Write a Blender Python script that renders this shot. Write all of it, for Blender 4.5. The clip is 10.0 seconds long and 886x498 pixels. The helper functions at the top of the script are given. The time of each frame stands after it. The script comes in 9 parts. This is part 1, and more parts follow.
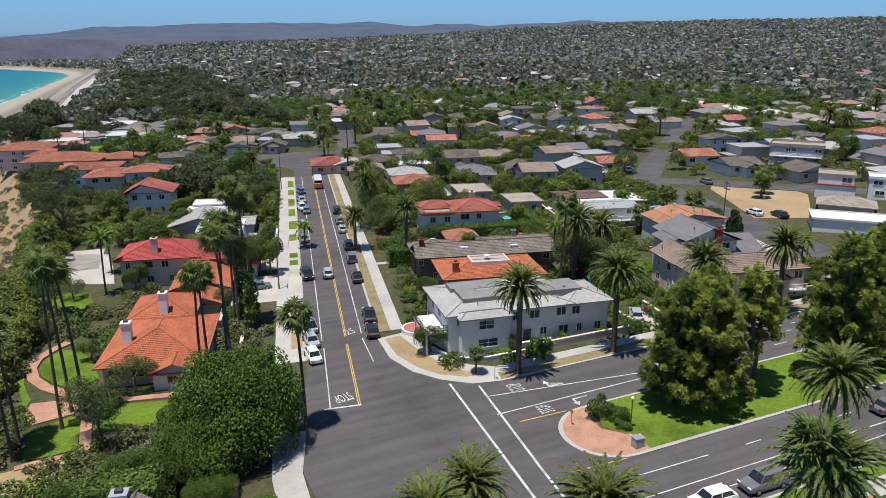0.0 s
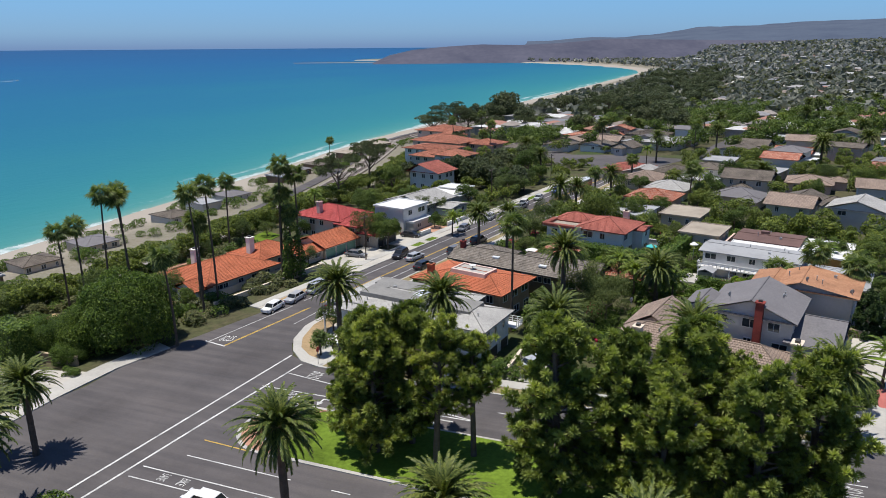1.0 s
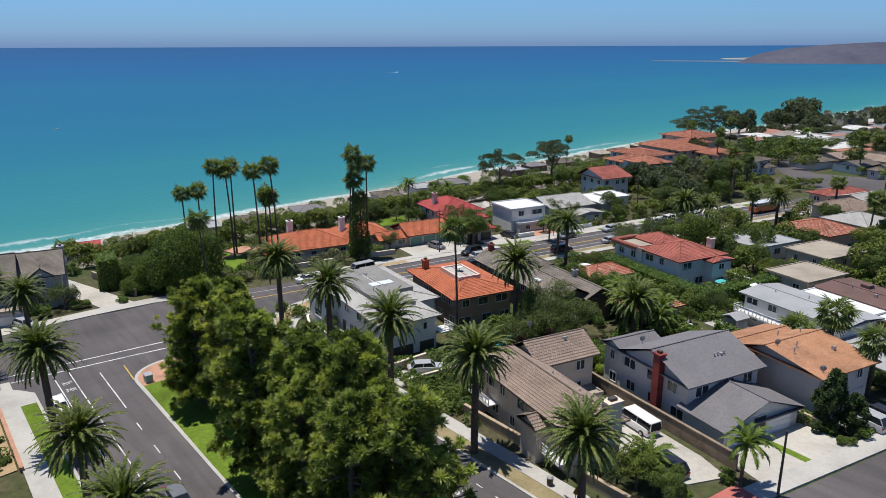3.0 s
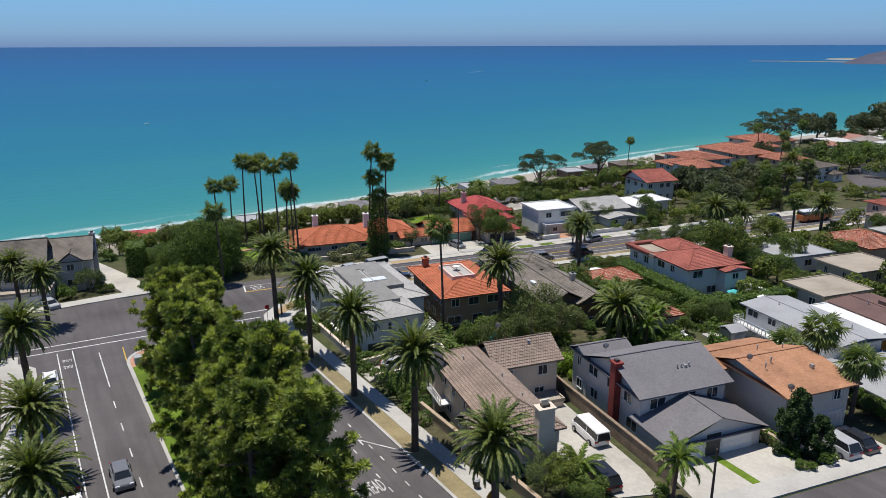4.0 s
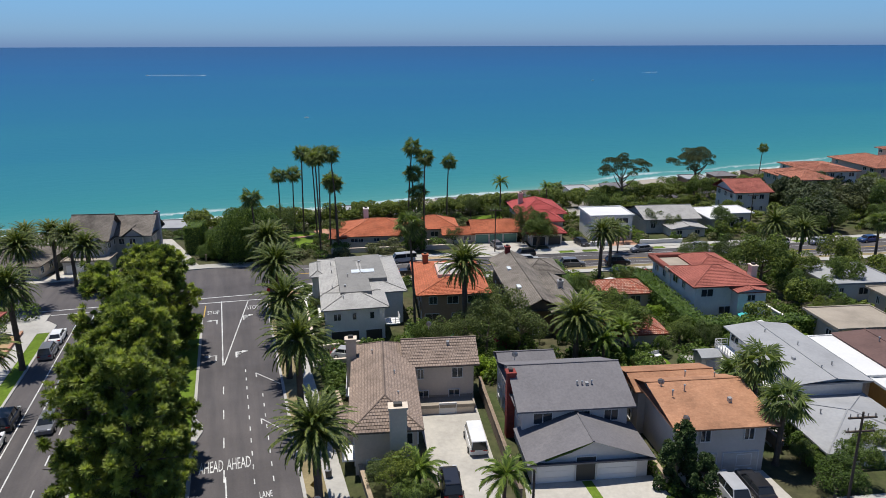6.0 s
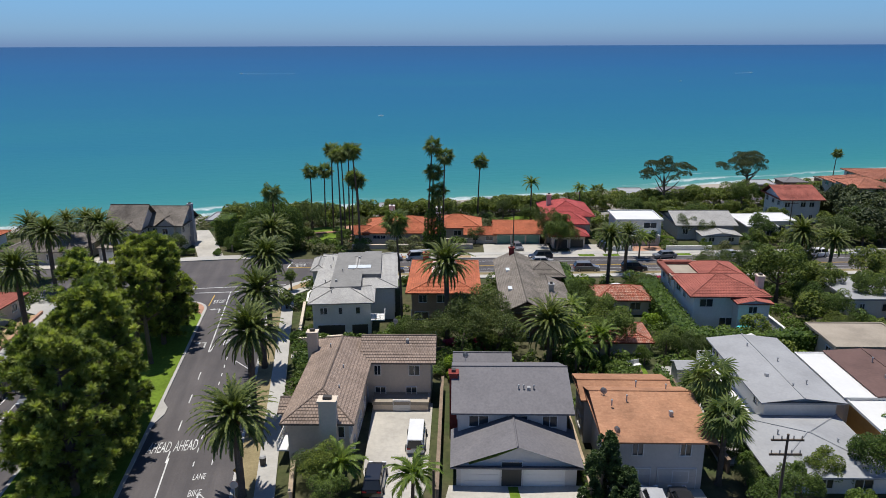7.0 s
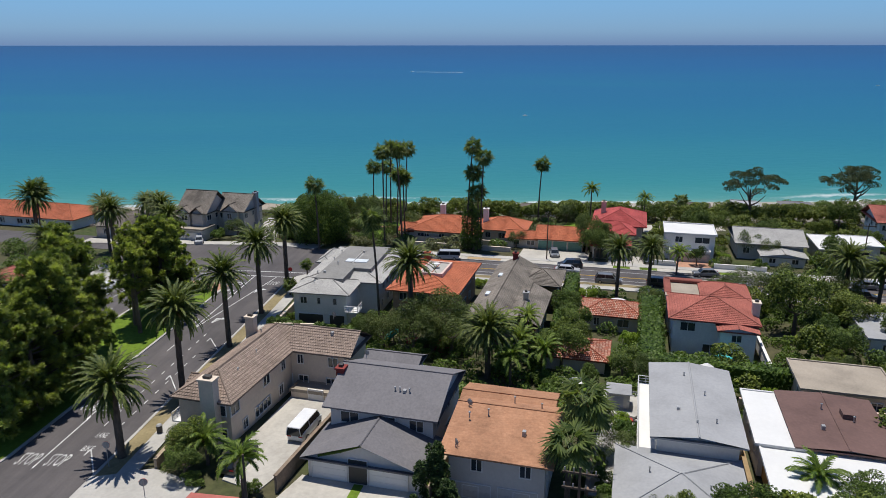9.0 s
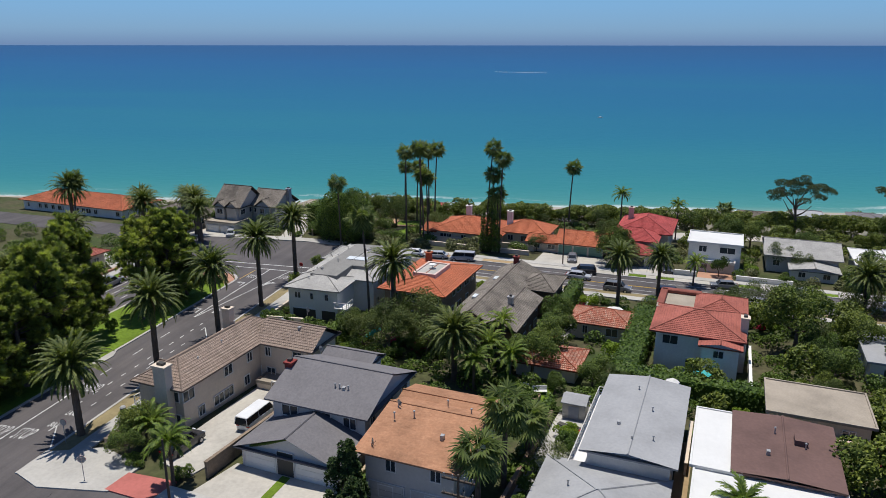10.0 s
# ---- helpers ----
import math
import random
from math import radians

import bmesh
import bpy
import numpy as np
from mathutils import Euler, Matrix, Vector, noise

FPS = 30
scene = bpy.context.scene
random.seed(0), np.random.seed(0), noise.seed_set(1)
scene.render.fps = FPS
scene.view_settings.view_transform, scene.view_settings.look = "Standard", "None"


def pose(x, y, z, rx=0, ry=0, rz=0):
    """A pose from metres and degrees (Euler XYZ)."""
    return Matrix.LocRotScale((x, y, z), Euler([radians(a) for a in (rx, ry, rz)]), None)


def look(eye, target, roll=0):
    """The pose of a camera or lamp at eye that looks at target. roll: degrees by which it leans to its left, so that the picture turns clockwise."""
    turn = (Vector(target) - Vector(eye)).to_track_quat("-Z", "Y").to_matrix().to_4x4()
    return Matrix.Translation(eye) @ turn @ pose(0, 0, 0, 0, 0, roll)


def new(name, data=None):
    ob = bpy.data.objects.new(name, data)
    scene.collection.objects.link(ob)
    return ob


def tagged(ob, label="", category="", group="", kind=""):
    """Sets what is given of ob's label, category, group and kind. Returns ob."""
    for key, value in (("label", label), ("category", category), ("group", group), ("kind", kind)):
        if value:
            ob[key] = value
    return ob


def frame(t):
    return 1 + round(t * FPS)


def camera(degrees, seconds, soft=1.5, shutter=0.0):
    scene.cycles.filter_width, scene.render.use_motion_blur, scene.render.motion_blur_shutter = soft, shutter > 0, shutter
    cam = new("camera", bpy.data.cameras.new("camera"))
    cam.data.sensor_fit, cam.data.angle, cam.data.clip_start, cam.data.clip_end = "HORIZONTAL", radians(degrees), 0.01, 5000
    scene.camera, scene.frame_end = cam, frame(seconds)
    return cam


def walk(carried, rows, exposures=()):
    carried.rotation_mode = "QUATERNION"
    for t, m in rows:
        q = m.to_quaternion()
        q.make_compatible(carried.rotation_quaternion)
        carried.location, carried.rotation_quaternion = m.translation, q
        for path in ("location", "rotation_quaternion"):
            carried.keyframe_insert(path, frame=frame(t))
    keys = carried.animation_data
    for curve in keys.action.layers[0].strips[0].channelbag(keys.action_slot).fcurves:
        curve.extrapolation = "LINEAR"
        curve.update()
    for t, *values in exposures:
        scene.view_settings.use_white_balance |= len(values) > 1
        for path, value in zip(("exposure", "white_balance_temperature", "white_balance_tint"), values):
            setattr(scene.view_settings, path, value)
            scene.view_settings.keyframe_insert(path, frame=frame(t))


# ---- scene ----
cam = camera(64.0, 10.0, soft=0.9)
METRES, EYE, TILT, LEAN, TURN = 106.5, 15.44, 1.39, -1.95, -21.1
ROWS = [
    (0.0, 0.0, 0.0, 0.0, -0.68, -17.57, 2.14),
    (0.5, 0.1806, 0.0304, -0.0075, 21.78, -16.57, 2.67),
    (1.0, 0.3348, 0.1268, -0.0127, 44.43, -15.6, 2.77),
    (1.5, 0.4186, 0.2319, -0.0167, 61.17, -14.96, 2.43),
    (2.0, 0.4354, 0.263, -0.0179, 65.51, -14.81, 2.3),
    (2.5, 0.4472, 0.2899, -0.0191, 69.12, -14.7, 2.2),
    (4.0, 0.4721, 0.3745, -0.0226, 80.06, -14.39, 1.87),
    (4.5, 0.4768, 0.4027, -0.024, 83.56, -14.3, 1.76),
    (5.0, 0.4795, 0.4314, -0.0251, 87.08, -14.21, 1.64),
    (5.5, 0.4804, 0.4605, -0.0259, 90.64, -14.1, 1.52),
    (7.0, 0.4724, 0.5464, -0.0282, 101.26, -13.91, 1.17),
    (7.5, 0.4663, 0.5743, -0.0287, 104.74, -13.85, 0.98),
    (8.0, 0.4586, 0.6018, -0.0283, 108.23, -13.84, 0.82),
    (8.5, 0.4494, 0.6287, -0.0283, 111.71, -13.82, 0.63),
    (9.0, 0.4386, 0.6551, -0.0286, 115.21, -13.77, 0.46),
    (9.5, 0.4258, 0.6811, -0.0284, 118.77, -13.76, 0.28),
    (10.0, 0.4112, 0.7063, -0.028, 122.3, -13.74, 0.1),
]
walk(cam, [(t, pose(0, 0, EYE, TILT, LEAN, TURN) @ pose(METRES * x, METRES * y, METRES * z, 90 + pitch, roll, yaw)) for t, x, y, z, yaw, pitch, roll in ROWS], exposures=((0.0, 0.08), (2.5, 0.04), (5.0, -0.02), (8.0, -0.06), (10.0, -0.12)))

# ---- world and sun: clear early-afternoon sky, sun high over the sea ----
SUN_DIR = Vector((0.18, 0.08, -1.0)).normalized()
world = bpy.data.worlds.new("sky")
scene.world = world
world.use_nodes = True
wn, wl = world.node_tree.nodes, world.node_tree.links
sky = wn.new("ShaderNodeTexSky")
sky.sky_type = "NISHITA"
sky.sun_disc = False
sky.sun_elevation = radians(79)
sky.sun_rotation = math.atan2(-SUN_DIR.x, -SUN_DIR.y)
sky.altitude = 40
sky.air_density = 1.0
sky.dust_density = 0.15
sky.ozone_density = 3.0
blue = wn.new("ShaderNodeMix")
blue.data_type, blue.blend_type = "RGBA", "MULTIPLY"
blue.inputs[0].default_value = 1.0
# sea air: the lowest degrees are a deeper periwinkle than the clear model gives
up = wn.new("ShaderNodeSeparateXYZ")
wl.new(wn.new("ShaderNodeTexCoord").outputs["Generated"], up.inputs[0])
air = wn.new("ShaderNodeValToRGB")
air.color_ramp.elements[0].position, air.color_ramp.elements[0].color = 0.0, (0.275, 0.48, 1.13, 1.0)
air.color_ramp.elements[1].position, air.color_ramp.elements[1].color = 0.3, (0.60, 0.75, 0.98, 1.0)
air.color_ramp.elements.new(0.018).color = (0.375, 0.635, 1.22, 1.0)
air.color_ramp.elements.new(0.06).color = (0.465, 0.77, 1.245, 1.0)
wl.new(up.outputs["Z"], air.inputs["Fac"])
wl.new(air.outputs["Color"], blue.inputs[7])
wl.new(sky.outputs["Color"], blue.inputs[6])
wl.new(blue.outputs[2], wn["Background"].inputs["Color"])
wn["Background"].inputs["Strength"].default_value = 0.092
sun = new("sun", bpy.data.lights.new("sun", "SUN"))
sun.data.energy = 5.0
sun.data.angle = radians(0.55)
sun.data.color = (1.0, 0.955, 0.88)
sun.matrix_world = look(-SUN_DIR * 100, (0, 0, 0))
scene.view_settings.exposure = 0.0


# ---- materials ----
def ramp(nt, fac, stops):
    r = nt.nodes.new("ShaderNodeValToRGB")
    r.color_ramp.elements[0].position, r.color_ramp.elements[0].color = stops[0][0], (*stops[0][1], 1)
    r.color_ramp.elements[1].position, r.color_ramp.elements[1].color = stops[-1][0], (*stops[-1][1], 1)
    for p, c in stops[1:-1]:
        r.color_ramp.elements.new(p).color = (*c, 1)
    nt.links.new(fac, r.inputs["Fac"])
    return r.outputs["Color"]


def tint(c, k):
    return tuple(min(1.0, v * k) for v in c)


def noise_tex(nt, vec, scale, detail=4.0, rough=0.6):
    n = nt.nodes.new("ShaderNodeTexNoise")
    n.inputs["Scale"].default_value, n.inputs["Detail"].default_value, n.inputs["Roughness"].default_value = scale, detail, rough
    if vec is not None:
        nt.links.new(vec, n.inputs["Vector"])
    return n.outputs["Fac"]


def mixed(nt, a, b, fac, mode="MIX"):
    m = nt.nodes.new("ShaderNodeMix")
    m.data_type, m.blend_type = "RGBA", mode
    for sock, v in ((m.inputs[6], a), (m.inputs[7], b)):
        if hasattr(v, "links"):
            nt.links.new(v, sock)
        else:
            sock.default_value = (*v, 1)
    if hasattr(fac, "links"):
        nt.links.new(fac, m.inputs[0])
    else:
        m.inputs[0].default_value = fac
    return m.outputs[2]


def math_node(nt, op, a, b=0.0, c=0.0):
    m = nt.nodes.new("ShaderNodeMath")
    m.operation = op
    for sock, v in zip(m.inputs, (a, b, c)):
        if hasattr(v, "links"):
            nt.links.new(v, sock)
        else:
            sock.default_value = v
    return m.outputs[0]


def surface(name, color, rough=0.85, coarse=0.4, fine=6.0, spread=0.22, bump=0.15, vary=0.0, metal=0.0, spec=0.4):
    """Paint, plaster, stone: colour with stains at two scales and a fine relief."""
    m = bpy.data.materials.new(name)
    m.use_nodes = True
    nt = m.node_tree
    p = nt.nodes["Principled BSDF"]
    pos = nt.nodes.new("ShaderNodeNewGeometry").outputs["Position"]
    big, small = noise_tex(nt, pos, coarse), noise_tex(nt, pos, fine)
    c = ramp(nt, big, [(0.3, tint(color, 1 - spread)), (0.5, color), (0.72, tint(color, 1 + spread * 0.7))])
    c = mixed(nt, c, ramp(nt, small, [(0.3, (0.72, 0.72, 0.72)), (0.7, (1.12, 1.12, 1.12))]), min(1.0, spread * 2.2), "MULTIPLY")
    if vary:
        rnd = nt.nodes.new("ShaderNodeObjectInfo").outputs["Random"]
        c = mixed(nt, c, ramp(nt, rnd, [(0.0, (1 - vary,) * 3), (1.0, (1.0, 1.0, 1.0))]), 1.0, "MULTIPLY")
    nt.links.new(c, p.inputs["Base Color"])
    p.inputs["Roughness"].default_value, p.inputs["Metallic"].default_value = rough, metal
    p.inputs["Specular IOR Level"].default_value = spec
    if bump:
        b = nt.nodes.new("ShaderNodeBump")
        b.inputs["Strength"].default_value, b.inputs["Distance"].default_value = bump, 0.03
        nt.links.new(small, b.inputs["Height"])
        nt.links.new(b.outputs["Normal"], p.inputs["Normal"])
    return m


def roofing(name, color, second, tile_w=0.11, tile_h=0.16, barrel=0.0, rough=0.85, vary=0.12, stain=0.35, gap=0.06, joint=0.55, relief=0.5):
    """Tiles or shingles laid in courses, by the roof's own u along the eave and v up the slope."""
    m = bpy.data.materials.new(name)
    m.use_nodes = True
    nt = m.node_tree
    p = nt.nodes["Principled BSDF"]
    uv = nt.nodes.new("ShaderNodeUVMap").outputs["UV"]
    br = nt.nodes.new("ShaderNodeTexBrick")
    br.inputs["Scale"].default_value = 1.0
    br.inputs["Brick Width"].default_value, br.inputs["Row Height"].default_value = tile_w, tile_h
    br.inputs["Mortar Size"].default_value, br.inputs["Mortar Smooth"].default_value = tile_h * gap, 0.3
    br.inputs["Color1"].default_value, br.inputs["Color2"].default_value = (*color, 1), (*second, 1)
    br.inputs["Mortar"].default_value = (*tint(color, joint), 1)
    nt.links.new(uv, br.inputs["Vector"])
    pos = nt.nodes.new("ShaderNodeNewGeometry").outputs["Position"]
    st = noise_tex(nt, pos, 0.8, 6.0, 0.65)
    c = mixed(nt, br.outputs["Color"], ramp(nt, st, [(0.3, (1 - stain,) * 3), (0.55, (1.0, 1.0, 1.0)), (0.8, (1.15, 1.13, 1.1))]), 1.0, "MULTIPLY")
    c = mixed(nt, c, ramp(nt, noise_tex(nt, pos, 9.0), [(0.3, (0.8, 0.8, 0.8)), (0.7, (1.1, 1.1, 1.1))]), 0.8, "MULTIPLY")
    rnd = nt.nodes.new("ShaderNodeObjectInfo").outputs["Random"]
    c = mixed(nt, c, ramp(nt, rnd, [(0.0, (1 - vary,) * 3), (1.0, (1.0, 1.0, 1.0))]), 1.0, "MULTIPLY")
    nt.links.new(c, p.inputs["Base Color"])
    p.inputs["Roughness"].default_value = rough
    p.inputs["Specular IOR Level"].default_value = 0.25
    height = br.outputs["Fac"]
    bump = nt.nodes.new("ShaderNodeBump")
    bump.invert = True
    bump.inputs["Strength"].default_value, bump.inputs["Distance"].default_value = relief, 0.02
    nt.links.new(height, bump.inputs["Height"])
    normal = bump.outputs["Normal"]
    if barrel:
        sep = nt.nodes.new("ShaderNodeSeparateXYZ")
        nt.links.new(uv, sep.inputs[0])
        rib = math_node(nt, "ABSOLUTE", math_node(nt, "SINE", math_node(nt, "MULTIPLY", sep.outputs["X"], math.pi / tile_w)))
        b2 = nt.nodes.new("ShaderNodeBump")
        b2.inputs["Strength"].default_value, b2.inputs["Distance"].default_value = barrel, 0.04
        nt.links.new(rib, b2.inputs["Height"])
        nt.links.new(normal, b2.inputs["Normal"])
        normal = b2.outputs["Normal"]
    nt.links.new(normal, p.inputs["Normal"])
    return m


def foliage(name, dark, light, vary=0.3, trans=0.25, rough=0.55):
    m = bpy.data.materials.new(name)
    m.use_nodes = True
    nt = m.node_tree
    p = nt.nodes["Principled BSDF"]
    geo = nt.nodes.new("ShaderNodeNewGeometry")
    c = ramp(nt, geo.outputs["Random Per Island"], [(0.0, dark), (0.55, tuple((a + b) / 2 for a, b in zip(dark, light))), (1.0, light)])
    c = mixed(nt, c, ramp(nt, noise_tex(nt, geo.outputs["Position"], 0.5, 2.0), [(0.3, (0.75, 0.8, 0.8)), (0.7, (1.2, 1.12, 1.0))]), 0.8, "MULTIPLY")
    rnd = nt.nodes.new("ShaderNodeObjectInfo").outputs["Random"]
    c = mixed(nt, c, ramp(nt, rnd, [(0.0, (1 - vary, 1 - vary * 0.8, 1 - vary)), (0.5, (1.0, 1.0, 1.0)), (1.0, (1 + vary * 0.7, 1 + vary * 0.3, 1.0))]), 1.0, "MULTIPLY")
    nt.links.new(c, p.inputs["Base Color"])
    p.inputs["Roughness"].default_value = rough
    p.inputs["Specular IOR Level"].default_value = 0.3
    tr = nt.nodes.new("ShaderNodeBsdfTranslucent")
    nt.links.new(mixed(nt, c, (1.3, 1.4, 0.6), 1.0, "MULTIPLY"), tr.inputs["Color"])
    mx = nt.nodes.new("ShaderNodeMixShader")
    mx.inputs[0].default_value = trans
    nt.links.new(p.outputs[0], mx.inputs[1])
    nt.links.new(tr.outputs[0], mx.inputs[2])
    nt.links.new(mx.outputs[0], nt.nodes["Material Output"].inputs["Surface"])
    return m


def island_palette(name, colors, rough=0.85):
    """Many small joined pieces, each with a colour of its own out of a few."""
    m = bpy.data.materials.new(name)
    m.use_nodes = True
    nt = m.node_tree
    p = nt.nodes["Principled BSDF"]
    geo = nt.nodes.new("ShaderNodeNewGeometry")
    r = nt.nodes.new("ShaderNodeValToRGB")
    r.color_ramp.interpolation = "CONSTANT"
    r.color_ramp.elements[0].color = (*colors[0], 1)
    r.color_ramp.elements[1].position, r.color_ramp.elements[1].color = 1.0 / len(colors), (*colors[1], 1)
    for i, c in enumerate(colors[2:], 2):
        r.color_ramp.elements.new(i / len(colors)).color = (*c, 1)
    nt.links.new(geo.outputs["Random Per Island"], r.inputs["Fac"])
    c = mixed(nt, r.outputs["Color"], ramp(nt, noise_tex(nt, geo.outputs["Position"], 1.5), [(0.3, (0.75, 0.75, 0.75)), (0.7, (1.1, 1.1, 1.1))]), 1.0, "MULTIPLY")
    nt.links.new(c, p.inputs["Base Color"])
    p.inputs["Roughness"].default_value = rough
    return m


def glossy(name, color, rough=0.25, metal=0.0, spec=0.5, coat=0.0, vary=0.0):
    m = bpy.data.materials.new(name)
    m.use_nodes = True
    nt = m.node_tree
    p = nt.nodes["Principled BSDF"]
    pos = nt.nodes.new("ShaderNodeNewGeometry").outputs["Position"]
    c = mixed(nt, color, ramp(nt, noise_tex(nt, pos, 3.0), [(0.3, (0.85, 0.85, 0.85)), (0.7, (1.0, 1.0, 1.0))]), 1.0, "MULTIPLY")
    nt.links.new(c, p.inputs["Base Color"])
    p.inputs["Roughness"].default_value, p.inputs["Metallic"].default_value = rough, metal
    p.inputs["Specular IOR Level"].default_value = spec
    p.inputs["Coat Weight"].default_value = coat
    return m


def asphalt_material():
    m = surface("asphalt", (0.090, 0.083, 0.085), 0.9, coarse=0.22, fine=14.0, spread=0.2, bump=0.25)
    nt = m.node_tree
    p = nt.nodes["Principled BSDF"]
    old = p.inputs["Base Color"].links[0].from_socket
    pos = nt.nodes.new("ShaderNodeNewGeometry").outputs["Position"]
    streak = nt.nodes.new("ShaderNodeMapping")
    streak.inputs["Scale"].default_value = (0.12, 1.6, 1.0)
    nt.links.new(pos, streak.inputs["Vector"])
    c = mixed(nt, old, ramp(nt, noise_tex(nt, streak.outputs[0], 1.0, 3.0), [(0.35, (0.85, 0.85, 0.86)), (0.65, (1.14, 1.12, 1.1))]), 1.0, "MULTIPLY")
    crack = nt.nodes.new("ShaderNodeTexVoronoi")
    crack.feature = "DISTANCE_TO_EDGE"
    crack.inputs["Scale"].default_value = 0.32
    nt.links.new(pos, crack.inputs["Vector"])
    c = mixed(nt, c, ramp(nt, crack.outputs["Distance"], [(0.0, (0.8, 0.8, 0.8)), (0.015, (1.0, 1.0, 1.0))]), 0.22, "MULTIPLY")
    stain = noise_tex(nt, pos, 0.16, 6.0, 0.7)
    c = mixed(nt, c, ramp(nt, stain, [(0.34, (0.78, 0.77, 0.77)), (0.5, (1.0, 1.0, 1.0)), (0.68, (1.16, 1.14, 1.12))]), 0.8, "MULTIPLY")
    nt.links.new(c, p.inputs["Base Color"])
    return m


def sea_material():
    """Shoaling water: pale over the sand, turquoise, then deep blue; foam where the swell breaks."""
    m = bpy.data.materials.new("sea_water")
    m.use_nodes = True
    nt = m.node_tree
    p = nt.nodes["Principled BSDF"]
    pos = nt.nodes.new("ShaderNodeNewGeometry").outputs["Position"]
    sep = nt.nodes.new("ShaderNodeSeparateXYZ")
    nt.links.new(pos, sep.inputs[0])
    yy = math_node(nt, "MINIMUM", math_node(nt, "MAXIMUM", sep.outputs["Y"], -200.0), 190.0)
    shore = math_node(nt, "SUBTRACT", -46.6, math_node(nt, "MULTIPLY", yy, 0.105))
    off = math_node(nt, "SUBTRACT", shore, sep.outputs["X"])
    st = nt.nodes.new("ShaderNodeMapping")
    st.inputs["Scale"].default_value = (0.012, 0.0035, 1.0)
    nt.links.new(pos, st.inputs["Vector"])
    drift = noise_tex(nt, st.outputs[0], 1.0, 5.0, 0.6)
    off2 = math_node(nt, "MULTIPLY", off, math_node(nt, "ADD", 0.05, math_node(nt, "MULTIPLY", drift, 1.9)))
    depth = math_node(nt, "LOGARITHM", math_node(nt, "ADD", math_node(nt, "MAXIMUM", off2, 0.0), 6.0), 10.0)
    depth = math_node(nt, "DIVIDE", math_node(nt, "SUBTRACT", depth, 0.78), 2.7)
    c = ramp(nt, depth, SEA_STOPS)
    lace = noise_tex(nt, pos, 0.55, 6.0, 0.75)
    bend = noise_tex(nt, pos, 0.035, 2.0)
    e = math_node(nt, "ADD", off, math_node(nt, "MULTIPLY", math_node(nt, "SUBTRACT", bend, 0.5), 11.0))
    e = math_node(nt, "ADD", e, math_node(nt, "MULTIPLY", math_node(nt, "SUBTRACT", lace, 0.5), 5.0))

    def breaker(at, scale, need, gain):
        """A line of breaking swell whose width comes and goes along the shore."""
        width = math_node(nt, "MULTIPLY", math_node(nt, "SUBTRACT", noise_tex(nt, pos, scale, 2.0), need), gain)
        inside = math_node(nt, "SUBTRACT", width, math_node(nt, "ABSOLUTE", math_node(nt, "SUBTRACT", e, at)))
        return math_node(nt, "MINIMUM", math_node(nt, "MAXIMUM", math_node(nt, "MULTIPLY", inside, 0.7), 0.0), 1.0)
    foam = math_node(nt, "MAXIMUM", math_node(nt, "LESS_THAN", e, 1.0), math_node(nt, "MAXIMUM", breaker(5.0, 0.024, 0.45, 9.0), breaker(10.5, 0.03, 0.57, 8.0)))
    streak = ramp(nt, lace, [(0.34, (0.12, 0.12, 0.12)), (0.62, (0.9, 0.9, 0.9))])
    c = mixed(nt, c, (0.56, 0.60, 0.60), math_node(nt, "MULTIPLY", foam, streak))
    nt.links.new(c, p.inputs["Base Color"])
    p.inputs["Roughness"].default_value = 0.55
    p.inputs["IOR"].default_value = 1.33
    p.inputs["Specular IOR Level"].default_value = 0.14
    b = nt.nodes.new("ShaderNodeBump")
    b.inputs["Strength"].default_value, b.inputs["Distance"].default_value = 0.35, 0.4
    chop = nt.nodes.new("ShaderNodeMapping")
    chop.inputs["Scale"].default_value = (0.5, 0.2, 1.0)
    nt.links.new(pos, chop.inputs["Vector"])
    nt.links.new(noise_tex(nt, chop.outputs[0], 1.0, 4.0), b.inputs["Height"])
    nt.links.new(b.outputs["Normal"], p.inputs["Normal"])
    return m


SEA_STOPS = [(0.0, (0.135, 0.26, 0.23)), (0.08, (0.055, 0.215, 0.21)), (0.22, (0.029, 0.178, 0.201)), (0.45, (0.017, 0.138, 0.204)), (0.6, (0.013, 0.112, 0.208)), (0.8, (0.013, 0.088, 0.210)), (1.0, (0.017, 0.075, 0.186))]


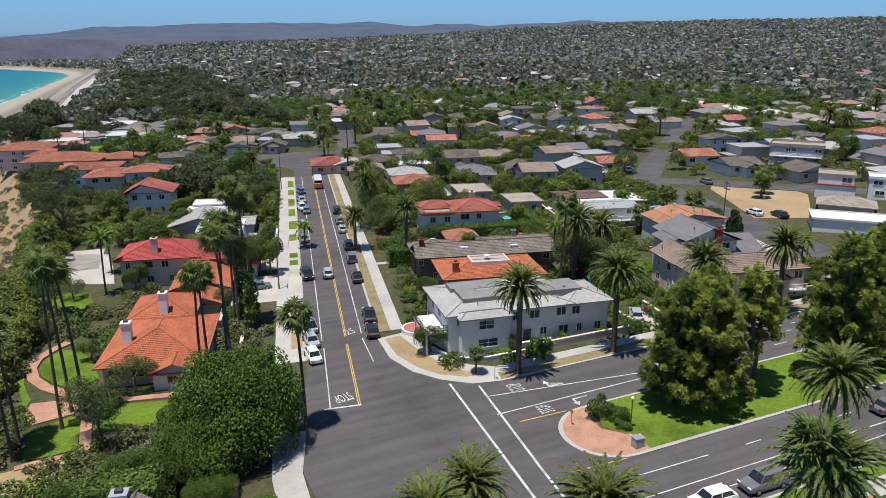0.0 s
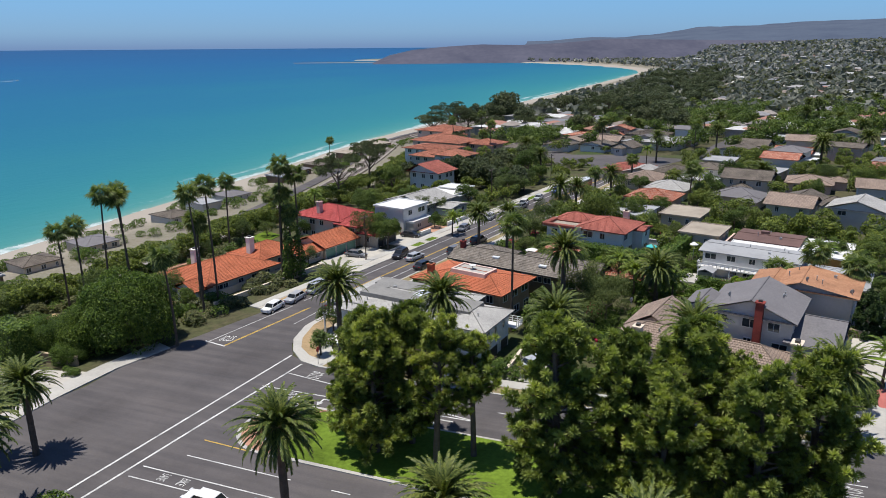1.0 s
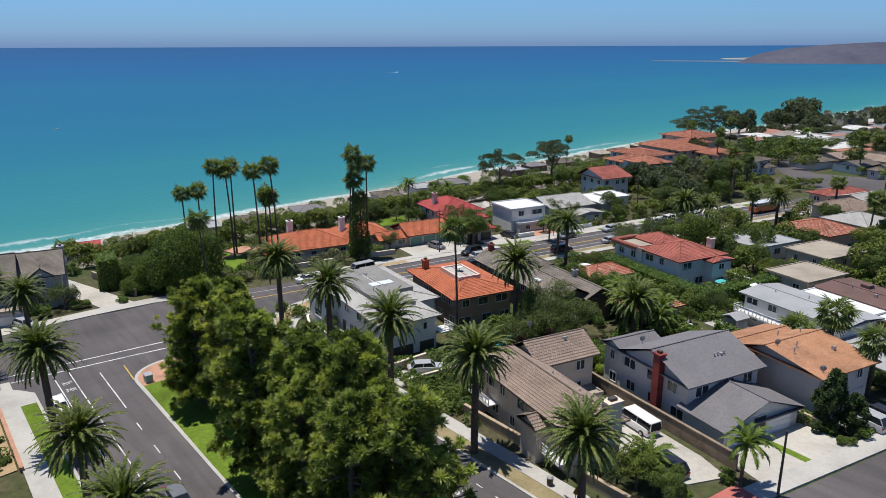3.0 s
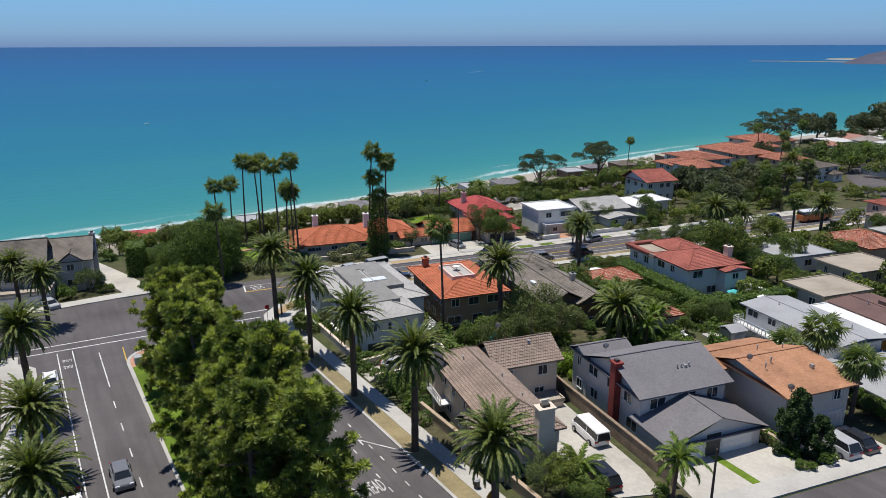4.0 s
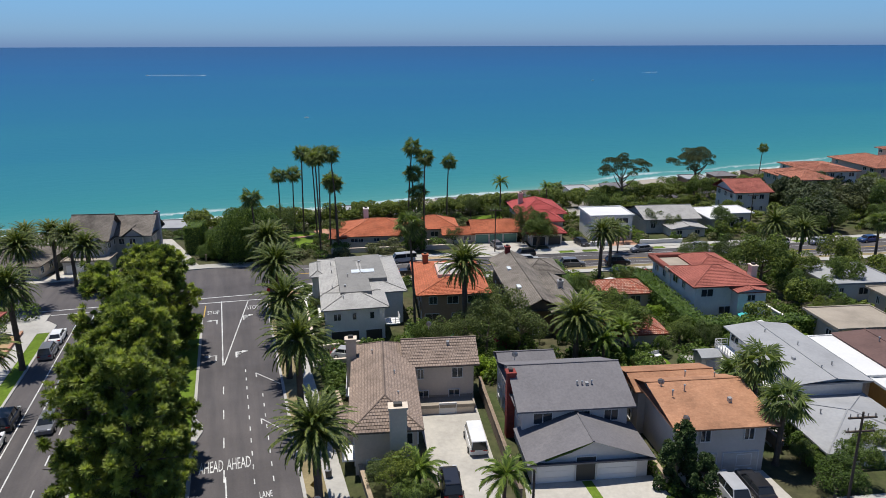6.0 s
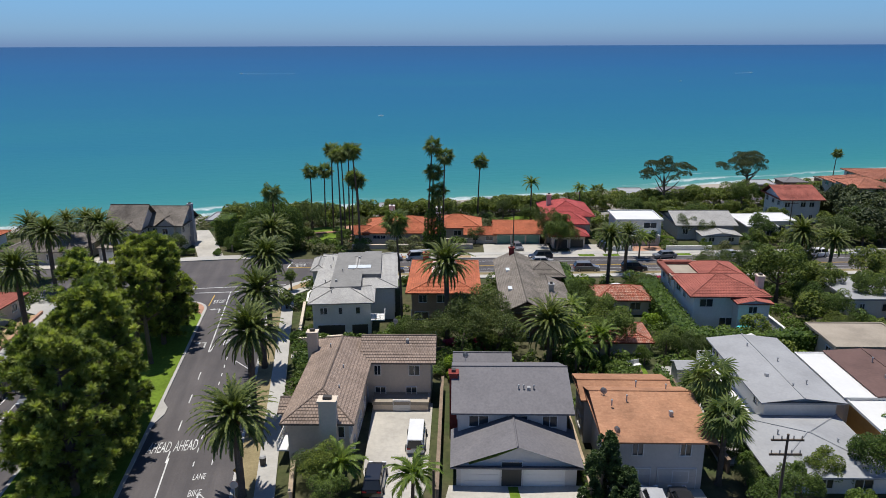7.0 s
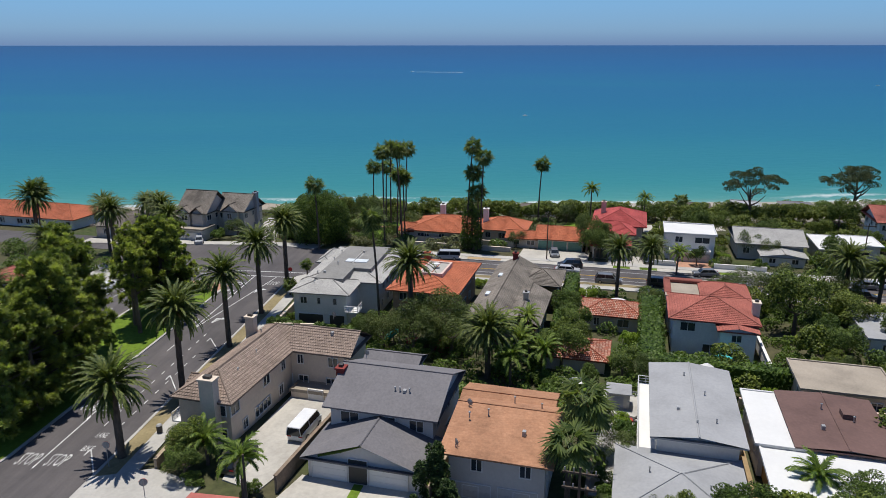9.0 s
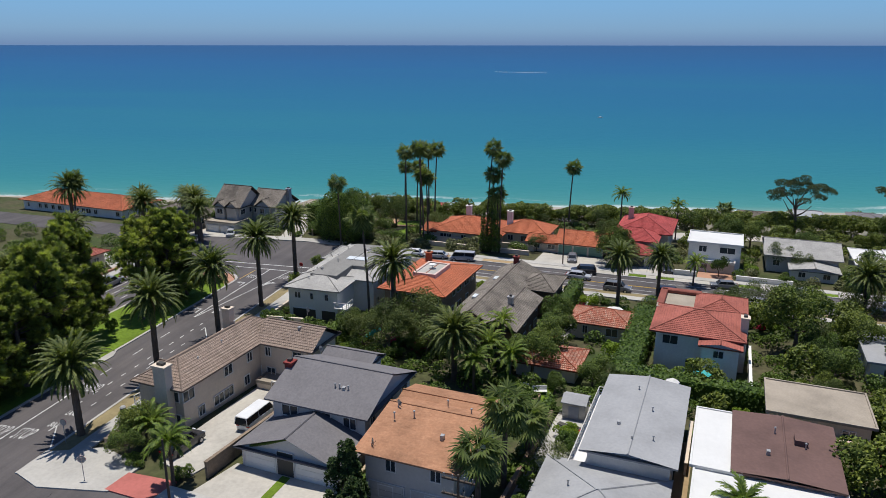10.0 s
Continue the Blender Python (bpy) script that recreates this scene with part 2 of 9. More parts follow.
def ground_material():
    """Dry soil, worn grass and, on the bluff, bare ochre earth and scrub; sand by the water."""
    m = bpy.data.materials.new("ground_soil")
    m.use_nodes = True
    nt = m.node_tree
    p = nt.nodes["Principled BSDF"]
    pos = nt.nodes.new("ShaderNodeNewGeometry").outputs["Position"]
    sep = nt.nodes.new("ShaderNodeSeparateXYZ")
    nt.links.new(pos, sep.inputs[0])
    big, fine = noise_tex(nt, pos, 0.12, 5.0), noise_tex(nt, pos, 2.5, 5.0)
    c = ramp(nt, big, [(0.35, (0.05, 0.075, 0.025)), (0.5, (0.085, 0.080, 0.046)), (0.65, (0.055, 0.072, 0.026))])
    c = mixed(nt, c, ramp(nt, fine, [(0.3, (0.65, 0.65, 0.65)), (0.7, (1.25, 1.2, 1.15))]), 1.0, "MULTIPLY")
    low = math_node(nt, "ADD", sep.outputs["Z"], math_node(nt, "MULTIPLY", math_node(nt, "SUBTRACT", fine, 0.5), 1.2))
    sandy = ramp(nt, math_node(nt, "ADD", math_node(nt, "MULTIPLY", low, -0.5), -4.4), [(0.0, (0.0, 0.0, 0.0)), (0.6, (1.0, 1.0, 1.0))])
    c = mixed(nt, c, (0.33, 0.295, 0.25), sandy)
    steep = nt.nodes.new("ShaderNodeSeparateXYZ")
    nt.links.new(nt.nodes.new("ShaderNodeNewGeometry").outputs["True Normal"], steep.inputs[0])
    bare = ramp(nt, math_node(nt, "ADD", steep.outputs["Z"], math_node(nt, "MULTIPLY", math_node(nt, "SUBTRACT", fine, 0.5), 0.25)), [(0.84, (1.0, 1.0, 1.0)), (0.95, (0.0, 0.0, 0.0))])
    c = mixed(nt, c, (0.30, 0.215, 0.125), bare)
    nt.links.new(c, p.inputs["Base Color"])
    p.inputs["Roughness"].default_value = 0.95
    p.inputs["Specular IOR Level"].default_value = 0.15
    b = nt.nodes.new("ShaderNodeBump")
    b.inputs["Strength"].default_value, b.inputs["Distance"].default_value = 0.5, 0.06
    nt.links.new(fine, b.inputs["Height"])
    nt.links.new(b.outputs["Normal"], p.inputs["Normal"])
    return m


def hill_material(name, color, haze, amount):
    """Far range as through sea air: a plain backdrop, its haze painted in as a faint blue glow."""
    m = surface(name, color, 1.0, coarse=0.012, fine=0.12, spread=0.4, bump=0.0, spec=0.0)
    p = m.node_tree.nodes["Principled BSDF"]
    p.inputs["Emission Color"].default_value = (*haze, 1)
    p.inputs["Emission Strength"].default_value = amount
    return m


M_ASPHALT = asphalt_material()
M_SEA = sea_material()
M_GROUND = ground_material()
M_CONC = surface("concrete", (0.41, 0.395, 0.365), 0.9, coarse=0.5, fine=7.0, spread=0.16)
M_DRIVE = surface("driveway_concrete", (0.43, 0.405, 0.36), 0.9, coarse=0.4, fine=5.0, spread=0.2)
M_KERB = surface("kerb_concrete", (0.40, 0.385, 0.36), 0.9, spread=0.15)
M_PAVER = surface("brick_paver", (0.42, 0.23, 0.15), 0.9, coarse=1.2, fine=9.0, spread=0.25)
M_REDCONC = surface("red_concrete", (0.42, 0.13, 0.11), 0.9, spread=0.2)
M_PAINT_W = surface("road_paint_white", (0.56, 0.56, 0.55), 0.7, coarse=1.2, fine=12.0, spread=0.42, bump=0.0)
M_PAINT_Y = surface("road_paint_yellow", (0.55, 0.36, 0.07), 0.7, coarse=1.5, fine=16.0, spread=0.25, bump=0.0)
M_LAWN = surface("lawn", (0.118, 0.182, 0.022), 0.9, coarse=0.3, fine=5.0, spread=0.45, bump=0.8, spec=0.1)
M_DRYLAWN = surface("dry_grass", (0.25, 0.205, 0.115), 0.95, coarse=0.8, fine=9.0, spread=0.3, bump=0.5, spec=0.1)
M_DIRT = surface("bare_dirt", (0.36, 0.26, 0.15), 0.95, coarse=0.3, fine=5.0, spread=0.22, spec=0.1)
M_SAND = surface("beach_sand", (0.47, 0.39, 0.28), 0.95, coarse=0.2, fine=5.0, spread=0.15, spec=0.1)
M_BALLAST = surface("railway_ballast", (0.28, 0.25, 0.22), 0.95, coarse=0.5, fine=12.0, spread=0.3)
M_RAIL = surface("rail_steel", (0.22, 0.17, 0.14), 0.5, metal=0.6, spread=0.2)
M_SLEEPER = surface("sleeper_timber", (0.12, 0.10, 0.085), 0.9)
W_WHITE = surface("white_stucco", (0.74, 0.72, 0.685), 0.9, coarse=0.6, fine=9.0, spread=0.1)
W_CREAM = surface("cream_stucco", (0.62, 0.53, 0.43), 0.9, coarse=0.6, fine=9.0, spread=0.12)
W_GREY = surface("grey_stucco", (0.53, 0.50, 0.46), 0.9, coarse=0.6, fine=9.0, spread=0.1)
W_LILAC = surface("pale_grey_siding", (0.60, 0.57, 0.54), 0.85, coarse=0.6, fine=9.0, spread=0.08)
W_BROWN = surface("brown_wood_siding", (0.19, 0.13, 0.09), 0.9, spread=0.2)
W_PINK = surface("rose_stucco", (0.62, 0.46, 0.40), 0.9, spread=0.12)
W_BLUE = surface("blue_grey_siding", (0.30, 0.32, 0.37), 0.85, spread=0.12)
W_TANWOOD = surface("tan_wood_wall", (0.40, 0.27, 0.18), 0.9, spread=0.2)
W_OCHRE = surface("ochre_wall", (0.50, 0.30, 0.10), 0.9, spread=0.15)
M_TRIM = surface("white_trim", (0.68, 0.67, 0.65), 0.6, spread=0.06, bump=0.0)
M_DARKTRIM = surface("dark_trim", (0.06, 0.055, 0.05), 0.6, spread=0.1)
M_GLASS = glossy("window_glass", (0.035, 0.045, 0.055), 0.08, spec=0.6)
M_SKYLIGHT = glossy("skylight_dome", (0.72, 0.76, 0.78), 0.2)
M_METAL = surface("galvanised_metal", (0.42, 0.42, 0.42), 0.5, metal=0.5, spread=0.15)
M_BRICK = surface("red_brick", (0.22, 0.042, 0.034), 0.9, coarse=2.0, fine=12.0, spread=0.25)
M_BLOCK = surface("tan_block_wall", (0.40, 0.31, 0.22), 0.9, coarse=1.2, fine=8.0, spread=0.25)
M_WOOD = surface("weathered_fence_wood", (0.24, 0.18, 0.13), 0.9, coarse=2.0, fine=9.0, spread=0.3)
M_POLE = surface("tarred_pole_wood", (0.10, 0.075, 0.055), 0.9, spread=0.25)
R_SLATE = roofing("slate_grey_shingle", (0.176, 0.168, 0.176), (0.184, 0.176, 0.184), 0.13, 0.075, stain=0.12, gap=0.03, joint=0.97, relief=0.03)
R_TANTILE = roofing("tan_concrete_tile", (0.385, 0.295, 0.24), (0.305, 0.228, 0.182), 0.13, 0.155, 0.35, stain=0.3, gap=0.12)
R_ORANGE = roofing("orange_clay_tile", (0.60, 0.195, 0.10), (0.52, 0.15, 0.075), 0.09, 0.16, 0.5, stain=0.3)
R_VILLA = roofing("pale_terracotta_tile", (0.52, 0.22, 0.145), (0.44, 0.165, 0.105), 0.10, 0.16, 0.5, stain=0.35)
R_RED = roofing("red_clay_tile", (0.47, 0.155, 0.118), (0.40, 0.125, 0.095), 0.10, 0.15, 0.4, stain=0.35)
R_CRIMSON = roofing("crimson_tile", (0.53, 0.105, 0.098), (0.45, 0.085, 0.082), 0.10, 0.15, 0.4, stain=0.3)
R_COTTAGE = roofing("weathered_barrel_tile", (0.48, 0.13, 0.075), (0.60, 0.42, 0.32), 0.11, 0.17, 0.6, stain=0.4, gap=0.12)
R_COPPER = roofing("terracotta_shingle", (0.43, 0.225, 0.13), (0.37, 0.185, 0.105), 0.22, 0.09, stain=0.34, joint=0.92, relief=0.06)
R_GREY = roofing("light_grey_shingle", (0.46, 0.45, 0.43), (0.41, 0.40, 0.385), 0.14, 0.09, stain=0.2)
R_SHAKE = roofing("silvered_wood_shake", (0.225, 0.195, 0.165), (0.295, 0.262, 0.228), 0.10, 0.12, stain=0.5, gap=0.1)
R_BROWN = roofing("weathered_wood_shake", (0.155, 0.13, 0.105), (0.205, 0.175, 0.15), 0.10, 0.12, stain=0.45, gap=0.1)
R_FLATGREY = surface("grey_roll_roofing", (0.31, 0.315, 0.325), 0.9, coarse=0.5, fine=7.0, spread=0.14)
R_FLATWHITE = surface("white_roof_membrane", (0.62, 0.62, 0.61), 0.8, coarse=0.5, fine=5.0, spread=0.06)
R_FLATBROWN = surface("brown_roll_roofing", (0.135, 0.08, 0.07), 0.9, coarse=0.6, fine=7.0, spread=0.2)
R_FLATTAN = surface("tan_gravel_roof", (0.33, 0.285, 0.23), 0.95, coarse=0.6, fine=12.0, spread=0.22)
L_TREE = foliage("broadleaf_leaves", (0.034, 0.064, 0.012), (0.172, 0.240, 0.046), vary=0.45, trans=0.25)
L_DARK = foliage("dark_fig_leaves", (0.028, 0.062, 0.009), (0.140, 0.215, 0.030), vary=0.15, trans=0.22)
L_SCRUB = foliage("bluff_scrub_leaves", (0.062, 0.078, 0.032), (0.190, 0.200, 0.088), vary=0.2, trans=0.2)
L_JUNIPER = foliage("juniper_sprays", (0.012, 0.030, 0.008), (0.060, 0.105, 0.026), vary=0.1, trans=0.1)
L_PINE = foliage("pine_tufts", (0.094, 0.136, 0.034), (0.41, 0.46, 0.13), vary=0.2, trans=0.45)
L_PARK = foliage("park_tree_leaves", (0.034, 0.050, 0.022), (0.115, 0.140, 0.060), vary=0.25, trans=0.2)
L_OLIVE = foliage("olive_leaves", (0.040, 0.066, 0.020), (0.160, 0.205, 0.066), vary=0.3, trans=0.25)
L_PALM = foliage("palm_fronds", (0.030, 0.058, 0.012), (0.20, 0.235, 0.060), vary=0.12, trans=0.25)
L_FAN = foliage("fan_palm_leaves", (0.050, 0.085, 0.024), (0.215, 0.265, 0.085), vary=0.15, trans=0.3)
L_QUEEN = foliage("feather_palm_fronds", (0.06, 0.11, 0.02), (0.25, 0.33, 0.06), vary=0.2, trans=0.35)
L_DRYFAN = foliage("dry_palm_skirt", (0.12, 0.085, 0.045), (0.24, 0.18, 0.10), vary=0.2)
L_HEDGE = foliage("hedge_leaves", (0.038, 0.078, 0.012), (0.145, 0.222, 0.042), vary=0.25, trans=0.28)
L_LIME = foliage("lime_leaves", (0.10, 0.18, 0.015), (0.26, 0.36, 0.03), vary=0.2)
L_FLOWER = foliage("magenta_flowers", (0.30, 0.015, 0.06), (0.55, 0.04, 0.12), vary=0.2)
# Distance haze is put into these leaf colours: paler and bluer than real leaves.
L_FAR_HAZE = foliage("hazed_tree_leaves", (0.090, 0.104, 0.092), (0.215, 0.222, 0.188), vary=0.2)
L_HAZE = foliage("hazed_far_leaves", (0.122, 0.138, 0.146), (0.262, 0.272, 0.272), vary=0.2)
B_TRUNK = surface("tree_bark", (0.13, 0.10, 0.075), 0.95, coarse=2.0, fine=10.0, spread=0.3)
B_PALM = surface("palm_trunk_bark", (0.11, 0.085, 0.065), 0.95, coarse=3.0, fine=14.0, spread=0.35, bump=0.5)
# Far roof and wall colours are lightened to paint in distance haze.
P_TOWN_ROOF = island_palette("town_roofs", [(0.195, 0.189, 0.195), (0.312, 0.156, 0.117), (0.234, 0.227, 0.234), (0.156, 0.143, 0.137), (0.312, 0.305, 0.305), (0.221, 0.182, 0.156), (0.169, 0.176, 0.189), (0.273, 0.240, 0.215), (0.520, 0.520, 0.507)])
P_TOWN_WALL = island_palette("town_walls", [(0.432, 0.405, 0.378), (0.365, 0.338, 0.311), (0.513, 0.486, 0.459), (0.338, 0.311, 0.284)])


# ---- building helpers ----
SEA_Z = -11.0
ROT = radians(-11)
CA, SA = math.cos(radians(11)), math.sin(radians(11))


def AB(a, b):
    """World x, y of a place in the street grid: a runs inland from the shore road, b along it."""
    return a * CA + b * SA, -a * SA + b * CA


def sstep(e0, e1, v):
    t = min(1.0, max(0.0, (v - e0) / (e1 - e0)))
    return t * t * (3 - 2 * t)


def shore_x(y):
    if y < 190:
        return -46.6 - 0.105 * max(-200.0, y)
    if y < 700:
        return -66.55 - 0.003 * (y - 190)
    return -68.1 - 0.0013 * (y - 700) ** 2 if y < 1100 else -276 - 2.5 * (y - 1100)


def bluff_x(y):
    if y < 90:
        return -11.5
    if y < 160:
        return -11.5 - 0.23 * (y - 90)
    return -27.6


def base_z(x, y):
    """Height of the town's terrace, before the bluff."""
    z = -3.22 + 0.0385 * min(x, 75.0) + 0.012 * max(0.0, min(x - 75.0, 120.0))
    d = math.hypot(x - 20, y - 30)
    if d > 180:
        inland = sstep(-40, 160, x + 0.25 * max(0.0, y - 300))
        k = sstep(180, 1300, d)
        z += k * (5 + 9 * inland)
        z += 54 * sstep(650, 2300, d) * sstep(0.08, 0.72, x / d)
        z += sstep(220, 700, d) * inland * 3.0 * noise.noise((x * 0.006, y * 0.006, 1.7))
    return z


def gz(x, y):
    z = base_z(x, y)
    xb = bluff_x(y)
    if x < xb + 1:
        sx = shore_x(y)
        foot = -9.4
        w = 9.0
        t = sstep(xb + 1.0, xb - w, x)
        t = t + 0.10 * noise.noise((x * 0.25, y * 0.22, 0.3)) * t * (1 - t) * 4
        z = z * (1 - t) + foot * t
        if x < sx + 14:
            k = min(1.0, max(-1.0, (sx + 14 - x) / 14))
            z = foot + (SEA_Z - foot) * k
        if x < sx:
            z = SEA_Z - 0.05 - min(6.0, 0.05 * (sx - x))
    return z


def mesh_object(name, verts, faces, material, parent=None, smooth=False):
    me = bpy.data.meshes.new(name)
    me.from_pydata(verts, [], faces)
    me.materials.append(material)
    if smooth:
        me.polygons.foreach_set("use_smooth", [True] * len(me.polygons))
    ob = new(name, me)
    if parent is not None:
        ob.parent = parent
    return ob


def part(name, bm, material, parent=None, label="", smooth=False):
    me = bpy.data.meshes.new(name)
    bm.normal_update()
    bm.to_mesh(me)
    bm.free()
    me.materials.append(material)
    if smooth:
        me.polygons.foreach_set("use_smooth", [True] * len(me.polygons))
    ob = new(name, me)
    if parent is not None:
        ob.parent = parent
    if label:
        tagged(ob, label)
    return ob


def thing(name, x, y, z, turn, label, category, group=""):
    ob = new(name)
    ob.empty_display_size = 0.3
    ob.matrix_basis = Matrix.LocRotScale((x, y, z), Euler((0, 0, turn)), None)
    return tagged(ob, label, category, group)


def add_box(bm, x0, x1, y0, y1, z0, z1, bevel=0.0):
    v = [bm.verts.new((x, y, z)) for z in (z0, z1) for y in (y0, y1) for x in (x0, x1)]
    f = [bm.faces.new([v[i] for i in q]) for q in ((0, 2, 3, 1), (4, 5, 7, 6), (0, 1, 5, 4), (1, 3, 7, 5), (3, 2, 6, 7), (2, 0, 4, 6))]
    if bevel:
        edges = list({e for q in f for e in q.edges})
        bmesh.ops.bevel(bm, geom=edges, offset=bevel, segments=1, affect="EDGES")
    return v


def add_tube(bm, points, radii, sides=6, cap=True):
    rings = []
    for i, (p, r) in enumerate(zip(points, radii)):
        a = Vector(points[max(0, i - 1)])
        b = Vector(points[min(len(points) - 1, i + 1)])
        q = (b - a).to_track_quat("Z", "Y")
        rings.append([bm.verts.new(Vector(p) + q @ Vector((r * math.cos(2 * math.pi * k / sides), r * math.sin(2 * math.pi * k / sides), 0))) for k in range(sides)])
    for r0, r1 in zip(rings, rings[1:]):
        for k in range(sides):
            bm.faces.new((r0[k], r0[(k + 1) % sides], r1[(k + 1) % sides], r1[k]))
    if cap:
        bm.faces.new(rings[-1])
        bm.faces.new(rings[0][::-1])


def drape_polygon(name, pts, lift, thick, material, parent=None, label="", kind="", category=""):
    """A slab with this outline that lies on the ground, its top lift above it."""
    bm = bmesh.new()
    top = [bm.verts.new((x, y, gz(x, y) + lift)) for x, y in pts]
    bot = [bm.verts.new((x, y, gz(x, y) + lift - thick)) for x, y in pts]
    n = len(pts)
    for i in range(n):
        bm.faces.new((bot[i], bot[(i + 1) % n], top[(i + 1) % n], top[i]))
    f = bm.faces.new(top)
    bmesh.ops.triangulate(bm, faces=[f])
    bmesh.ops.recalc_face_normals(bm, faces=bm.faces)
    ob = part(name, bm, material, parent)
    return tagged(ob, label, category, "", kind)


def drape_strip(name, centre, offs0, offs1, lift, thick, material, label="", kind="structure", category="", parent=None):
    """A band along a line of places, between two offsets to its right, lying on the ground."""
    verts, faces = [], []
    for i, (x, y) in enumerate(centre):
        x0, y0 = centre[max(0, i - 1)]
        x1, y1 = centre[min(len(centre) - 1, i + 1)]
        d = Vector((x1 - x0, y1 - y0)).normalized()
        r = Vector((d.y, -d.x))
        for o in (offs0, offs1):
            px, py = x + r.x * o, y + r.y * o
            z = gz(px, py) + lift
            verts += [(px, py, z), (px, py, z - thick)]
    for i in range(len(centre) - 1):
        a, b = 4 * i, 4 * i + 4
        faces += [(a, b, b + 2, a + 2), (a + 1, b + 1, b, a), (a + 2, b + 2, b + 3, a + 3)]
    faces += [(0, 2, 3, 1)]
    e = 4 * (len(centre) - 1)
    faces += [(e, e + 1, e + 3, e + 2)]
    ob = mesh_object(name, verts, faces, material, parent)
    return tagged(ob, label, category, "", kind)


def line_pts(x0, y0, x1, y1, step=2.0):
    n = max(1, int(math.hypot(x1 - x0, y1 - y0) / step))
    return [(x0 + (x1 - x0) * i / n, y0 + (y1 - y0) * i / n) for i in range(n + 1)]


def arc_pts(cx, cy, r, a0, a1, n=10):
    return [(cx + r * math.cos(radians(a0 + (a1 - a0) * i / n)), cy + r * math.sin(radians(a0 + (a1 - a0) * i / n))) for i in range(n + 1)]


# ---- ground, sea, far hills ----
def spaced(stops):
    out = []
    for (a, s0), (b, _) in zip(stops, stops[1:]):
        n = max(1, round((b - a) / s0))
        out += [a + (b - a) * i / n for i in range(n)]
    return out + [stops[-1][0]]


def build_ground():
    xs = spaced([(-700, 40), (-120, 10), (-70, 2.5), (-30, 1.2), (-8, 3), (80, 8), (200, 25), (600, 80), (2200, 0)])
    ys = spaced([(-700, 60), (-60, 6), (0, 3), (160, 6), (300, 20), (700, 25), (1200, 80), (2600, 0)])
    verts = [(x, y, gz(x, y)) for y in ys for x in xs]
    nx = len(xs)
    faces = [(j * nx + i, j * nx + i + 1, (j + 1) * nx + i + 1, (j + 1) * nx + i) for j in range(len(ys) - 1) for i in range(nx - 1)]
    tagged(mesh_object("ground", verts, faces, M_GROUND, smooth=True), "dry soil and worn grass on a coastal terrace above the beach", "ground", "", "structure")


build_ground()
n_ = 60
sea_v = [(-6000 + 9000 * i / n_, -6000 + 12000 * j / n_, SEA_Z + 17 * sstep(1500, 5000, math.hypot(-6000 + 9000 * i / n_, -6000 + 12000 * j / n_))) for j in range(n_ + 1) for i in range(n_ + 1)]
sea_f = [(j * (n_ + 1) + i, j * (n_ + 1) + i + 1, (j + 1) * (n_ + 1) + i + 1, (j + 1) * (n_ + 1) + i) for j in range(n_) for i in range(n_)]
tagged(mesh_object("water", sea_v, sea_f, M_SEA), "turquoise sea turning deep blue offshore with small breakers", "sea", "", "structure")


def hill_range(name, pts, depth, material, seed, label, rough=0.12):
    """A long ridge through (x, y, crest) places, with a face towards the town."""
    verts, faces = [], []
    n = len(pts)
    rows = 6
    for i, (x, y, h) in enumerate(pts):
        d = Vector((x, y)).normalized()
        for r in range(rows):
            k = r / (rows - 1)
            q = Vector((x, y)) - d * depth * (1 - k)
            up = SEA_Z + (h - SEA_Z) * (k ** 0.7) * (1 + rough * noise.noise((x * 0.006 + r * 0.7, y * 0.006, seed)))
            verts.append((q.x, q.y, up))
    for i in range(n - 1):
        for r in range(rows - 1):
            a = i * rows + r
            faces.append((a, a + rows, a + rows + 1, a + 1))
    return tagged(mesh_object(name, verts, faces, material, smooth=True), label, "hills", "", "structure")


M_HILL = hill_material("hazed_hill_scrub", (0.036, 0.043, 0.046), (0.18, 0.235, 0.40), 0.44)
M_HEAD = hill_material("hazed_headland_scrub", (0.055, 0.051, 0.055), (0.19, 0.225, 0.40), 0.30)


def ridge(r, az0, az1, n, crest, seed, amp):
    pts = []
    for i in range(n + 1):
        az = radians(az0 + (az1 - az0) * i / n)
        h = crest(az0 + (az1 - az0) * i / n) + amp * (noise.noise((i * 0.22, seed, 0.5)) + 0.5 * noise.noise((i * 0.55, seed, 3.1)) + 0.3 * noise.noise((i * 1.3, seed, 7.1)))
        pts.append((r * math.sin(az), r * math.cos(az), h))
    return pts


hill_range("backdrop_hills", ridge(2500, -16, 75, 110, lambda a: 34 + 48 * sstep(-14, 4, a), 4.2, 9.0), 900, M_HILL, 2.0, "ridge of hills far behind the town, blue-grey haze painted in")
hill_range("backdrop_headland", [(-560, 1090, -10), (-535, 1100, 3), (-500, 1120, 13), (-450, 1150, 17), (-400, 1180, 17), (-340, 1200, 16), (-280, 1230, 18), (-200, 1260, 21), (-100, 1300, 22), (20, 1340, 22), (140, 1380, 20)], 90, M_HEAD, 5.0, "dry brown headland across the bay, haze painted in", 0.25)
bm = bmesh.new()
add_tube(bm, [(-535, 1085, SEA_Z + 0.2), (-600, 1078, SEA_Z + 0.1), (-650, 1062, SEA_Z + 0.1), (-690, 1045, SEA_Z + 0.1)], [1.3, 1.2, 1.1, 0.8], 5)
tagged(part("breakwater", bm, M_BALLAST), "long low rock breakwater off the headland", "breakwater")

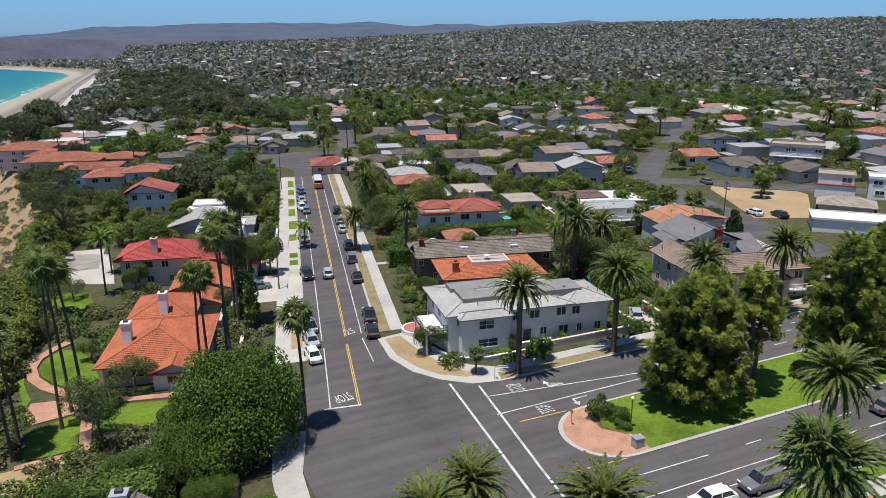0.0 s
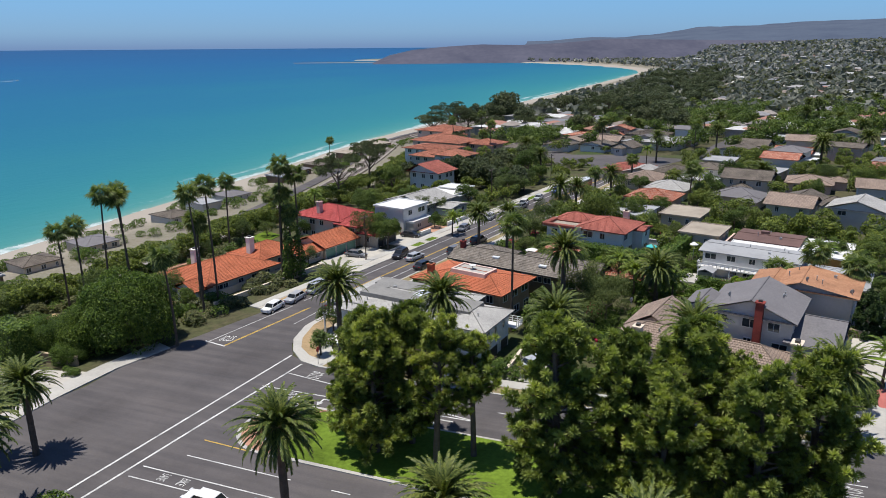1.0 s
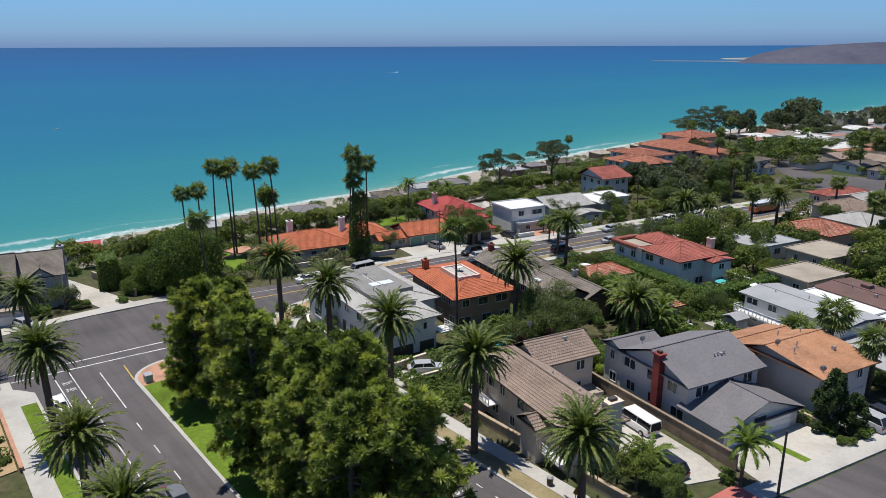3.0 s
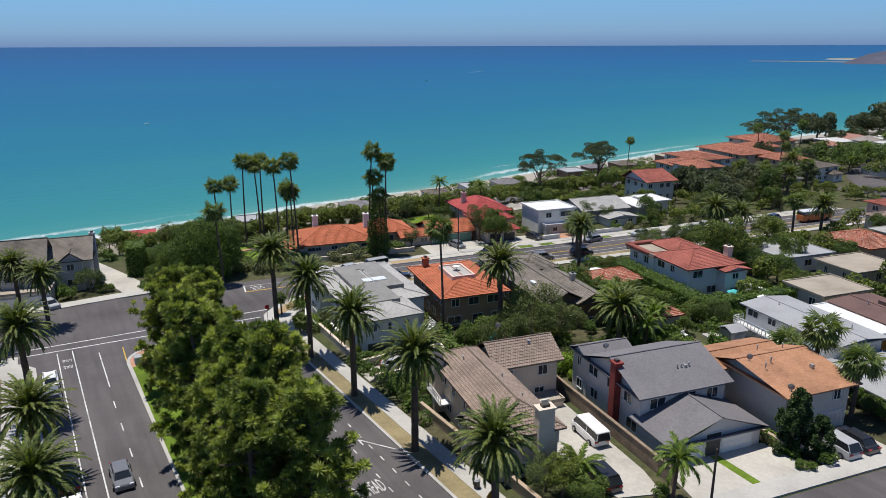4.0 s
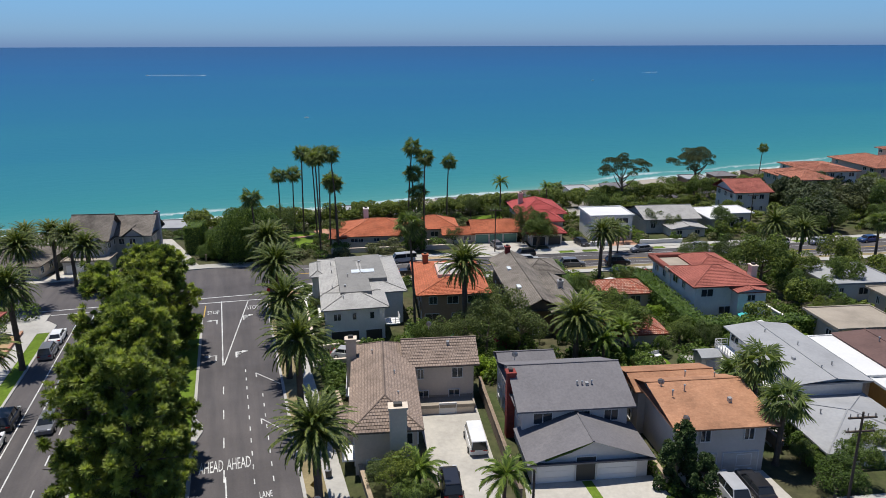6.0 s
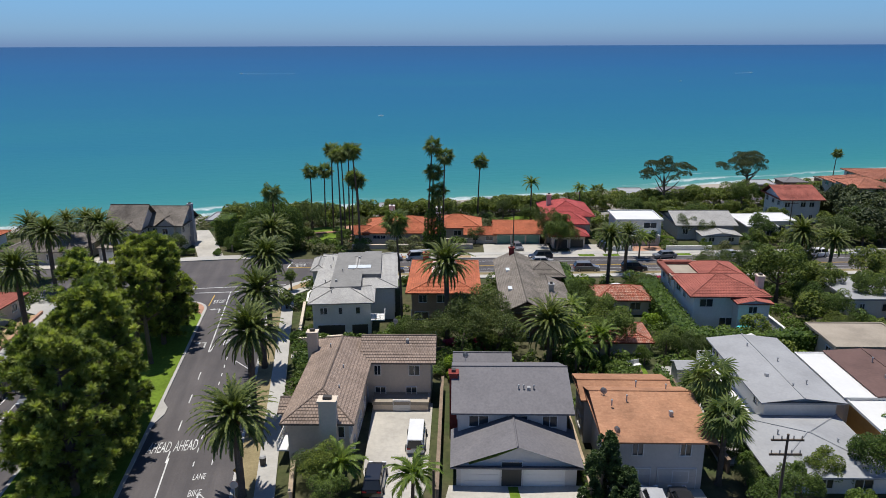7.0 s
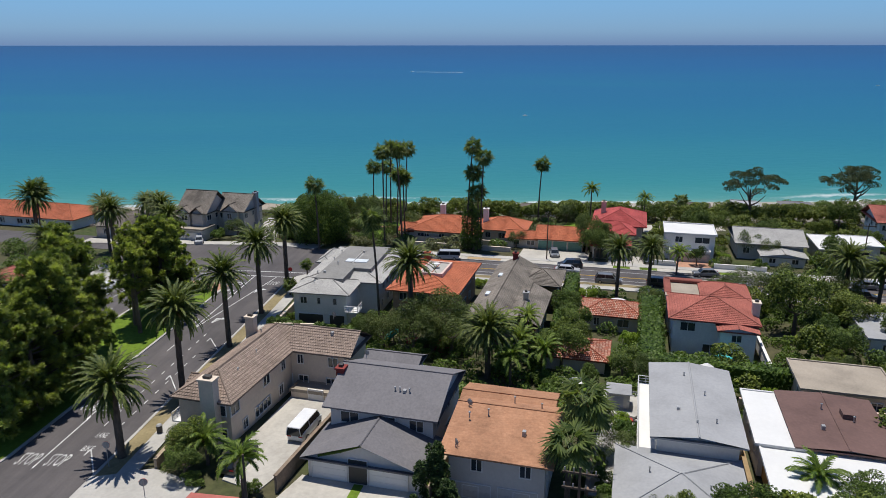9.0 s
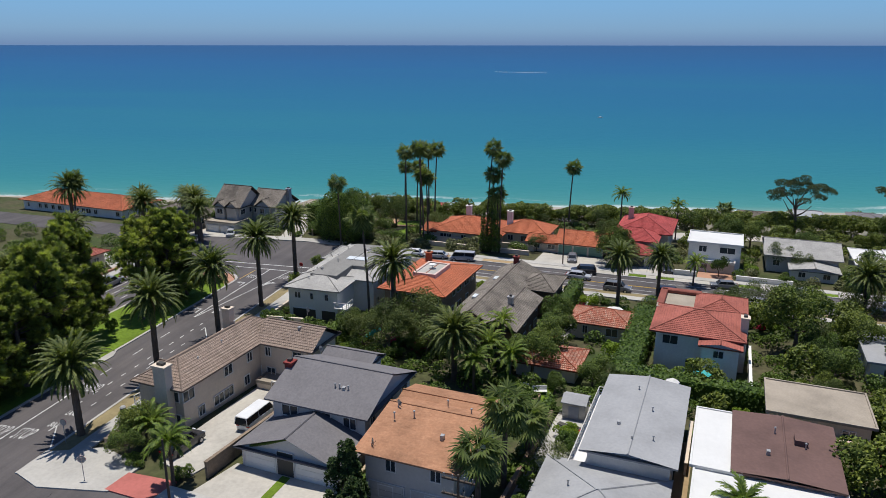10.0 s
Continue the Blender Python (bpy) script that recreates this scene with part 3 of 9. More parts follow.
# ---- roads ----
ROAD_UP = 0.03
WALK_UP = 0.09
CL = [(8.3 + 0.17 * (y - 32.9), y) for y in range(-60, 103, 3)]
BEND = [(20.4, 104.5), (19.6, 108.5), (17.0, 112.5), (13.5, 116.0), (10.0, 119.0), (6.5, 123.0), (3.5, 128.0), (1.5, 134.0), (0.0, 142.0)]
COAST = CL + BEND
tagged(drape_strip("road", COAST, -2.5, 2.05, ROAD_UP, 0.1, M_ASPHALT), "grey asphalt shore road with parking lanes", "road")
tagged(drape_polygon("road_palm_street", [(5.2, 14.0), (14.5, 14.5), (16.0, 18.25), (22, 18.25), (34, 18.3), (47.0, 18.3), (64.0, 15.5), (64.0, 34.5), (47.0, 34.5), (46.4, 32.0), (40, 32.0), (34, 32.0), (24.0, 32.0), (15.8, 32.0), (13.6, 33.0), (12.4, 34.6), (11.9, 38.0), (11.0, 40.0), (7.0, 40.0), (5.0, 32.0), (4.4, 28.0)], ROAD_UP + 0.006, 0.1, M_ASPHALT), "worn grey asphalt of the junction and divided street", "road", "", "structure")
CROSS = [(48.9 + 0.19 * (y - 38.4), y) for y in range(-20, 74, 3)]
tagged(drape_strip("road_cross_street", CROSS, -2.1, 2.1, ROAD_UP + 0.003, 0.1, M_ASPHALT), "grey asphalt residential cross street", "road")
tagged(drape_strip("road_hill_street", [(55.4, 71.0), (57.6, 74.0), (63.6, 80.6), (70.7, 87.2), (79.5, 96.2), (88.3, 105.2), (97.5, 114.0), (108.0, 123.0)], -1.7, 1.7, ROAD_UP, 0.1, M_ASPHALT), "grey asphalt residential street", "road")
tagged(drape_strip("road_plaza", [(8, 117), (14, 117.5), (20, 117), (27, 114)], -5.5, 5.5, ROAD_UP - 0.004, 0.1, M_ASPHALT), "wide asphalt junction where the shore road bends", "road")
tagged(drape_strip("road_town_street", [AB(6 + 0.02 * (b - 100), b) for b in range(122, 300, 6)], -1.5, 1.5, ROAD_UP, 0.1, M_ASPHALT), "asphalt street between town houses", "road")
tagged(drape_strip("road_inland_street", [(55.6, 71.6), (58.4, 69.6), (61.2, 66.7), (64.5, 62.9), (67.8, 59.0), (76.0, 49.5), (85.0, 39.0)], -1.7, 1.7, ROAD_UP - 0.002, 0.1, M_ASPHALT), "asphalt street between inland houses", "road")


def walk_band(name, centre, o0, o1, label="pale concrete sidewalk slabs"):
    return drape_strip(name, centre, o0, o1, WALK_UP, 0.14, M_CONC, label, "structure", "sidewalk")


NORTH = [c for c in COAST if 40.5 < c[1] < 100]
SOUTHW = [c for c in COAST if c[1] < 13]
walk_band("pavement", NORTH, 2.95, 3.8)
walk_band("pavement_seaside", [c for c in COAST if 38 < c[1] < 100], -4.45, -3.55)
drape_strip("kerb", NORTH, 2.05, 2.2, WALK_UP, 0.16, M_KERB, "concrete kerb", "structure", "kerb")
drape_strip("kerb_seaside", [c for c in COAST if 36 < c[1] < 100], -2.65, -2.5, WALK_UP, 0.16, M_KERB, "concrete kerb", "structure", "kerb")
drape_strip("trim_verge", NORTH, 2.2, 2.95, WALK_UP - 0.02, 0.12, M_DRYLAWN, "dry grass verge strip", "structure", "verge")
drape_strip("pavement_seaside_verge", [c for c in COAST if 38 < c[1] < 100], -3.55, -2.65, WALK_UP - 0.02, 0.12, M_DRIVE, "pale paved verge with driveway aprons", "structure", "verge")
for y0, y1 in ((41.0, 44.2), (45.6, 48.6), (58.2, 59.6), (60.4, 61.8), (66.0, 68.2), (70.4, 73.6), (76.0, 79.2), (81.0, 84.6), (87.0, 90.0), (92.0, 96.0)):
    drape_strip("trim_lawn_patch", line_pts(8.3 + 0.17 * (y0 - 32.9), y0, 8.3 + 0.17 * (y1 - 32.9), y1, 1.0), -3.45, -2.72, WALK_UP - 0.008, 0.1, M_LAWN if y0 > 50 else M_DIRT, "small verge bed between driveway aprons", "structure", "verge")
PN = line_pts(16.2, 32.0, 46.2, 32.0, 2.0)
drape_strip("kerb_palms", PN, -0.14, 0.0, WALK_UP, 0.16, M_KERB, "concrete kerb", "structure", "kerb")
drape_strip("trim_verge_palms", PN, -0.95, -0.14, WALK_UP - 0.02, 0.12, M_DRYLAWN, "dry straw-coloured verge under the palms", "structure", "verge")
walk_band("pavement_palms", line_pts(15.0, 32.0, 46.0, 32.0, 2.0), -1.75, -0.95)
drape_polygon("pavement_corner", [(16.2, 32.0), (14.6, 32.4), (13.2, 33.6), (12.1, 35.2), (11.45, 37.5), (11.6, 40.6), (13.6, 40.8), (13.9, 38.0), (14.6, 36.0), (15.4, 34.6), (16.6, 33.75)], WALK_UP - 0.004, 0.14, M_CONC, None, "pale concrete corner with dry planting", "structure", "sidewalk")
drape_polygon("trim_corner_bed", [(13.4, 34.2), (12.55, 35.6), (11.95, 37.8), (12.0, 40.3), (13.05, 40.4), (13.4, 37.6), (14.0, 35.4), (14.9, 33.9), (15.6, 33.0), (14.6, 33.3)], WALK_UP + 0.004, 0.1, M_DIRT, None, "bare dirt planting bed at the corner", "structure", "verge")
PS = line_pts(16.2, 18.25, 46.6, 18.3, 2.0)
drape_strip("kerb_south", PS, 0.0, 0.14, WALK_UP, 0.16, M_KERB, "concrete kerb", "structure", "kerb")
drape_strip("trim_lawn_south", PS, 0.14, 0.9, WALK_UP - 0.02, 0.12, M_LAWN, "green lawn verge strip", "structure", "verge")
walk_band("pavement_south", line_pts(13.6, 18.25, 46.6, 18.3, 2.0), 0.9, 1.85)
drape_polygon("pavement_south_corner", [(12.4, 15.0), (13.8, 16.2), (15.2, 17.6), (16.2, 18.25), (17.6, 18.2), (17.6, 16.2), (14.0, 12.0), (12.6, 10.0)], WALK_UP - 0.005, 0.14, M_CONC, None, "pale concrete street corner", "structure", "sidewalk")
drape_polygon("pavement_west", [(4.5, 18.6), (4.25, 24.0), (4.35, 28.0), (5.2, 31.5), (3.6, 32.0), (3.0, 28.0), (2.9, 24.0), (3.2, 18.6)], WALK_UP - 0.003, 0.14, M_CONC, None, "pale concrete sidewalk along the junction", "structure", "sidewalk")
drape_polygon("pavement_west_drive", [(4.6, 8.0), (4.5, 18.6), (3.2, 18.6), (1.5, 18.0), (0.8, 16.0), (2.4, 15.0), (2.6, 8.0)], WALK_UP - 0.006, 0.14, M_DRIVE, None, "concrete driveway apron", "structure", "sidewalk")
drape_polygon("pavement_bluff_lane", [(3.4, 24.8), (3.1, 27.0), (-3.0, 25.6), (-9.0, 24.0), (-9.0, 22.6), (-3.0, 23.4)], WALK_UP - 0.007, 0.14, M_DRIVE, None, "pale paved lane towards the bluff", "structure", "sidewalk")
drape_polygon("pavement_red_corner", [(45.2, 36.6), (46.5, 36.4), (46.9, 38.6), (45.4, 38.9)], WALK_UP + 0.004, 0.1, M_REDCONC, None, "red concrete ramp at the street corner", "structure", "sidewalk")
drape_strip("pavement_cross", [c for c in CROSS if 36 < c[1] < 75], -3.2, -2.2, WALK_UP, 0.14, M_CONC, "pale concrete sidewalk slabs", "structure", "sidewalk")
drape_polygon("pavement_palm_corner", [(44.4, 32.15), (46.2, 32.1), (46.9, 33.6), (46.6, 36.6), (44.6, 36.8), (43.6, 34.3), (44.0, 33.3)], WALK_UP + 0.002, 0.14, M_CONC, None, "pale concrete street corner", "structure", "sidewalk")

# traffic island: kerb ring, brick nose, lawn
ISL = arc_pts(18.6, 25.3, 2.4, 90, 270, 14) + [(30, 22.9), (43.0, 22.95)] + arc_pts(43.0, 25.3, 2.35, -90, 90, 10) + [(36, 27.7), (34.9, 28.05), (34.2, 28.05), (33.4, 27.7), (26, 27.7)]
drape_polygon("kerb_island", ISL, WALK_UP, 0.16, M_KERB, None, "concrete kerb ring of the traffic island", "structure", "kerb")
drape_polygon("trim_island_nose", arc_pts(18.65, 25.3, 2.22, 95, 265, 14) + [(19.6, 23.1), (19.2, 24.4), (18.3, 25.5), (18.4, 26.6), (19.6, 27.5)], WALK_UP + 0.008, 0.12, M_PAVER, None, "brick-paved nose of the traffic island", "structure", "paving")
drape_polygon("trim_island_lawn", [(19.4, 23.12), (30, 23.05), (43.0, 23.1)] + arc_pts(43.0, 25.3, 2.2, -88, 88, 10) + [(30, 27.55), (19.9, 27.55), (18.6, 26.7), (18.5, 25.5), (19.3, 24.5)], WALK_UP + 0.012, 0.12, M_LAWN, None, "mown bright green lawn of the traffic island", "structure", "lawn")

# lots, drives, beach
drape_polygon("trim_dirt_lot", [(58.9, 63.9), (60.0, 65.0), (65.9, 57.9), (65.6, 56.3), (58.0, 48.9), (53.4, 51.6)], 0.05, 0.1, M_DIRT, None, "bare tan dirt of an empty lot", "structure", "lot")
drape_polygon("trim_driveway_tan", [AB(a, b) for a, b in ((27.7, 44.3), (27.7, 47.3), (34.9, 47.3), (36.6, 47.0), (36.2, 45.2), (34.0, 44.6))], 0.06, 0.1, M_DRIVE, None, "pale concrete driveway", "structure", "driveway")
drape_polygon("trim_driveway_slate", [AB(a, b) for a, b in ((35.0, 48.2), (35.0, 53.5), (37.9, 53.9), (37.9, 47.8))], 0.06, 0.1, M_DRIVE, None, "pale concrete double driveway", "structure", "driveway")
drape_polygon("trim_driveway_copper", [AB(a, b) for a, b in ((35.2, 54.6), (35.2, 58.2), (37.9, 58.3), (37.9, 54.6))], 0.06, 0.1, M_DRIVE, None, "concrete driveway in front of the garages", "structure", "driveway")
drape_polygon("trim_patio_white", [AB(a, b) for a, b in ((23.2, 59.9), (23.2, 62.2), (33.4, 62.1), (33.4, 59.6))], 0.10, 0.16, M_CONC, None, "pale patio paving", "structure", "patio")
drape_polygon("trim_driveway_seaside", [AB(a, b) for a, b in ((-6.3, 51.0), (-6.3, 57.2), (-2.2, 57.2), (-2.2, 51.0))], 0.07, 0.1, M_DRIVE, None, "broad pale concrete driveway", "structure", "driveway")
drape_polygon("trim_driveway_crimson", [AB(a, b) for a, b in ((-6.0, 59.0), (-6.0, 62.6), (-2.4, 62.6), (-2.4, 59.0))], 0.07, 0.1, M_DRIVE, None, "pale concrete driveway", "structure", "driveway")
drape_polygon("trim_driveway_modern", [AB(a, b) for a, b in ((-5.8, 64.8), (-5.8, 67.6), (-2.4, 67.6), (-2.4, 64.8))], 0.07, 0.1, M_PAVER, None, "brick-tinted driveway", "structure", "driveway")
drape_polygon("trim_path_cottage", [AB(a, b) for a, b in ((3.9, 57.4), (15.6, 57.4), (15.6, 57.95), (3.9, 58.0))], 0.07, 0.1, M_CONC, None, "pale paved path beside the cottages", "structure", "path")
drape_polygon("trim_patio_seaside", [(-9.6, 66.5), (-6.2, 66.2), (-6.0, 73.0), (-9.2, 73.5)], 0.06, 0.1, M_DRIVE, None, "pale paved terrace above the bluff", "structure", "patio")
drape_polygon("trim_lawn_garden", [AB(a, b) for a, b in ((22.0, 56.6), (25.6, 56.6), (25.6, 59.0), (22.0, 59.0))], 0.06, 0.1, M_LAWN, None, "small green garden lawn", "structure", "lawn")
drape_polygon("trim_lawn_brown_house", [AB(a, b) for a, b in ((24.3, 65.9), (25.4, 65.9), (25.4, 70.5), (24.3, 70.5))], 0.06, 0.1, M_LAWN, None, "narrow green lawn behind the flat roofs", "structure", "lawn")
drape_polygon("trim_path_flat_house", [AB(a, b) for a, b in ((25.6, 65.6), (33.4, 65.6), (33.4, 66.2), (25.6, 66.2))], 0.06, 0.1, M_DIRT, None, "tan side path between the houses", "structure", "path")
drape_polygon("trim_driveway_grass", [AB(a, b) for a, b in ((35.1, 50.55), (37.7, 50.75), (37.7, 51.15), (35.1, 50.95))], 0.072, 0.1, M_LAWN, None, "narrow grass strip between the drives", "structure", "lawn")
drape_polygon("trim_driveway_grey", [(26.6, 34.0), (28.9, 33.9), (29.2, 36.9), (27.0, 37.2)], 0.07, 0.1, M_DRIVE, None, "concrete driveway beside the corner house", "structure", "driveway")


def mark(name, x0, y0, x1, y1, w, material=None, label="white painted road line"):
    """One painted line on the road."""
    d = Vector((x1 - x0, y1 - y0)).normalized()
    r = Vector((-d.y, d.x)) * w / 2
    pts = [(x0 + r.x, y0 + r.y), (x1 + r.x, y1 + r.y), (x1 - r.x, y1 - r.y), (x0 - r.x, y0 - r.y)]
    verts = [(x, y, gz(x, y) + ROAD_UP + 0.012) for x, y in pts] + [(x, y, gz(x, y) + ROAD_UP - 0.02) for x, y in pts]
    ob = mesh_object(name, verts, [(0, 3, 2, 1), (4, 0, 1, 5), (5, 1, 2, 6), (6, 2, 3, 7), (7, 3, 0, 4)], material or M_PAINT_W)
    return tagged(ob, label, "road marking", "", "structure")


for dx in (-0.05, 0.05):
    for p0, p1 in zip(NORTH, NORTH[1:]):
        mark("trim_line", p0[0] + dx, p0[1], p1[0] + dx, p1[1], 0.055, M_PAINT_Y, "yellow painted centre line")
    mark("trim_line", 8.32 + dx, 32.95, 9.62 + dx, 40.8, 0.055, M_PAINT_Y, "yellow painted centre line")
for p0, p1 in zip(NORTH, NORTH[1:]):
    mark("trim_line", p0[0] - 1.55, p0[1], p1[0] - 1.55, p1[1], 0.06)
    mark("trim_line", p0[0] + 1.07, p0[1], p1[0] + 1.07, p1[1], 0.06)
mark("trim_line", 6.8, 33.15, 8.15, 40.8, 0.06)
mark("trim_line", 10.45, 37.6, 10.75, 41.2, 0.06)
mark("trim_line", 6.5, 33.25, 8.4, 32.9, 0.12, None, "white painted stop line")
mark("trim_line", 13.48, 33.0, 12.55, 16.4, 0.12, None, "white painted crossing line")
mark("trim_line", 14.85, 32.1, 14.15, 24.0, 0.12, None, "white painted crossing line")
mark("trim_line", 14.15, 24.0, 13.7, 17.4, 0.12, None, "white painted crossing line")
mark("trim_line", 15.1, 27.8, 17.7, 27.72, 0.07, M_PAINT_Y, "yellow painted line")
mark("trim_line", 15.4, 23.08, 18.0, 22.97, 0.07, M_PAINT_Y, "yellow painted line")
mark("trim_line", 15.6, 21.7, 21.4, 21.65, 0.06)
for i in range(12):
    mark("trim_line", 23.5 + 2.85 * i, 21.6, 24.4 + 2.85 * i, 21.6, 0.055)
mark("trim_line", 14.3, 20.3, 45.0, 20.3, 0.06)
mark("trim_line", 14.3, 19.45, 45.0, 19.6, 0.06)
mark("trim_line", 14.75, 30.8, 26.9, 29.05, 0.07)
mark("trim_line", 14.4, 28.9, 26.9, 28.98, 0.07)
for i in range(4):
    mark("trim_line", 29.9 + 2.9 * i, 29.0, 30.9 + 2.9 * i, 29.0, 0.055)
mark("trim_line", 39.2, 29.05, 43.9, 29.15, 0.06)
for i in range(11):
    mark("trim_line", 27.9 + 1.18 * i, 30.2, 28.3 + 1.18 * i, 30.2, 0.05)
    if i > 2:
        mark("trim_line", 27.9 + 1.18 * i, 30.97, 28.3 + 1.18 * i, 30.97, 0.05)
for x in (28.6, 34.3, 42.2):
    mark("trim_line", x, 30.75, x + 1.9, 31.95, 0.06, None, "white painted parking mark")
    mark("trim_line", x, 30.75, x + 0.55, 30.75, 0.06, None, "white painted parking mark")


def text_mark(words, x, y, width, height, turn, material=None):
    """Painted road lettering: (x, y) is the middle, turn the direction in which it reads, in degrees."""
    cu = bpy.data.curves.new("lettering", "FONT")
    cu.body, cu.align_x, cu.align_y, cu.resolution_u = words, "CENTER", "CENTER", 2
    tmp = new("lettering", cu)
    bpy.context.view_layer.update()
    me = bpy.data.meshes.new_from_object(tmp.evaluated_get(bpy.context.evaluated_depsgraph_get()))
    bpy.data.objects.remove(tmp)
    co = [v.co.copy() for v in me.vertices]
    w = max(c.x for c in co) - min(c.x for c in co)
    h = max(c.y for c in co) - min(c.y for c in co)
    c, s = math.cos(radians(turn)), math.sin(radians(turn))
    for v in me.vertices:
        u, q = v.co.x / w * width, v.co.y / h * height
        px, py = x + u * c - q * s, y + u * s + q * c
        v.co = (px, py, gz(px, py) + ROAD_UP + 0.014)
    me.materials.clear()
    me.materials.append(material or M_PAINT_W)
    return tagged(new("trim_lettering", me), "white painted road lettering", "road marking", "", "structure")


text_mark("AHEAD", 38.25, 28.48, 1.0, 0.95, 90)
text_mark("AHEAD", 38.25, 29.62, 1.0, 0.95, 90)
text_mark("STOP", 43.25, 28.55, 0.85, 1.0, 90)
text_mark("STOP", 43.25, 29.85, 0.85, 1.0, 90)
text_mark("STOP", 16.6, 31.05, 0.85, 0.85, 90)
text_mark("STOP", 16.9, 28.35, 0.8, 0.8, 90)
text_mark("STOP", 7.7, 34.1, 0.95, 0.9, 190)
text_mark("25", 10.3, 42.6, 0.6, 0.9, 10)
text_mark("LANE", 41.0, 30.6, 0.5, 0.45, 90)
text_mark("BIKE", 42.2, 30.6, 0.5, 0.45, 90)
text_mark("LANE", 15.9, 19.9, 0.5, 0.45, 270)
text_mark("BIKE", 17.0, 19.9, 0.5, 0.45, 270)


def arrow_mark(x, y, side):
    """Turn arrow that points back along the street and bends to one side."""
    bm = bmesh.new()
    pts = [(0.0, -0.05), (0.9, -0.05), (0.9, 0.05), (0.1, 0.05), (0.1, 0.35), (0.25, 0.35), (0.05, 0.7), (-0.15, 0.35), (0.0, 0.35)]
    vs = []
    for u, v in pts:
        px, py = x + u, y + v * side
        vs.append(bm.verts.new((px, py, gz(px, py) + ROAD_UP + 0.014)))
    f = bm.faces.new(vs)
    bmesh.ops.triangulate(bm, faces=[f])
    bmesh.ops.recalc_face_normals(bm, faces=bm.faces)
    tagged(part("trim_arrow", bm, M_PAINT_W), "white painted turn arrow", "road marking", "", "structure")


arrow_mark(25.0, 29.75, 1)
arrow_mark(25.2, 28.6, -1)
arrow_mark(18.2, 30.35, 1)
arrow_mark(18.6, 28.6, -1)

# coast road behind the far beach
COAST = [(-33.0 - 0.034 * max(0, min(y, 480) - 290) - 0.012 * max(0, y - 480), y) for y in range(200, 960, 20)]
drape_strip("road_coast", COAST, -2.6, 2.6, 0.3, 0.4, M_CONC, "pale concrete coast road behind the beach", "structure", "road")
drape_strip("road_parking", [(x - 8.5, y) for x, y in COAST], -2.2, 2.2, 0.3, 0.4, M_BALLAST, "grey parking strip along the beach", "structure", "road")
drape_polygon("pavement_terrace", [(-9.2, 72.6), (-5.6, 70.6), (-5.0, 66.0), (-4.7, 61.0), (-7.9, 62.6), (-8.8, 67.0)], 0.06, 0.12, M_DRIVE, None, "pale concrete terrace beside the crimson house", "structure", "pavement")
drape_polygon("trim_bluff_lawn", [(-9.2, 60.6), (-6.4, 59.4), (-5.8, 55.6), (-9.0, 56.6)], 0.05, 0.1, M_LAWN, None, "patchy green lawn above the bluff", "structure", "lawn")
# railway along the beach
RAILS = [(-24.5 - 0.085 * (y - 55) - (0.0012 * (y - 55) ** 2 if y > 55 else 0), y) for y in range(-60, 180, 4)]
RAILS += [(RAILS[-1][0] + (shore_x(y) + 24 - RAILS[-1][0]) * sstep(176, 320, y), y) for y in range(190, 700, 12)]
drape_strip("trim_railbed", RAILS, -2.0, 2.0, 0.25, 0.4, M_BALLAST, "grey ballast bed of a coastal railway", "structure", "railway")
for k, o in enumerate((-1.2, -0.6, 0.6, 1.2)):
    drape_strip("trim_rail", RAILS, o - 0.04, o + 0.04, 0.36, 0.1, M_RAIL, "brown steel rail", "structure", "railway")
sl_v, sl_f = [], []
for i in range(0, 560):
    y = 20 + 0.26 * i
    x = -24.5 - 0.085 * (y - 55) - (0.0012 * (y - 55) ** 2 if y > 55 else 0)
    z = gz(x, y) + 0.28
    for o in (-0.9, 0.9):
        n0 = len(sl_v)
        sl_v += [(x + o - 0.55, y, z), (x + o + 0.55, y, z), (x + o + 0.55, y + 0.1, z), (x + o - 0.55, y + 0.1, z)]
        sl_f.append((n0, n0 + 1, n0 + 2, n0 + 3))
tagged(mesh_object("trim_sleepers", sl_v, sl_f, M_SLEEPER), "dark timber railway sleepers", "railway", "", "stuff")
drape_strip("road_beach", [(x - 4.5, y) for x, y in RAILS], -1.2, 1.2, 0.12, 0.2, M_ASPHALT, "narrow asphalt beach road beside the railway", "structure", "road")

# garden in front of the orange-roofed house: lawns, brick paths, sitting place
def brick_path(name, pts, w):
    return drape_strip(name, pts, -w / 2, w / 2, 0.11, 0.14, M_PAVER, "rose brick garden path", "structure", "path")


RING = [(-7.0, 49.3), (-7.9, 48.4), (-8.6, 47.2), (-8.75, 45.8), (-8.4, 44.2), (-7.6, 42.7), (-6.5, 41.4), (-5.2, 40.3)]
drape_polygon("trim_garden_lawn_round", [(-7.3, 48.3), (-8.1, 47.1), (-8.3, 45.8), (-8.0, 44.4), (-7.2, 43.0), (-6.1, 41.9), (-4.8, 42.6), (-5.2, 45.0), (-6.0, 47.2)], 0.07, 0.1, M_LAWN, None, "round green garden lawn inside a brick path", "structure", "lawn")
drape_polygon("trim_garden_lawn_lower", [(-7.7, 37.6), (-5.9, 38.4), (-5.3, 37.6), (-5.35, 34.7), (-6.6, 34.6), (-7.7, 34.7)], 0.07, 0.1, M_LAWN, None, "green lower garden lawn", "structure", "lawn")
drape_polygon("trim_garden_lawn_front", [(-4.7, 39.1), (-2.6, 38.4), (-0.6, 37.8), (-0.3, 35.6), (-2.4, 35.6), (-4.6, 36.2)], 0.07, 0.1, M_LAWN, None, "green front lawn under trees", "structure", "lawn")
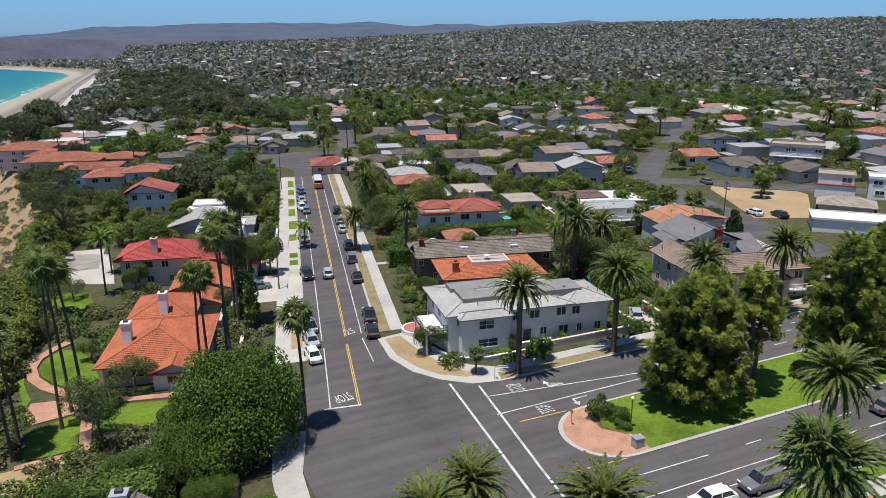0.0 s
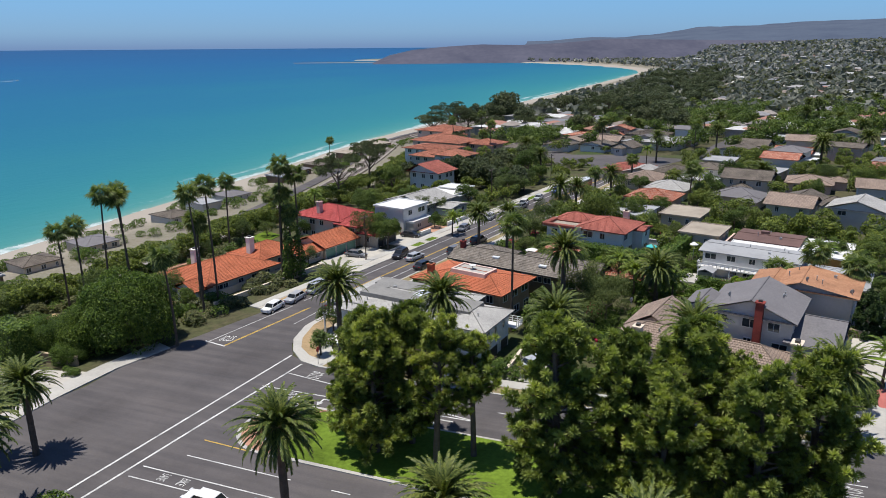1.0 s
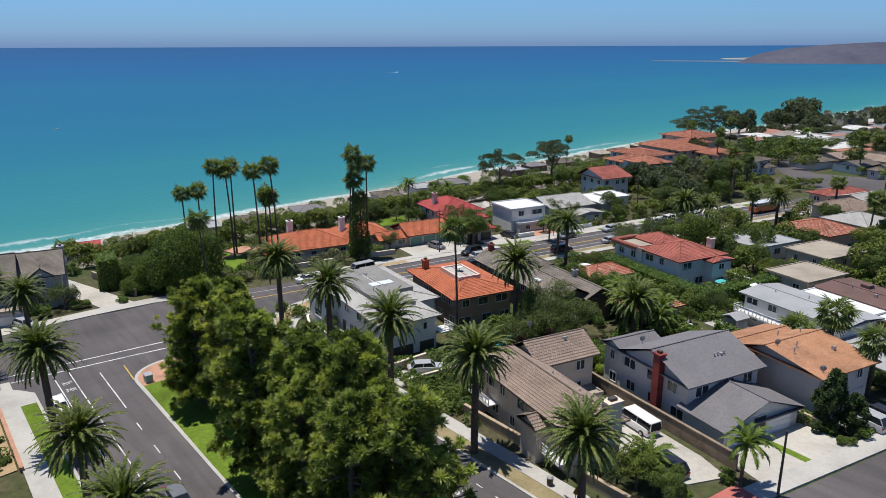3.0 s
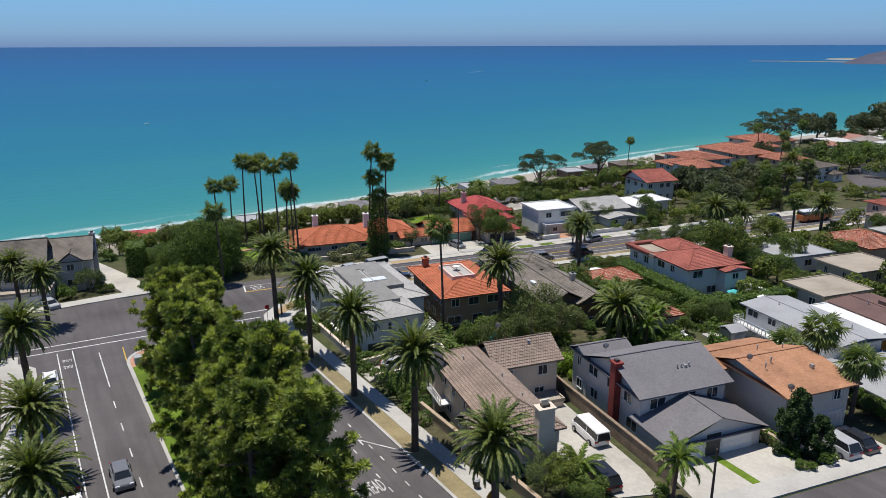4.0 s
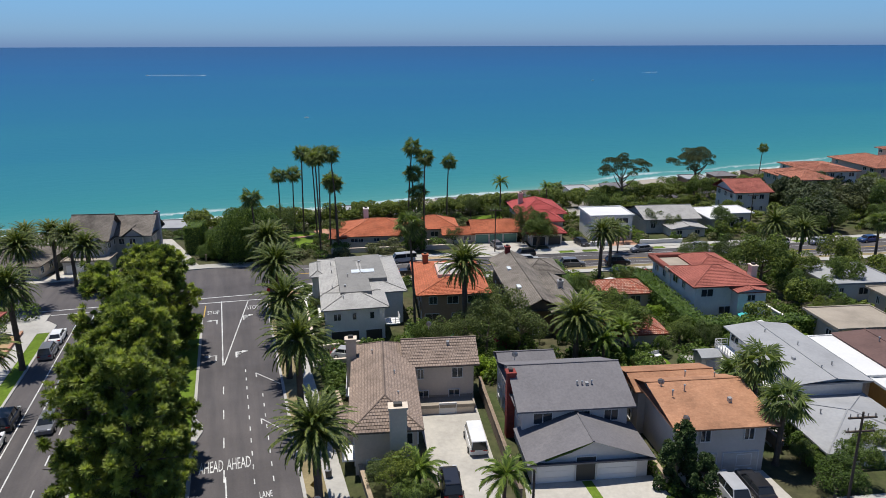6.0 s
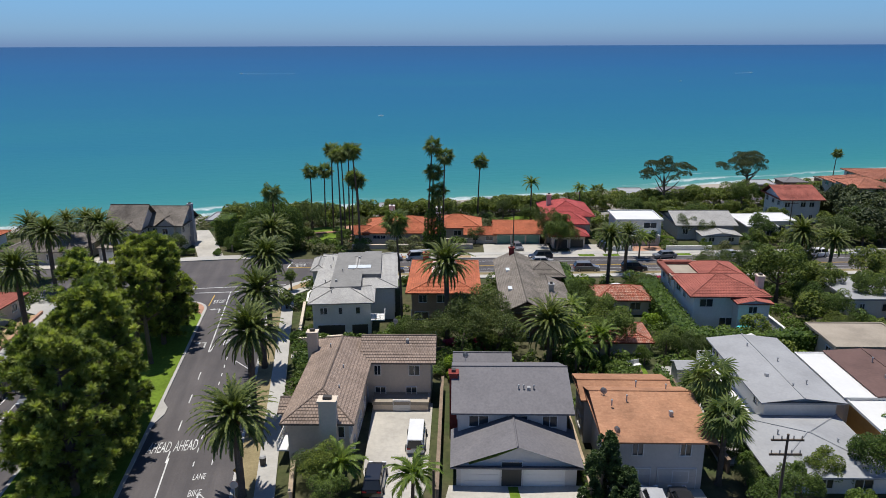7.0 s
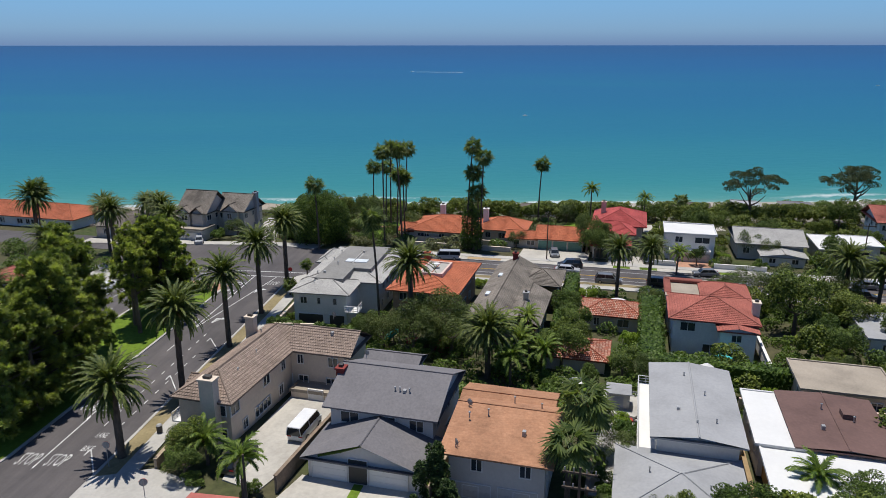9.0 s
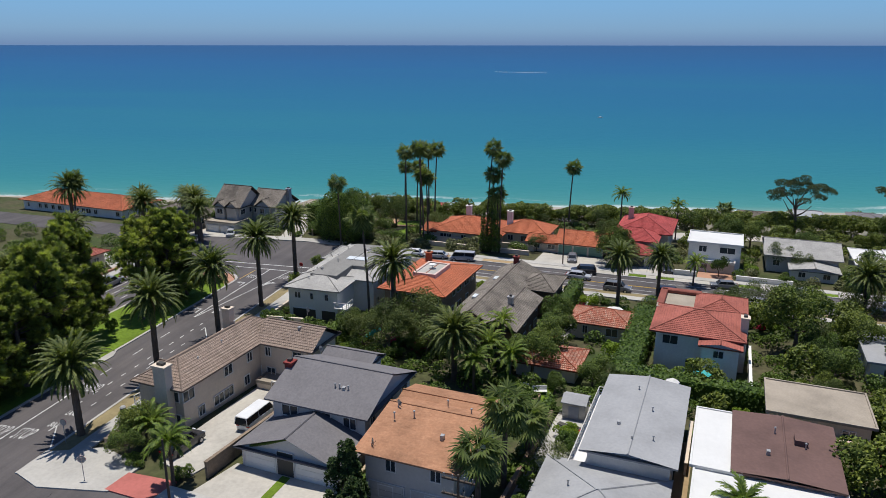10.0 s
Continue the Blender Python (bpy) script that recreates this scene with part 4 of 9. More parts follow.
drape_polygon("trim_garden_terrace", [(-8.1, 40.9), (-6.6, 40.6), (-5.6, 39.4), (-5.8, 38.6), (-7.7, 38.3), (-8.3, 39.4)], 0.08, 0.1, M_PAVER, None, "rose brick sitting place in the garden", "structure", "patio")
drape_polygon("trim_garden_bank", [(-12.4, 50.5), (-9.3, 48.4), (-9.1, 45.6), (-8.8, 43.6), (-8.2, 41.4), (-8.6, 39.0), (-10.4, 39.4), (-12.4, 43.0)], 0.05, 0.1, M_LAWN, None, "green planted bank below the path", "structure", "lawn")
drape_polygon("trim_garden_dirt", [(-8.6, 34.0), (-5.0, 34.2), (-5.2, 31.2), (-8.4, 30.6)], 0.05, 0.1, M_DIRT, None, "bare garden soil beside the hedge", "structure", "bed")
brick_path("trim_path_ring", RING, 0.62)
brick_path("trim_path_house", [(-5.2, 40.3), (-4.5, 39.7), (-3.0, 39.0), (-1.0, 38.5), (-0.2, 38.6)], 0.5)
brick_path("trim_path_steps", [(-5.1, 38.2), (-5.05, 36.4), (-4.95, 34.3)], 0.55)
brick_path("trim_path_lower", [(-4.9, 34.2), (-6.4, 34.25), (-7.9, 34.1)], 0.4)


# ---- houses ----
def slope(bm, uvl, A, B, C, D, courses, step=0.02):
    """One roof slope A-B at the eave, D-C at the ridge, laid in overlapping courses."""
    A, B, C, D = (Vector(v) for v in (A, B, C, D))
    along = (B - A).normalized()
    nrm = along.cross(((C + D) / 2 - (A + B) / 2).normalized()).normalized()
    up = nrm.cross(along)

    def uv_of(p):
        return (p - A).dot(along), (p - A).dot(up)
    for i in range(courses):
        t0, t1 = i / courses, (i + 1) / courses
        p0, q0, p1, q1 = A.lerp(D, t0), B.lerp(C, t0), A.lerp(D, t1), B.lerp(C, t1)
        lo = [p0 + nrm * step, q0 + nrm * step]
        hi = [q1, p1] if (q1 - p1).length > 1e-4 else [p1]
        f = bm.faces.new([bm.verts.new(v) for v in lo + hi])
        for loop in f.loops:
            loop[uvl].uv = uv_of(loop.vert.co)
        if step:
            f = bm.faces.new([bm.verts.new(v) for v in (p0, q0, lo[1], lo[0])])
            for loop in f.loops:
                loop[uvl].uv = uv_of(loop.vert.co)


def slope_mesh(q, n, step):
    """One roof slope as a mesh of its own."""
    bm = bmesh.new()
    slope(bm, bm.loops.layers.uv.new("UVMap"), *q, n, step)
    bmesh.ops.remove_doubles(bm, verts=bm.verts, dist=0.0005)
    return bm


def parapet_mesh(X0, X1, Y0, Y1, z0, z1, w=0.08):
    """A low wall round a flat roof, one closed ring."""
    bm = bmesh.new()
    ring = [[bm.verts.new((x, y, z)) for x, y in ((X0 + o, Y0 + o), (X1 - o, Y0 + o), (X1 - o, Y1 - o), (X0 + o, Y1 - o))] for o, z in ((0, z0), (0, z1), (w, z1), (w, z0))]
    for a, b in zip(ring, ring[1:]):
        for i in range(4):
            bm.faces.new((a[i], a[(i + 1) % 4], b[(i + 1) % 4], b[i]))
    return bm


def roof_mesh(kind, x0, x1, y0, y1, ze, rise, over, axis, courses=0, th=0.07, ridge_at=0.5, parapet=0.12, step=0.02):
    """Roof over a rectangle: hip, gable or flat. axis is the ridge's direction."""
    bm = bmesh.new()
    uvl = bm.loops.layers.uv.new("UVMap")
    X0, X1, Y0, Y1 = x0 - over, x1 + over, y0 - over, y1 + over
    if kind == "flat":
        add_box(bm, X0, X1, Y0, Y1, ze - th, ze)
        return bm, (parapet_mesh(X0, X1, Y0, Y1, ze - 0.003, ze + parapet) if parapet else None), []
    zr = ze + rise
    if axis == "y":
        c = X0 + (X1 - X0) * ridge_at
        inset = min((X1 - X0) / 2, (Y1 - Y0) / 2 - 0.01) if kind == "hip" else 0.0
        R0, R1 = (c, Y0 + inset, zr), (c, Y1 - inset, zr)
        quads = [((X1, Y0, ze), (X1, Y1, ze), R1, R0), ((X0, Y1, ze), (X0, Y0, ze), R0, R1)]
        ends = [((X0, Y0, ze), (X1, Y0, ze), R0, R0), ((X1, Y1, ze), (X0, Y1, ze), R1, R1)]
        span = (X1 - X0) / 2
    else:
        c = Y0 + (Y1 - Y0) * ridge_at
        inset = min((Y1 - Y0) / 2, (X1 - X0) / 2 - 0.01) if kind == "hip" else 0.0
        R0, R1 = (X0 + inset, c, zr), (X1 - inset, c, zr)
        quads = [((X0, Y0, ze), (X1, Y0, ze), R1, R0), ((X1, Y1, ze), (X0, Y1, ze), R0, R1)]
        ends = [((X1, Y0, ze), (X1, Y1, ze), R1, R1), ((X0, Y1, ze), (X0, Y0, ze), R0, R0)]
        span = (Y1 - Y0) / 2
    n = courses or max(4, int(math.hypot(span, rise) / 0.16))
    skins = quads + (ends if kind == "hip" else [])
    if not step:
        for q in skins:
            slope(bm, uvl, *q, n, 0.0)
    lone = [slope_mesh(q, n, step) for q in skins] if step else []
    # eave boards and underside
    lo = [(X0, Y0), (X1, Y0), (X1, Y1), (X0, Y1)]
    zb = ze - th
    vb = [bm.verts.new((x, y, zb)) for x, y in lo]
    vt = [bm.verts.new((x, y, ze)) for x, y in lo]
    bm.faces.new(vb[::-1])
    for i in range(4):
        bm.faces.new((vb[i], vb[(i + 1) % 4], vt[(i + 1) % 4], vt[i]))
    bmesh.ops.remove_doubles(bm, verts=bm.verts, dist=0.0005)
    # ridge and hip caps
    caps = bmesh.new()
    d = Vector(R1) - Vector(R0)
    if d.length > 0.1:
        add_tube(caps, [Vector(R0) + Vector((0, 0, 0.005)), Vector(R1) + Vector((0, 0, 0.005))], [0.045, 0.045], 5)
    if kind == "hip":
        for e in ends:
            for corner in e[:2]:
                add_tube(caps, [Vector(corner) + Vector((0, 0, 0.01)), Vector(e[2]) + Vector((0, 0, 0.005))], [0.035, 0.04], 5)
    return bm, caps, lone


def wall_mesh(kind, x0, x1, y0, y1, zb, ze, rise, over, axis, ridge_at=0.5):
    bm = bmesh.new()
    add_box(bm, x0, x1, y0, y1, zb, ze - 0.06)
    if kind == "gable":
        w = (x1 - x0 if axis == "y" else y1 - y0)
        full = w + 2 * over
        k = rise * (1 - over / (full * 0.5)) - 0.03
        if k > 0.05:
            z0 = ze - 0.065
            if axis == "y":
                c = x0 - over + full * ridge_at
                for y in (y0, y1 - 0.06):
                    a = [bm.verts.new(p) for p in ((x0, y, z0), (x1, y, z0), (c, y, z0 + k + 0.06))]
                    b = [bm.verts.new((v.co.x, y + 0.06, v.co.z)) for v in a]
                    bm.faces.new(a)
                    bm.faces.new(b[::-1])
                    for i in range(3):
                        bm.faces.new((a[i], b[i], b[(i + 1) % 3], a[(i + 1) % 3]))
            else:
                c = y0 - over + full * ridge_at
                for x in (x0, x1 - 0.06):
                    a = [bm.verts.new(p) for p in ((x, y0, z0), (x, y1, z0), (x, c, z0 + k + 0.06))]
                    b = [bm.verts.new((x + 0.06, v.co.y, v.co.z)) for v in a]
                    bm.faces.new(a[::-1])
                    bm.faces.new(b)
                    for i in range(3):
                        bm.faces.new((a[i], a[(i + 1) % 3], b[(i + 1) % 3], b[i]))
    bmesh.ops.recalc_face_normals(bm, faces=bm.faces)
    return bm


FACE = {"E": (1, 0), "W": (-1, 0), "N": (0, 1), "S": (0, -1)}
WINDOW_MESH = {}


def window_meshes(w, h, style):
    """Frame and pane of a window that looks along +x, its middle at the origin."""
    key = (round(w, 2), round(h, 2), style)
    if key not in WINDOW_MESH:
        bm = bmesh.new()
        b = 0.035
        for a in ((-w / 2 - b, w / 2 + b, h / 2, h / 2 + b), (-w / 2 - b, w / 2 + b, -h / 2 - b, -h / 2), (-w / 2 - b, -w / 2, -h / 2, h / 2), (w / 2, w / 2 + b, -h / 2, h / 2)):
            add_box(bm, -0.02, 0.05, a[0], a[1], a[2], a[3])
        if style == "two":
            add_box(bm, -0.02, 0.035, -0.015, 0.015, -h / 2, h / 2)
        if style == "grid":
            add_box(bm, -0.02, 0.035, -0.012, 0.012, -h / 2, h / 2)
            add_box(bm, -0.02, 0.034, -w / 2, w / 2, -0.012, 0.012)
        frame_me = bpy.data.meshes.new("window_frame")
        bm.to_mesh(frame_me)
        bm.free()
        bm = bmesh.new()
        add_box(bm, -0.02, 0.012, -w / 2, w / 2, -h / 2, h / 2)
        pane_me = bpy.data.meshes.new("pane")
        bm.to_mesh(pane_me)
        bm.free()
        pane_me.materials.append(M_GLASS)
        frame_me.materials.append(M_TRIM)
        WINDOW_MESH[key] = (frame_me, pane_me)
    return WINDOW_MESH[key]


def window_on(parent, x, y, z, face, w=0.5, h=0.42, style="two"):
    frame_me, pane_me = window_meshes(w, h, style)
    fx, fy = FACE[face]
    m = Matrix.LocRotScale((x, y, z), Euler((0, 0, math.atan2(fy, fx))), None)
    f = new("window", frame_me)
    f.parent = parent
    f.matrix_basis = m
    p = new("pane", pane_me)
    p.parent = f
    return f


def panel_on(parent, name, x, y, z0, face, w, h, material, label="", ribs=0):
    """A door or garage door set on a wall, its foot at z0."""
    fx, fy = FACE[face]
    bm = bmesh.new()
    add_box(bm, -0.02, 0.03, -w / 2, w / 2, 0, h)
    ob = part(name, bm, material, parent, label)
    ob.matrix_basis = Matrix.LocRotScale((x, y, z0), Euler((0, 0, math.atan2(fy, fx))), None)
    for i in range(ribs):
        bm = bmesh.new()
        add_box(bm, 0.028, 0.044, -w / 2 + 0.05, w / 2 - 0.05, h * i / ribs + 0.025, h * (i + 1) / ribs - 0.025)
        part("panel", bm, material, ob)
    bm = bmesh.new()
    o = 0.03
    prof = [(-w / 2 - o, 0), (-w / 2 - o, h + o), (w / 2 + o, h + o), (w / 2 + o, 0), (w / 2, 0), (w / 2, h), (-w / 2, h), (-w / 2, 0)]
    near, far = [[bm.verts.new((k, u, v)) for u, v in prof] for k in (0.055, -0.02)]
    for i in range(8):
        bm.faces.new((near[i], far[i], far[(i + 1) % 8], near[(i + 1) % 8]))
    for i, j, k, m in ((0, 1, 6, 7), (1, 2, 5, 6), (2, 3, 4, 5)):
        bm.faces.new((near[i], near[j], near[k], near[m]))
    bmesh.ops.recalc_face_normals(bm, faces=bm.faces)
    part("door_frame", bm, M_TRIM, ob)
    return ob


RNG = random.Random(7)


def auto_windows(ob, x0, x1, y0, y1, zb, ze, faces, rng, gap=1.25, style="two", w=0.5):
    storeys = max(1, round((ze - zb) / 1.15))
    for face in faces:
        ext = (y1 - y0) if face in "EW" else (x1 - x0)
        n = max(1, int(ext / gap))
        for s in range(storeys):
            z = zb + (ze - zb) * (s + 0.58) / storeys
            for i in range(n):
                if rng.random() < 0.12:
                    continue
                k = (i + 0.5) / n + rng.uniform(-0.06, 0.06)
                ww = w * rng.choice((0.7, 1.0, 1.0, 1.35))
                hh = min(0.46, (ze - zb) / storeys * 0.42)
                ww = min(ww, ext / n * 0.7)
                if face == "E":
                    window_on(ob, x1, y0 + k * ext, z, "E", round(ww, 1), round(hh, 1), style)
                elif face == "W":
                    window_on(ob, x0, y0 + k * ext, z, "W", round(ww, 1), round(hh, 1), style)
                elif face == "N":
                    window_on(ob, x0 + k * ext, y1, z, "N", round(ww, 1), round(hh, 1), style)
                else:
                    window_on(ob, x0 + k * ext, y0, z, "S", round(ww, 1), round(hh, 1), style)


FOOT = []
THIN_ROOFS = (R_SLATE, R_COPPER, R_GREY, R_FLATGREY, R_FLATBROWN)


def house(label, blocks, seed=1, group="", name="house", extra_base=0.0, own=None):
    """A house of one or more blocks in street-grid coordinates:
    (a0, a1, b0, b1, eave z, roof kind, rise, overhang, ridge axis, roof material, wall material, window faces, options)."""
    a0, a1 = min(k[0] for k in blocks), max(k[1] for k in blocks)
    b0, b1 = min(k[2] for k in blocks), max(k[3] for k in blocks)
    ca, cb = (a0 + a1) / 2, (b0 + b1) / 2
    x, y = AB(ca, cb)
    turn = ROT
    if own:
        # a house that does not stand square to the street grid: own = (x, y, degrees) of its origin
        turn = radians(own[2])
        x = own[0] + ca * math.cos(turn) - cb * math.sin(turn)
        y = own[1] + ca * math.sin(turn) + cb * math.cos(turn)
        ga, gb = x * CA - y * SA, x * SA + y * CA
        FOOT.append((ga - (a1 - a0) / 2 - 0.5, ga + (a1 - a0) / 2 + 0.5, gb - (b1 - b0) / 2 - 0.5, gb + (b1 - b0) / 2 + 0.5))
    else:
        FOOT.append((a0 - 0.3, a1 + 0.3, b0 - 0.3, b1 + 0.3))
    z = gz(x, y)
    ob = thing(name, x, y, z, turn, label, "house", group)
    rng = random.Random(seed)
    for (p0, p1, q0, q1, ze, kind, rise, over, axis, rmat, wmat, faces, opt) in blocks:
        e = ze - z
        xa, xb, ya, yb = p0 - ca, p1 - ca, q0 - cb, q1 - cb
        part("wall", wall_mesh(kind, xa, xb, ya, yb, -0.5 - extra_base, e, rise, over, axis, opt.get("ridge", 0.5)), wmat, ob)
        top, caps, lone = roof_mesh(kind, xa, xb, ya, yb, e, rise, over, axis, opt.get("courses", 0), opt.get("th", 0.07), opt.get("ridge", 0.5), opt.get("parapet", 0.12), 0.0 if rmat in THIN_ROOFS or opt.get("courses", 0) else 0.02)
        roof = part("roof", top, rmat, ob)
        if caps is not None:
            part("parapet" if kind == "flat" else "ridge_cap", caps, rmat, roof)
        for skin in lone:
            part("roof_slope", skin, rmat, roof)
        gl = 0.0 if own else min(gz(*AB(p0, q0)), gz(*AB(p1, q0))) - z
        auto_windows(ob, xa, xb, ya, yb, gl + 0.05 + opt.get("lift", 0.0), e, faces, rng, opt.get("gap", 1.25), opt.get("style", "two"), opt.get("w", 0.5))
    return ob, ca, cb, z


def chimney(ob, x, y, z0, z1, w, d, material, label=""):
    bm = bmesh.new()
    add_box(bm, x - w / 2, x + w / 2, y - d / 2, y + d / 2, z0, z1)
    add_box(bm, x - w / 2 - 0.05, x + w / 2 + 0.05, y - d / 2 - 0.05, y + d / 2 + 0.05, z1 + 0.0, z1 + 0.08)
    c = part("chimney", bm, material, ob, label)
    bm = bmesh.new()
    add_box(bm, x - w / 4, x + w / 4, y - d / 4, y + d / 4, z1 + 0.08, z1 + 0.2)
    part("chimney_cap", bm, M_DARKTRIM, c)


def vents(ob, places, z, material=None):
    """Small pipes and boxes on a roof, each a part."""
    for i, (x, y, dz) in enumerate(places):
        bm = bmesh.new()
        if i % 3 == 2:
            add_box(bm, x - 0.09, x + 0.09, y - 0.07, y + 0.07, z + dz - 0.1, z + dz + 0.1)
        else:
            add_tube(bm, [(x, y, z + dz - 0.1), (x, y, z + dz + 0.16)], [0.03, 0.03], 6)
            add_tube(bm, [(x, y, z + dz + 0.16), (x, y, z + dz + 0.2)], [0.055, 0.04], 6)
        part("roof_vent", bm, material or M_METAL, ob)


def railing(ob, pts, h, material, gap=0.28, name="railing"):
    for p, q in zip(pts, pts[1:]):
        bm = bmesh.new()
        d = Vector(q) - Vector(p)
        n = max(2, int(d.length / gap))
        for i in range(n + 1):
            c = Vector(p) + d * i / n
            add_box(bm, c.x - 0.018, c.x + 0.018, c.y - 0.018, c.y + 0.018, c.z, c.z + h)
        for k in (0.25, 0.62, 1.0):
            add_tube(bm, [Vector(p) + Vector((0, 0, h * k)), Vector(q) + Vector((0, 0, h * k))], [0.02, 0.02], 4)
        part(name, bm, material, ob)


# slate-grey house with a red chimney and a gabled double garage
ob, ca, cb, z = house("two-storey pale grey house, slate-grey gable roof, red brick chimney", [
    (28.2, 32.7, 48.55, 53.2, 0.62, "gable", 0.98, 0.28, "y", R_SLATE, W_LILAC, "SEN", {"ridge": 0.5, "w": 0.6}),
    (26.9, 28.25, 48.5, 51.0, 0.62, "gable", 0.35, 0.2, "y", R_SLATE, W_LILAC, "S", {}),
    (32.6, 35.0, 48.5, 53.3, -0.5, "gable", 0.93, 0.25, "x", R_SLATE, W_LILAC, "", {}),
], 3)
chimney(ob, 30.95 - ca, 48.36 - cb, -0.4, 1.5 - z, 0.42, 0.36, M_BRICK, "tall red brick chimney")
gx = 35.0 - ca
for b, w in ((49.45, 1.5), (52.0, 1.6)):
    panel_on(ob, "garage_door", gx, b - cb, gz(*AB(35, 50)) - z + 0.04, "E", w, 0.86, M_TRIM, "white panelled garage door with arched lights", 3)
# Flat dark panel stands in for the shade inside the entrance recess.
panel_on(ob, "entrance", gx, 50.7 - cb, gz(*AB(35, 50)) - z + 0.04, "E", 0.8, 1.12, M_DARKTRIM, "dark panel for the shade of an entrance recess between the garage doors")
bm = bmesh.new()
add_tube(bm, [(gx + 0.06, 49.0 - cb, -0.42 - z), (gx + 0.12, 50.0 - cb, -0.02 - z), (gx + 0.1, 50.9 - cb, 0.33 - z)], [0.05, 0.07, 0.04], 6)
part("creeper", bm, L_HEDGE, ob, "green creeper along the gable edge")
vents(ob, [(31.7 - ca, 51.2 - cb, 0.42), (31.7 - ca, 51.42 - cb, 0.42), (31.7 - ca, 51.64 - cb, 0.42), (31.7 - ca, 51.86 - cb, 0.42)], 0.62 - z + 0.08)

# tan tile house, L-shaped, on the palm street corner
ob, ca, cb, z = house("two-storey cream stucco house with weathered tan tile roof", [
    (25.1, 33.4, 41.4, 44.0, 0.45, "hip", 0.85, 0.26, "x", R_TANTILE, W_CREAM, "SEN", {"w": 0.55}),
    (25.0, 27.5, 43.9, 47.2, 0.45, "gable", 0.85, 0.26, "y", R_TANTILE, W_CREAM, "EW", {}),
    (27.5, 28.5, 44.4, 47.1, -1.35, "flat", 0.0, 0.05, "y", R_FLATTAN, W_CREAM, "", {"parapet": 0.1}),
    (30.6, 31.8, 40.75, 41.45, 0.0, "gable", 0.4, 0.15, "y", R_TANTILE, W_CREAM, "S", {}),
], 5)
chimney(ob, 33.65 - ca, 43.2 - cb, -0.4, 1.55 - z, 0.45, 0.7, W_CREAM, "broad stucco chimney")
chimney(ob, 26.4 - ca, 41.15 - cb, -0.4, 1.5 - z, 0.4, 0.5, W_CREAM, "stucco chimney")
# white outside stair and first-floor balcony on the street side
bm = bmesh.new()
for k in range(9):
    add_box(bm, 24.35 - ca, 25.0 - ca, 41.5 + 0.17 * k - cb, 41.68 + 0.17 * k - cb, -2.35 + 0.17 * k - z, -2.29 + 0.17 * k - z)
add_box(bm, 24.3 - ca, 24.36 - ca, 41.45 - cb, 43.1 - cb, -2.4 - z, -2.3 - z)
part("stair", bm, M_TRIM, ob, "white outside stair")
railing(ob, [(24.33 - ca, 41.5 - cb, -2.3 - z), (24.33 - ca, 43.0 - cb, -0.85 - z)], 0.4, M_TRIM)
for a0, a1 in ((25.6, 27.6), (31.9, 33.3)):
    bm = bmesh.new()
    add_box(bm, a0 - ca, a1 - ca, 40.85 - cb, 41.4 - cb, -1.05 - z, -0.98 - z)
    part("balcony", bm, M_TRIM, ob, "white balcony")
    railing(ob, [(a0 - ca, 40.88 - cb, -0.98 - z), (a1 - ca, 40.88 - cb, -0.98 - z)], 0.4, M_TRIM)
panel_on(ob, "garage_door", 28.5 - ca, 45.8 - cb, gz(*AB(28, 45)) - z + 0.05, "E", 0.8, 0.6, M_TRIM, "white lattice courtyard gate", 3)
vents(ob, [(29.5 - ca, 43.2 - cb, 0.55), (27.2 - ca, 42.2 - cb, 0.6), (26.6 - ca, 46.0 - cb, 0.7), (31.4 - ca, 43.3 - cb, 0.45)], 0.45 - z)

# terracotta shingle house with garages below
ob, ca, cb, z = house("two-storey grey house with terracotta shingle roof above two garages", [
    (31.1, 35.1, 54.5, 58.2, 0.8, "gable", 0.5, 0.35, "y", R_COPPER, W_GREY, "EN", {"ridge": 0.3, "w": 0.55, "lift": 0.0}),
    (29.3, 31.5, 54.15, 57.9, 0.6, "gable", 0.34, 0.22, "y", R_COPPER, W_GREY, "SN", {"ridge": 0.5}),
], 9)
for b in (55.4, 57.2):
    panel_on(ob, "garage_door", 35.1 - ca, b - cb, gz(*AB(35, 56)) - z + 0.04, "E", 1.5, 0.9, W_GREY, "grey panelled garage door", 3)
vents(ob, [(31.2 - ca, 56.4 - cb, 0.3), (32.9 - ca, 55.6 - cb, 0.5), (33.8 - ca, 57.2 - cb, 0.35), (31.6 - ca, 57.6 - cb, 0.35), (33.3 - ca, 54.9 - cb, 0.5)], 0.8 - z)

# long grey low-gabled house with white balcony, and its lower hip-roofed front
ob, ca, cb, z = house("long two-storey white house with pale grey roll roof and white balcony", [
    (24.2, 30.9, 62.3, 65.5, 0.25, "gable", 0.22, 0.3, "x", R_FLATGREY, W_WHITE, "SEN", {"courses": 2, "w": 0.6}),
    (31.0, 35.4, 60.9, 65.4, -0.55, "hip", 0.55, 0.25, "y", R_FLATGREY, W_WHITE, "E", {"courses": 3}),
], 11)
bm = bmesh.new()
add_box(bm, 24.0 - ca, 31.0 - ca, 61.55 - cb, 62.3 - cb, -0.95 - z, -0.88 - z)
for a in (24.1, 26.4, 28.7, 30.9):
    add_box(bm, a - ca - 0.04, a - ca + 0.04, 61.58 - cb, 61.66 - cb, -2.6 - z, -0.95 - z)
part("balcony", bm, M_TRIM, ob, "white timber balcony")
railing(ob, [(24.0 - ca, 61.57 - cb, -0.88 - z), (31.0 - ca, 61.57 - cb, -0.88 - z)], 0.4, M_TRIM)
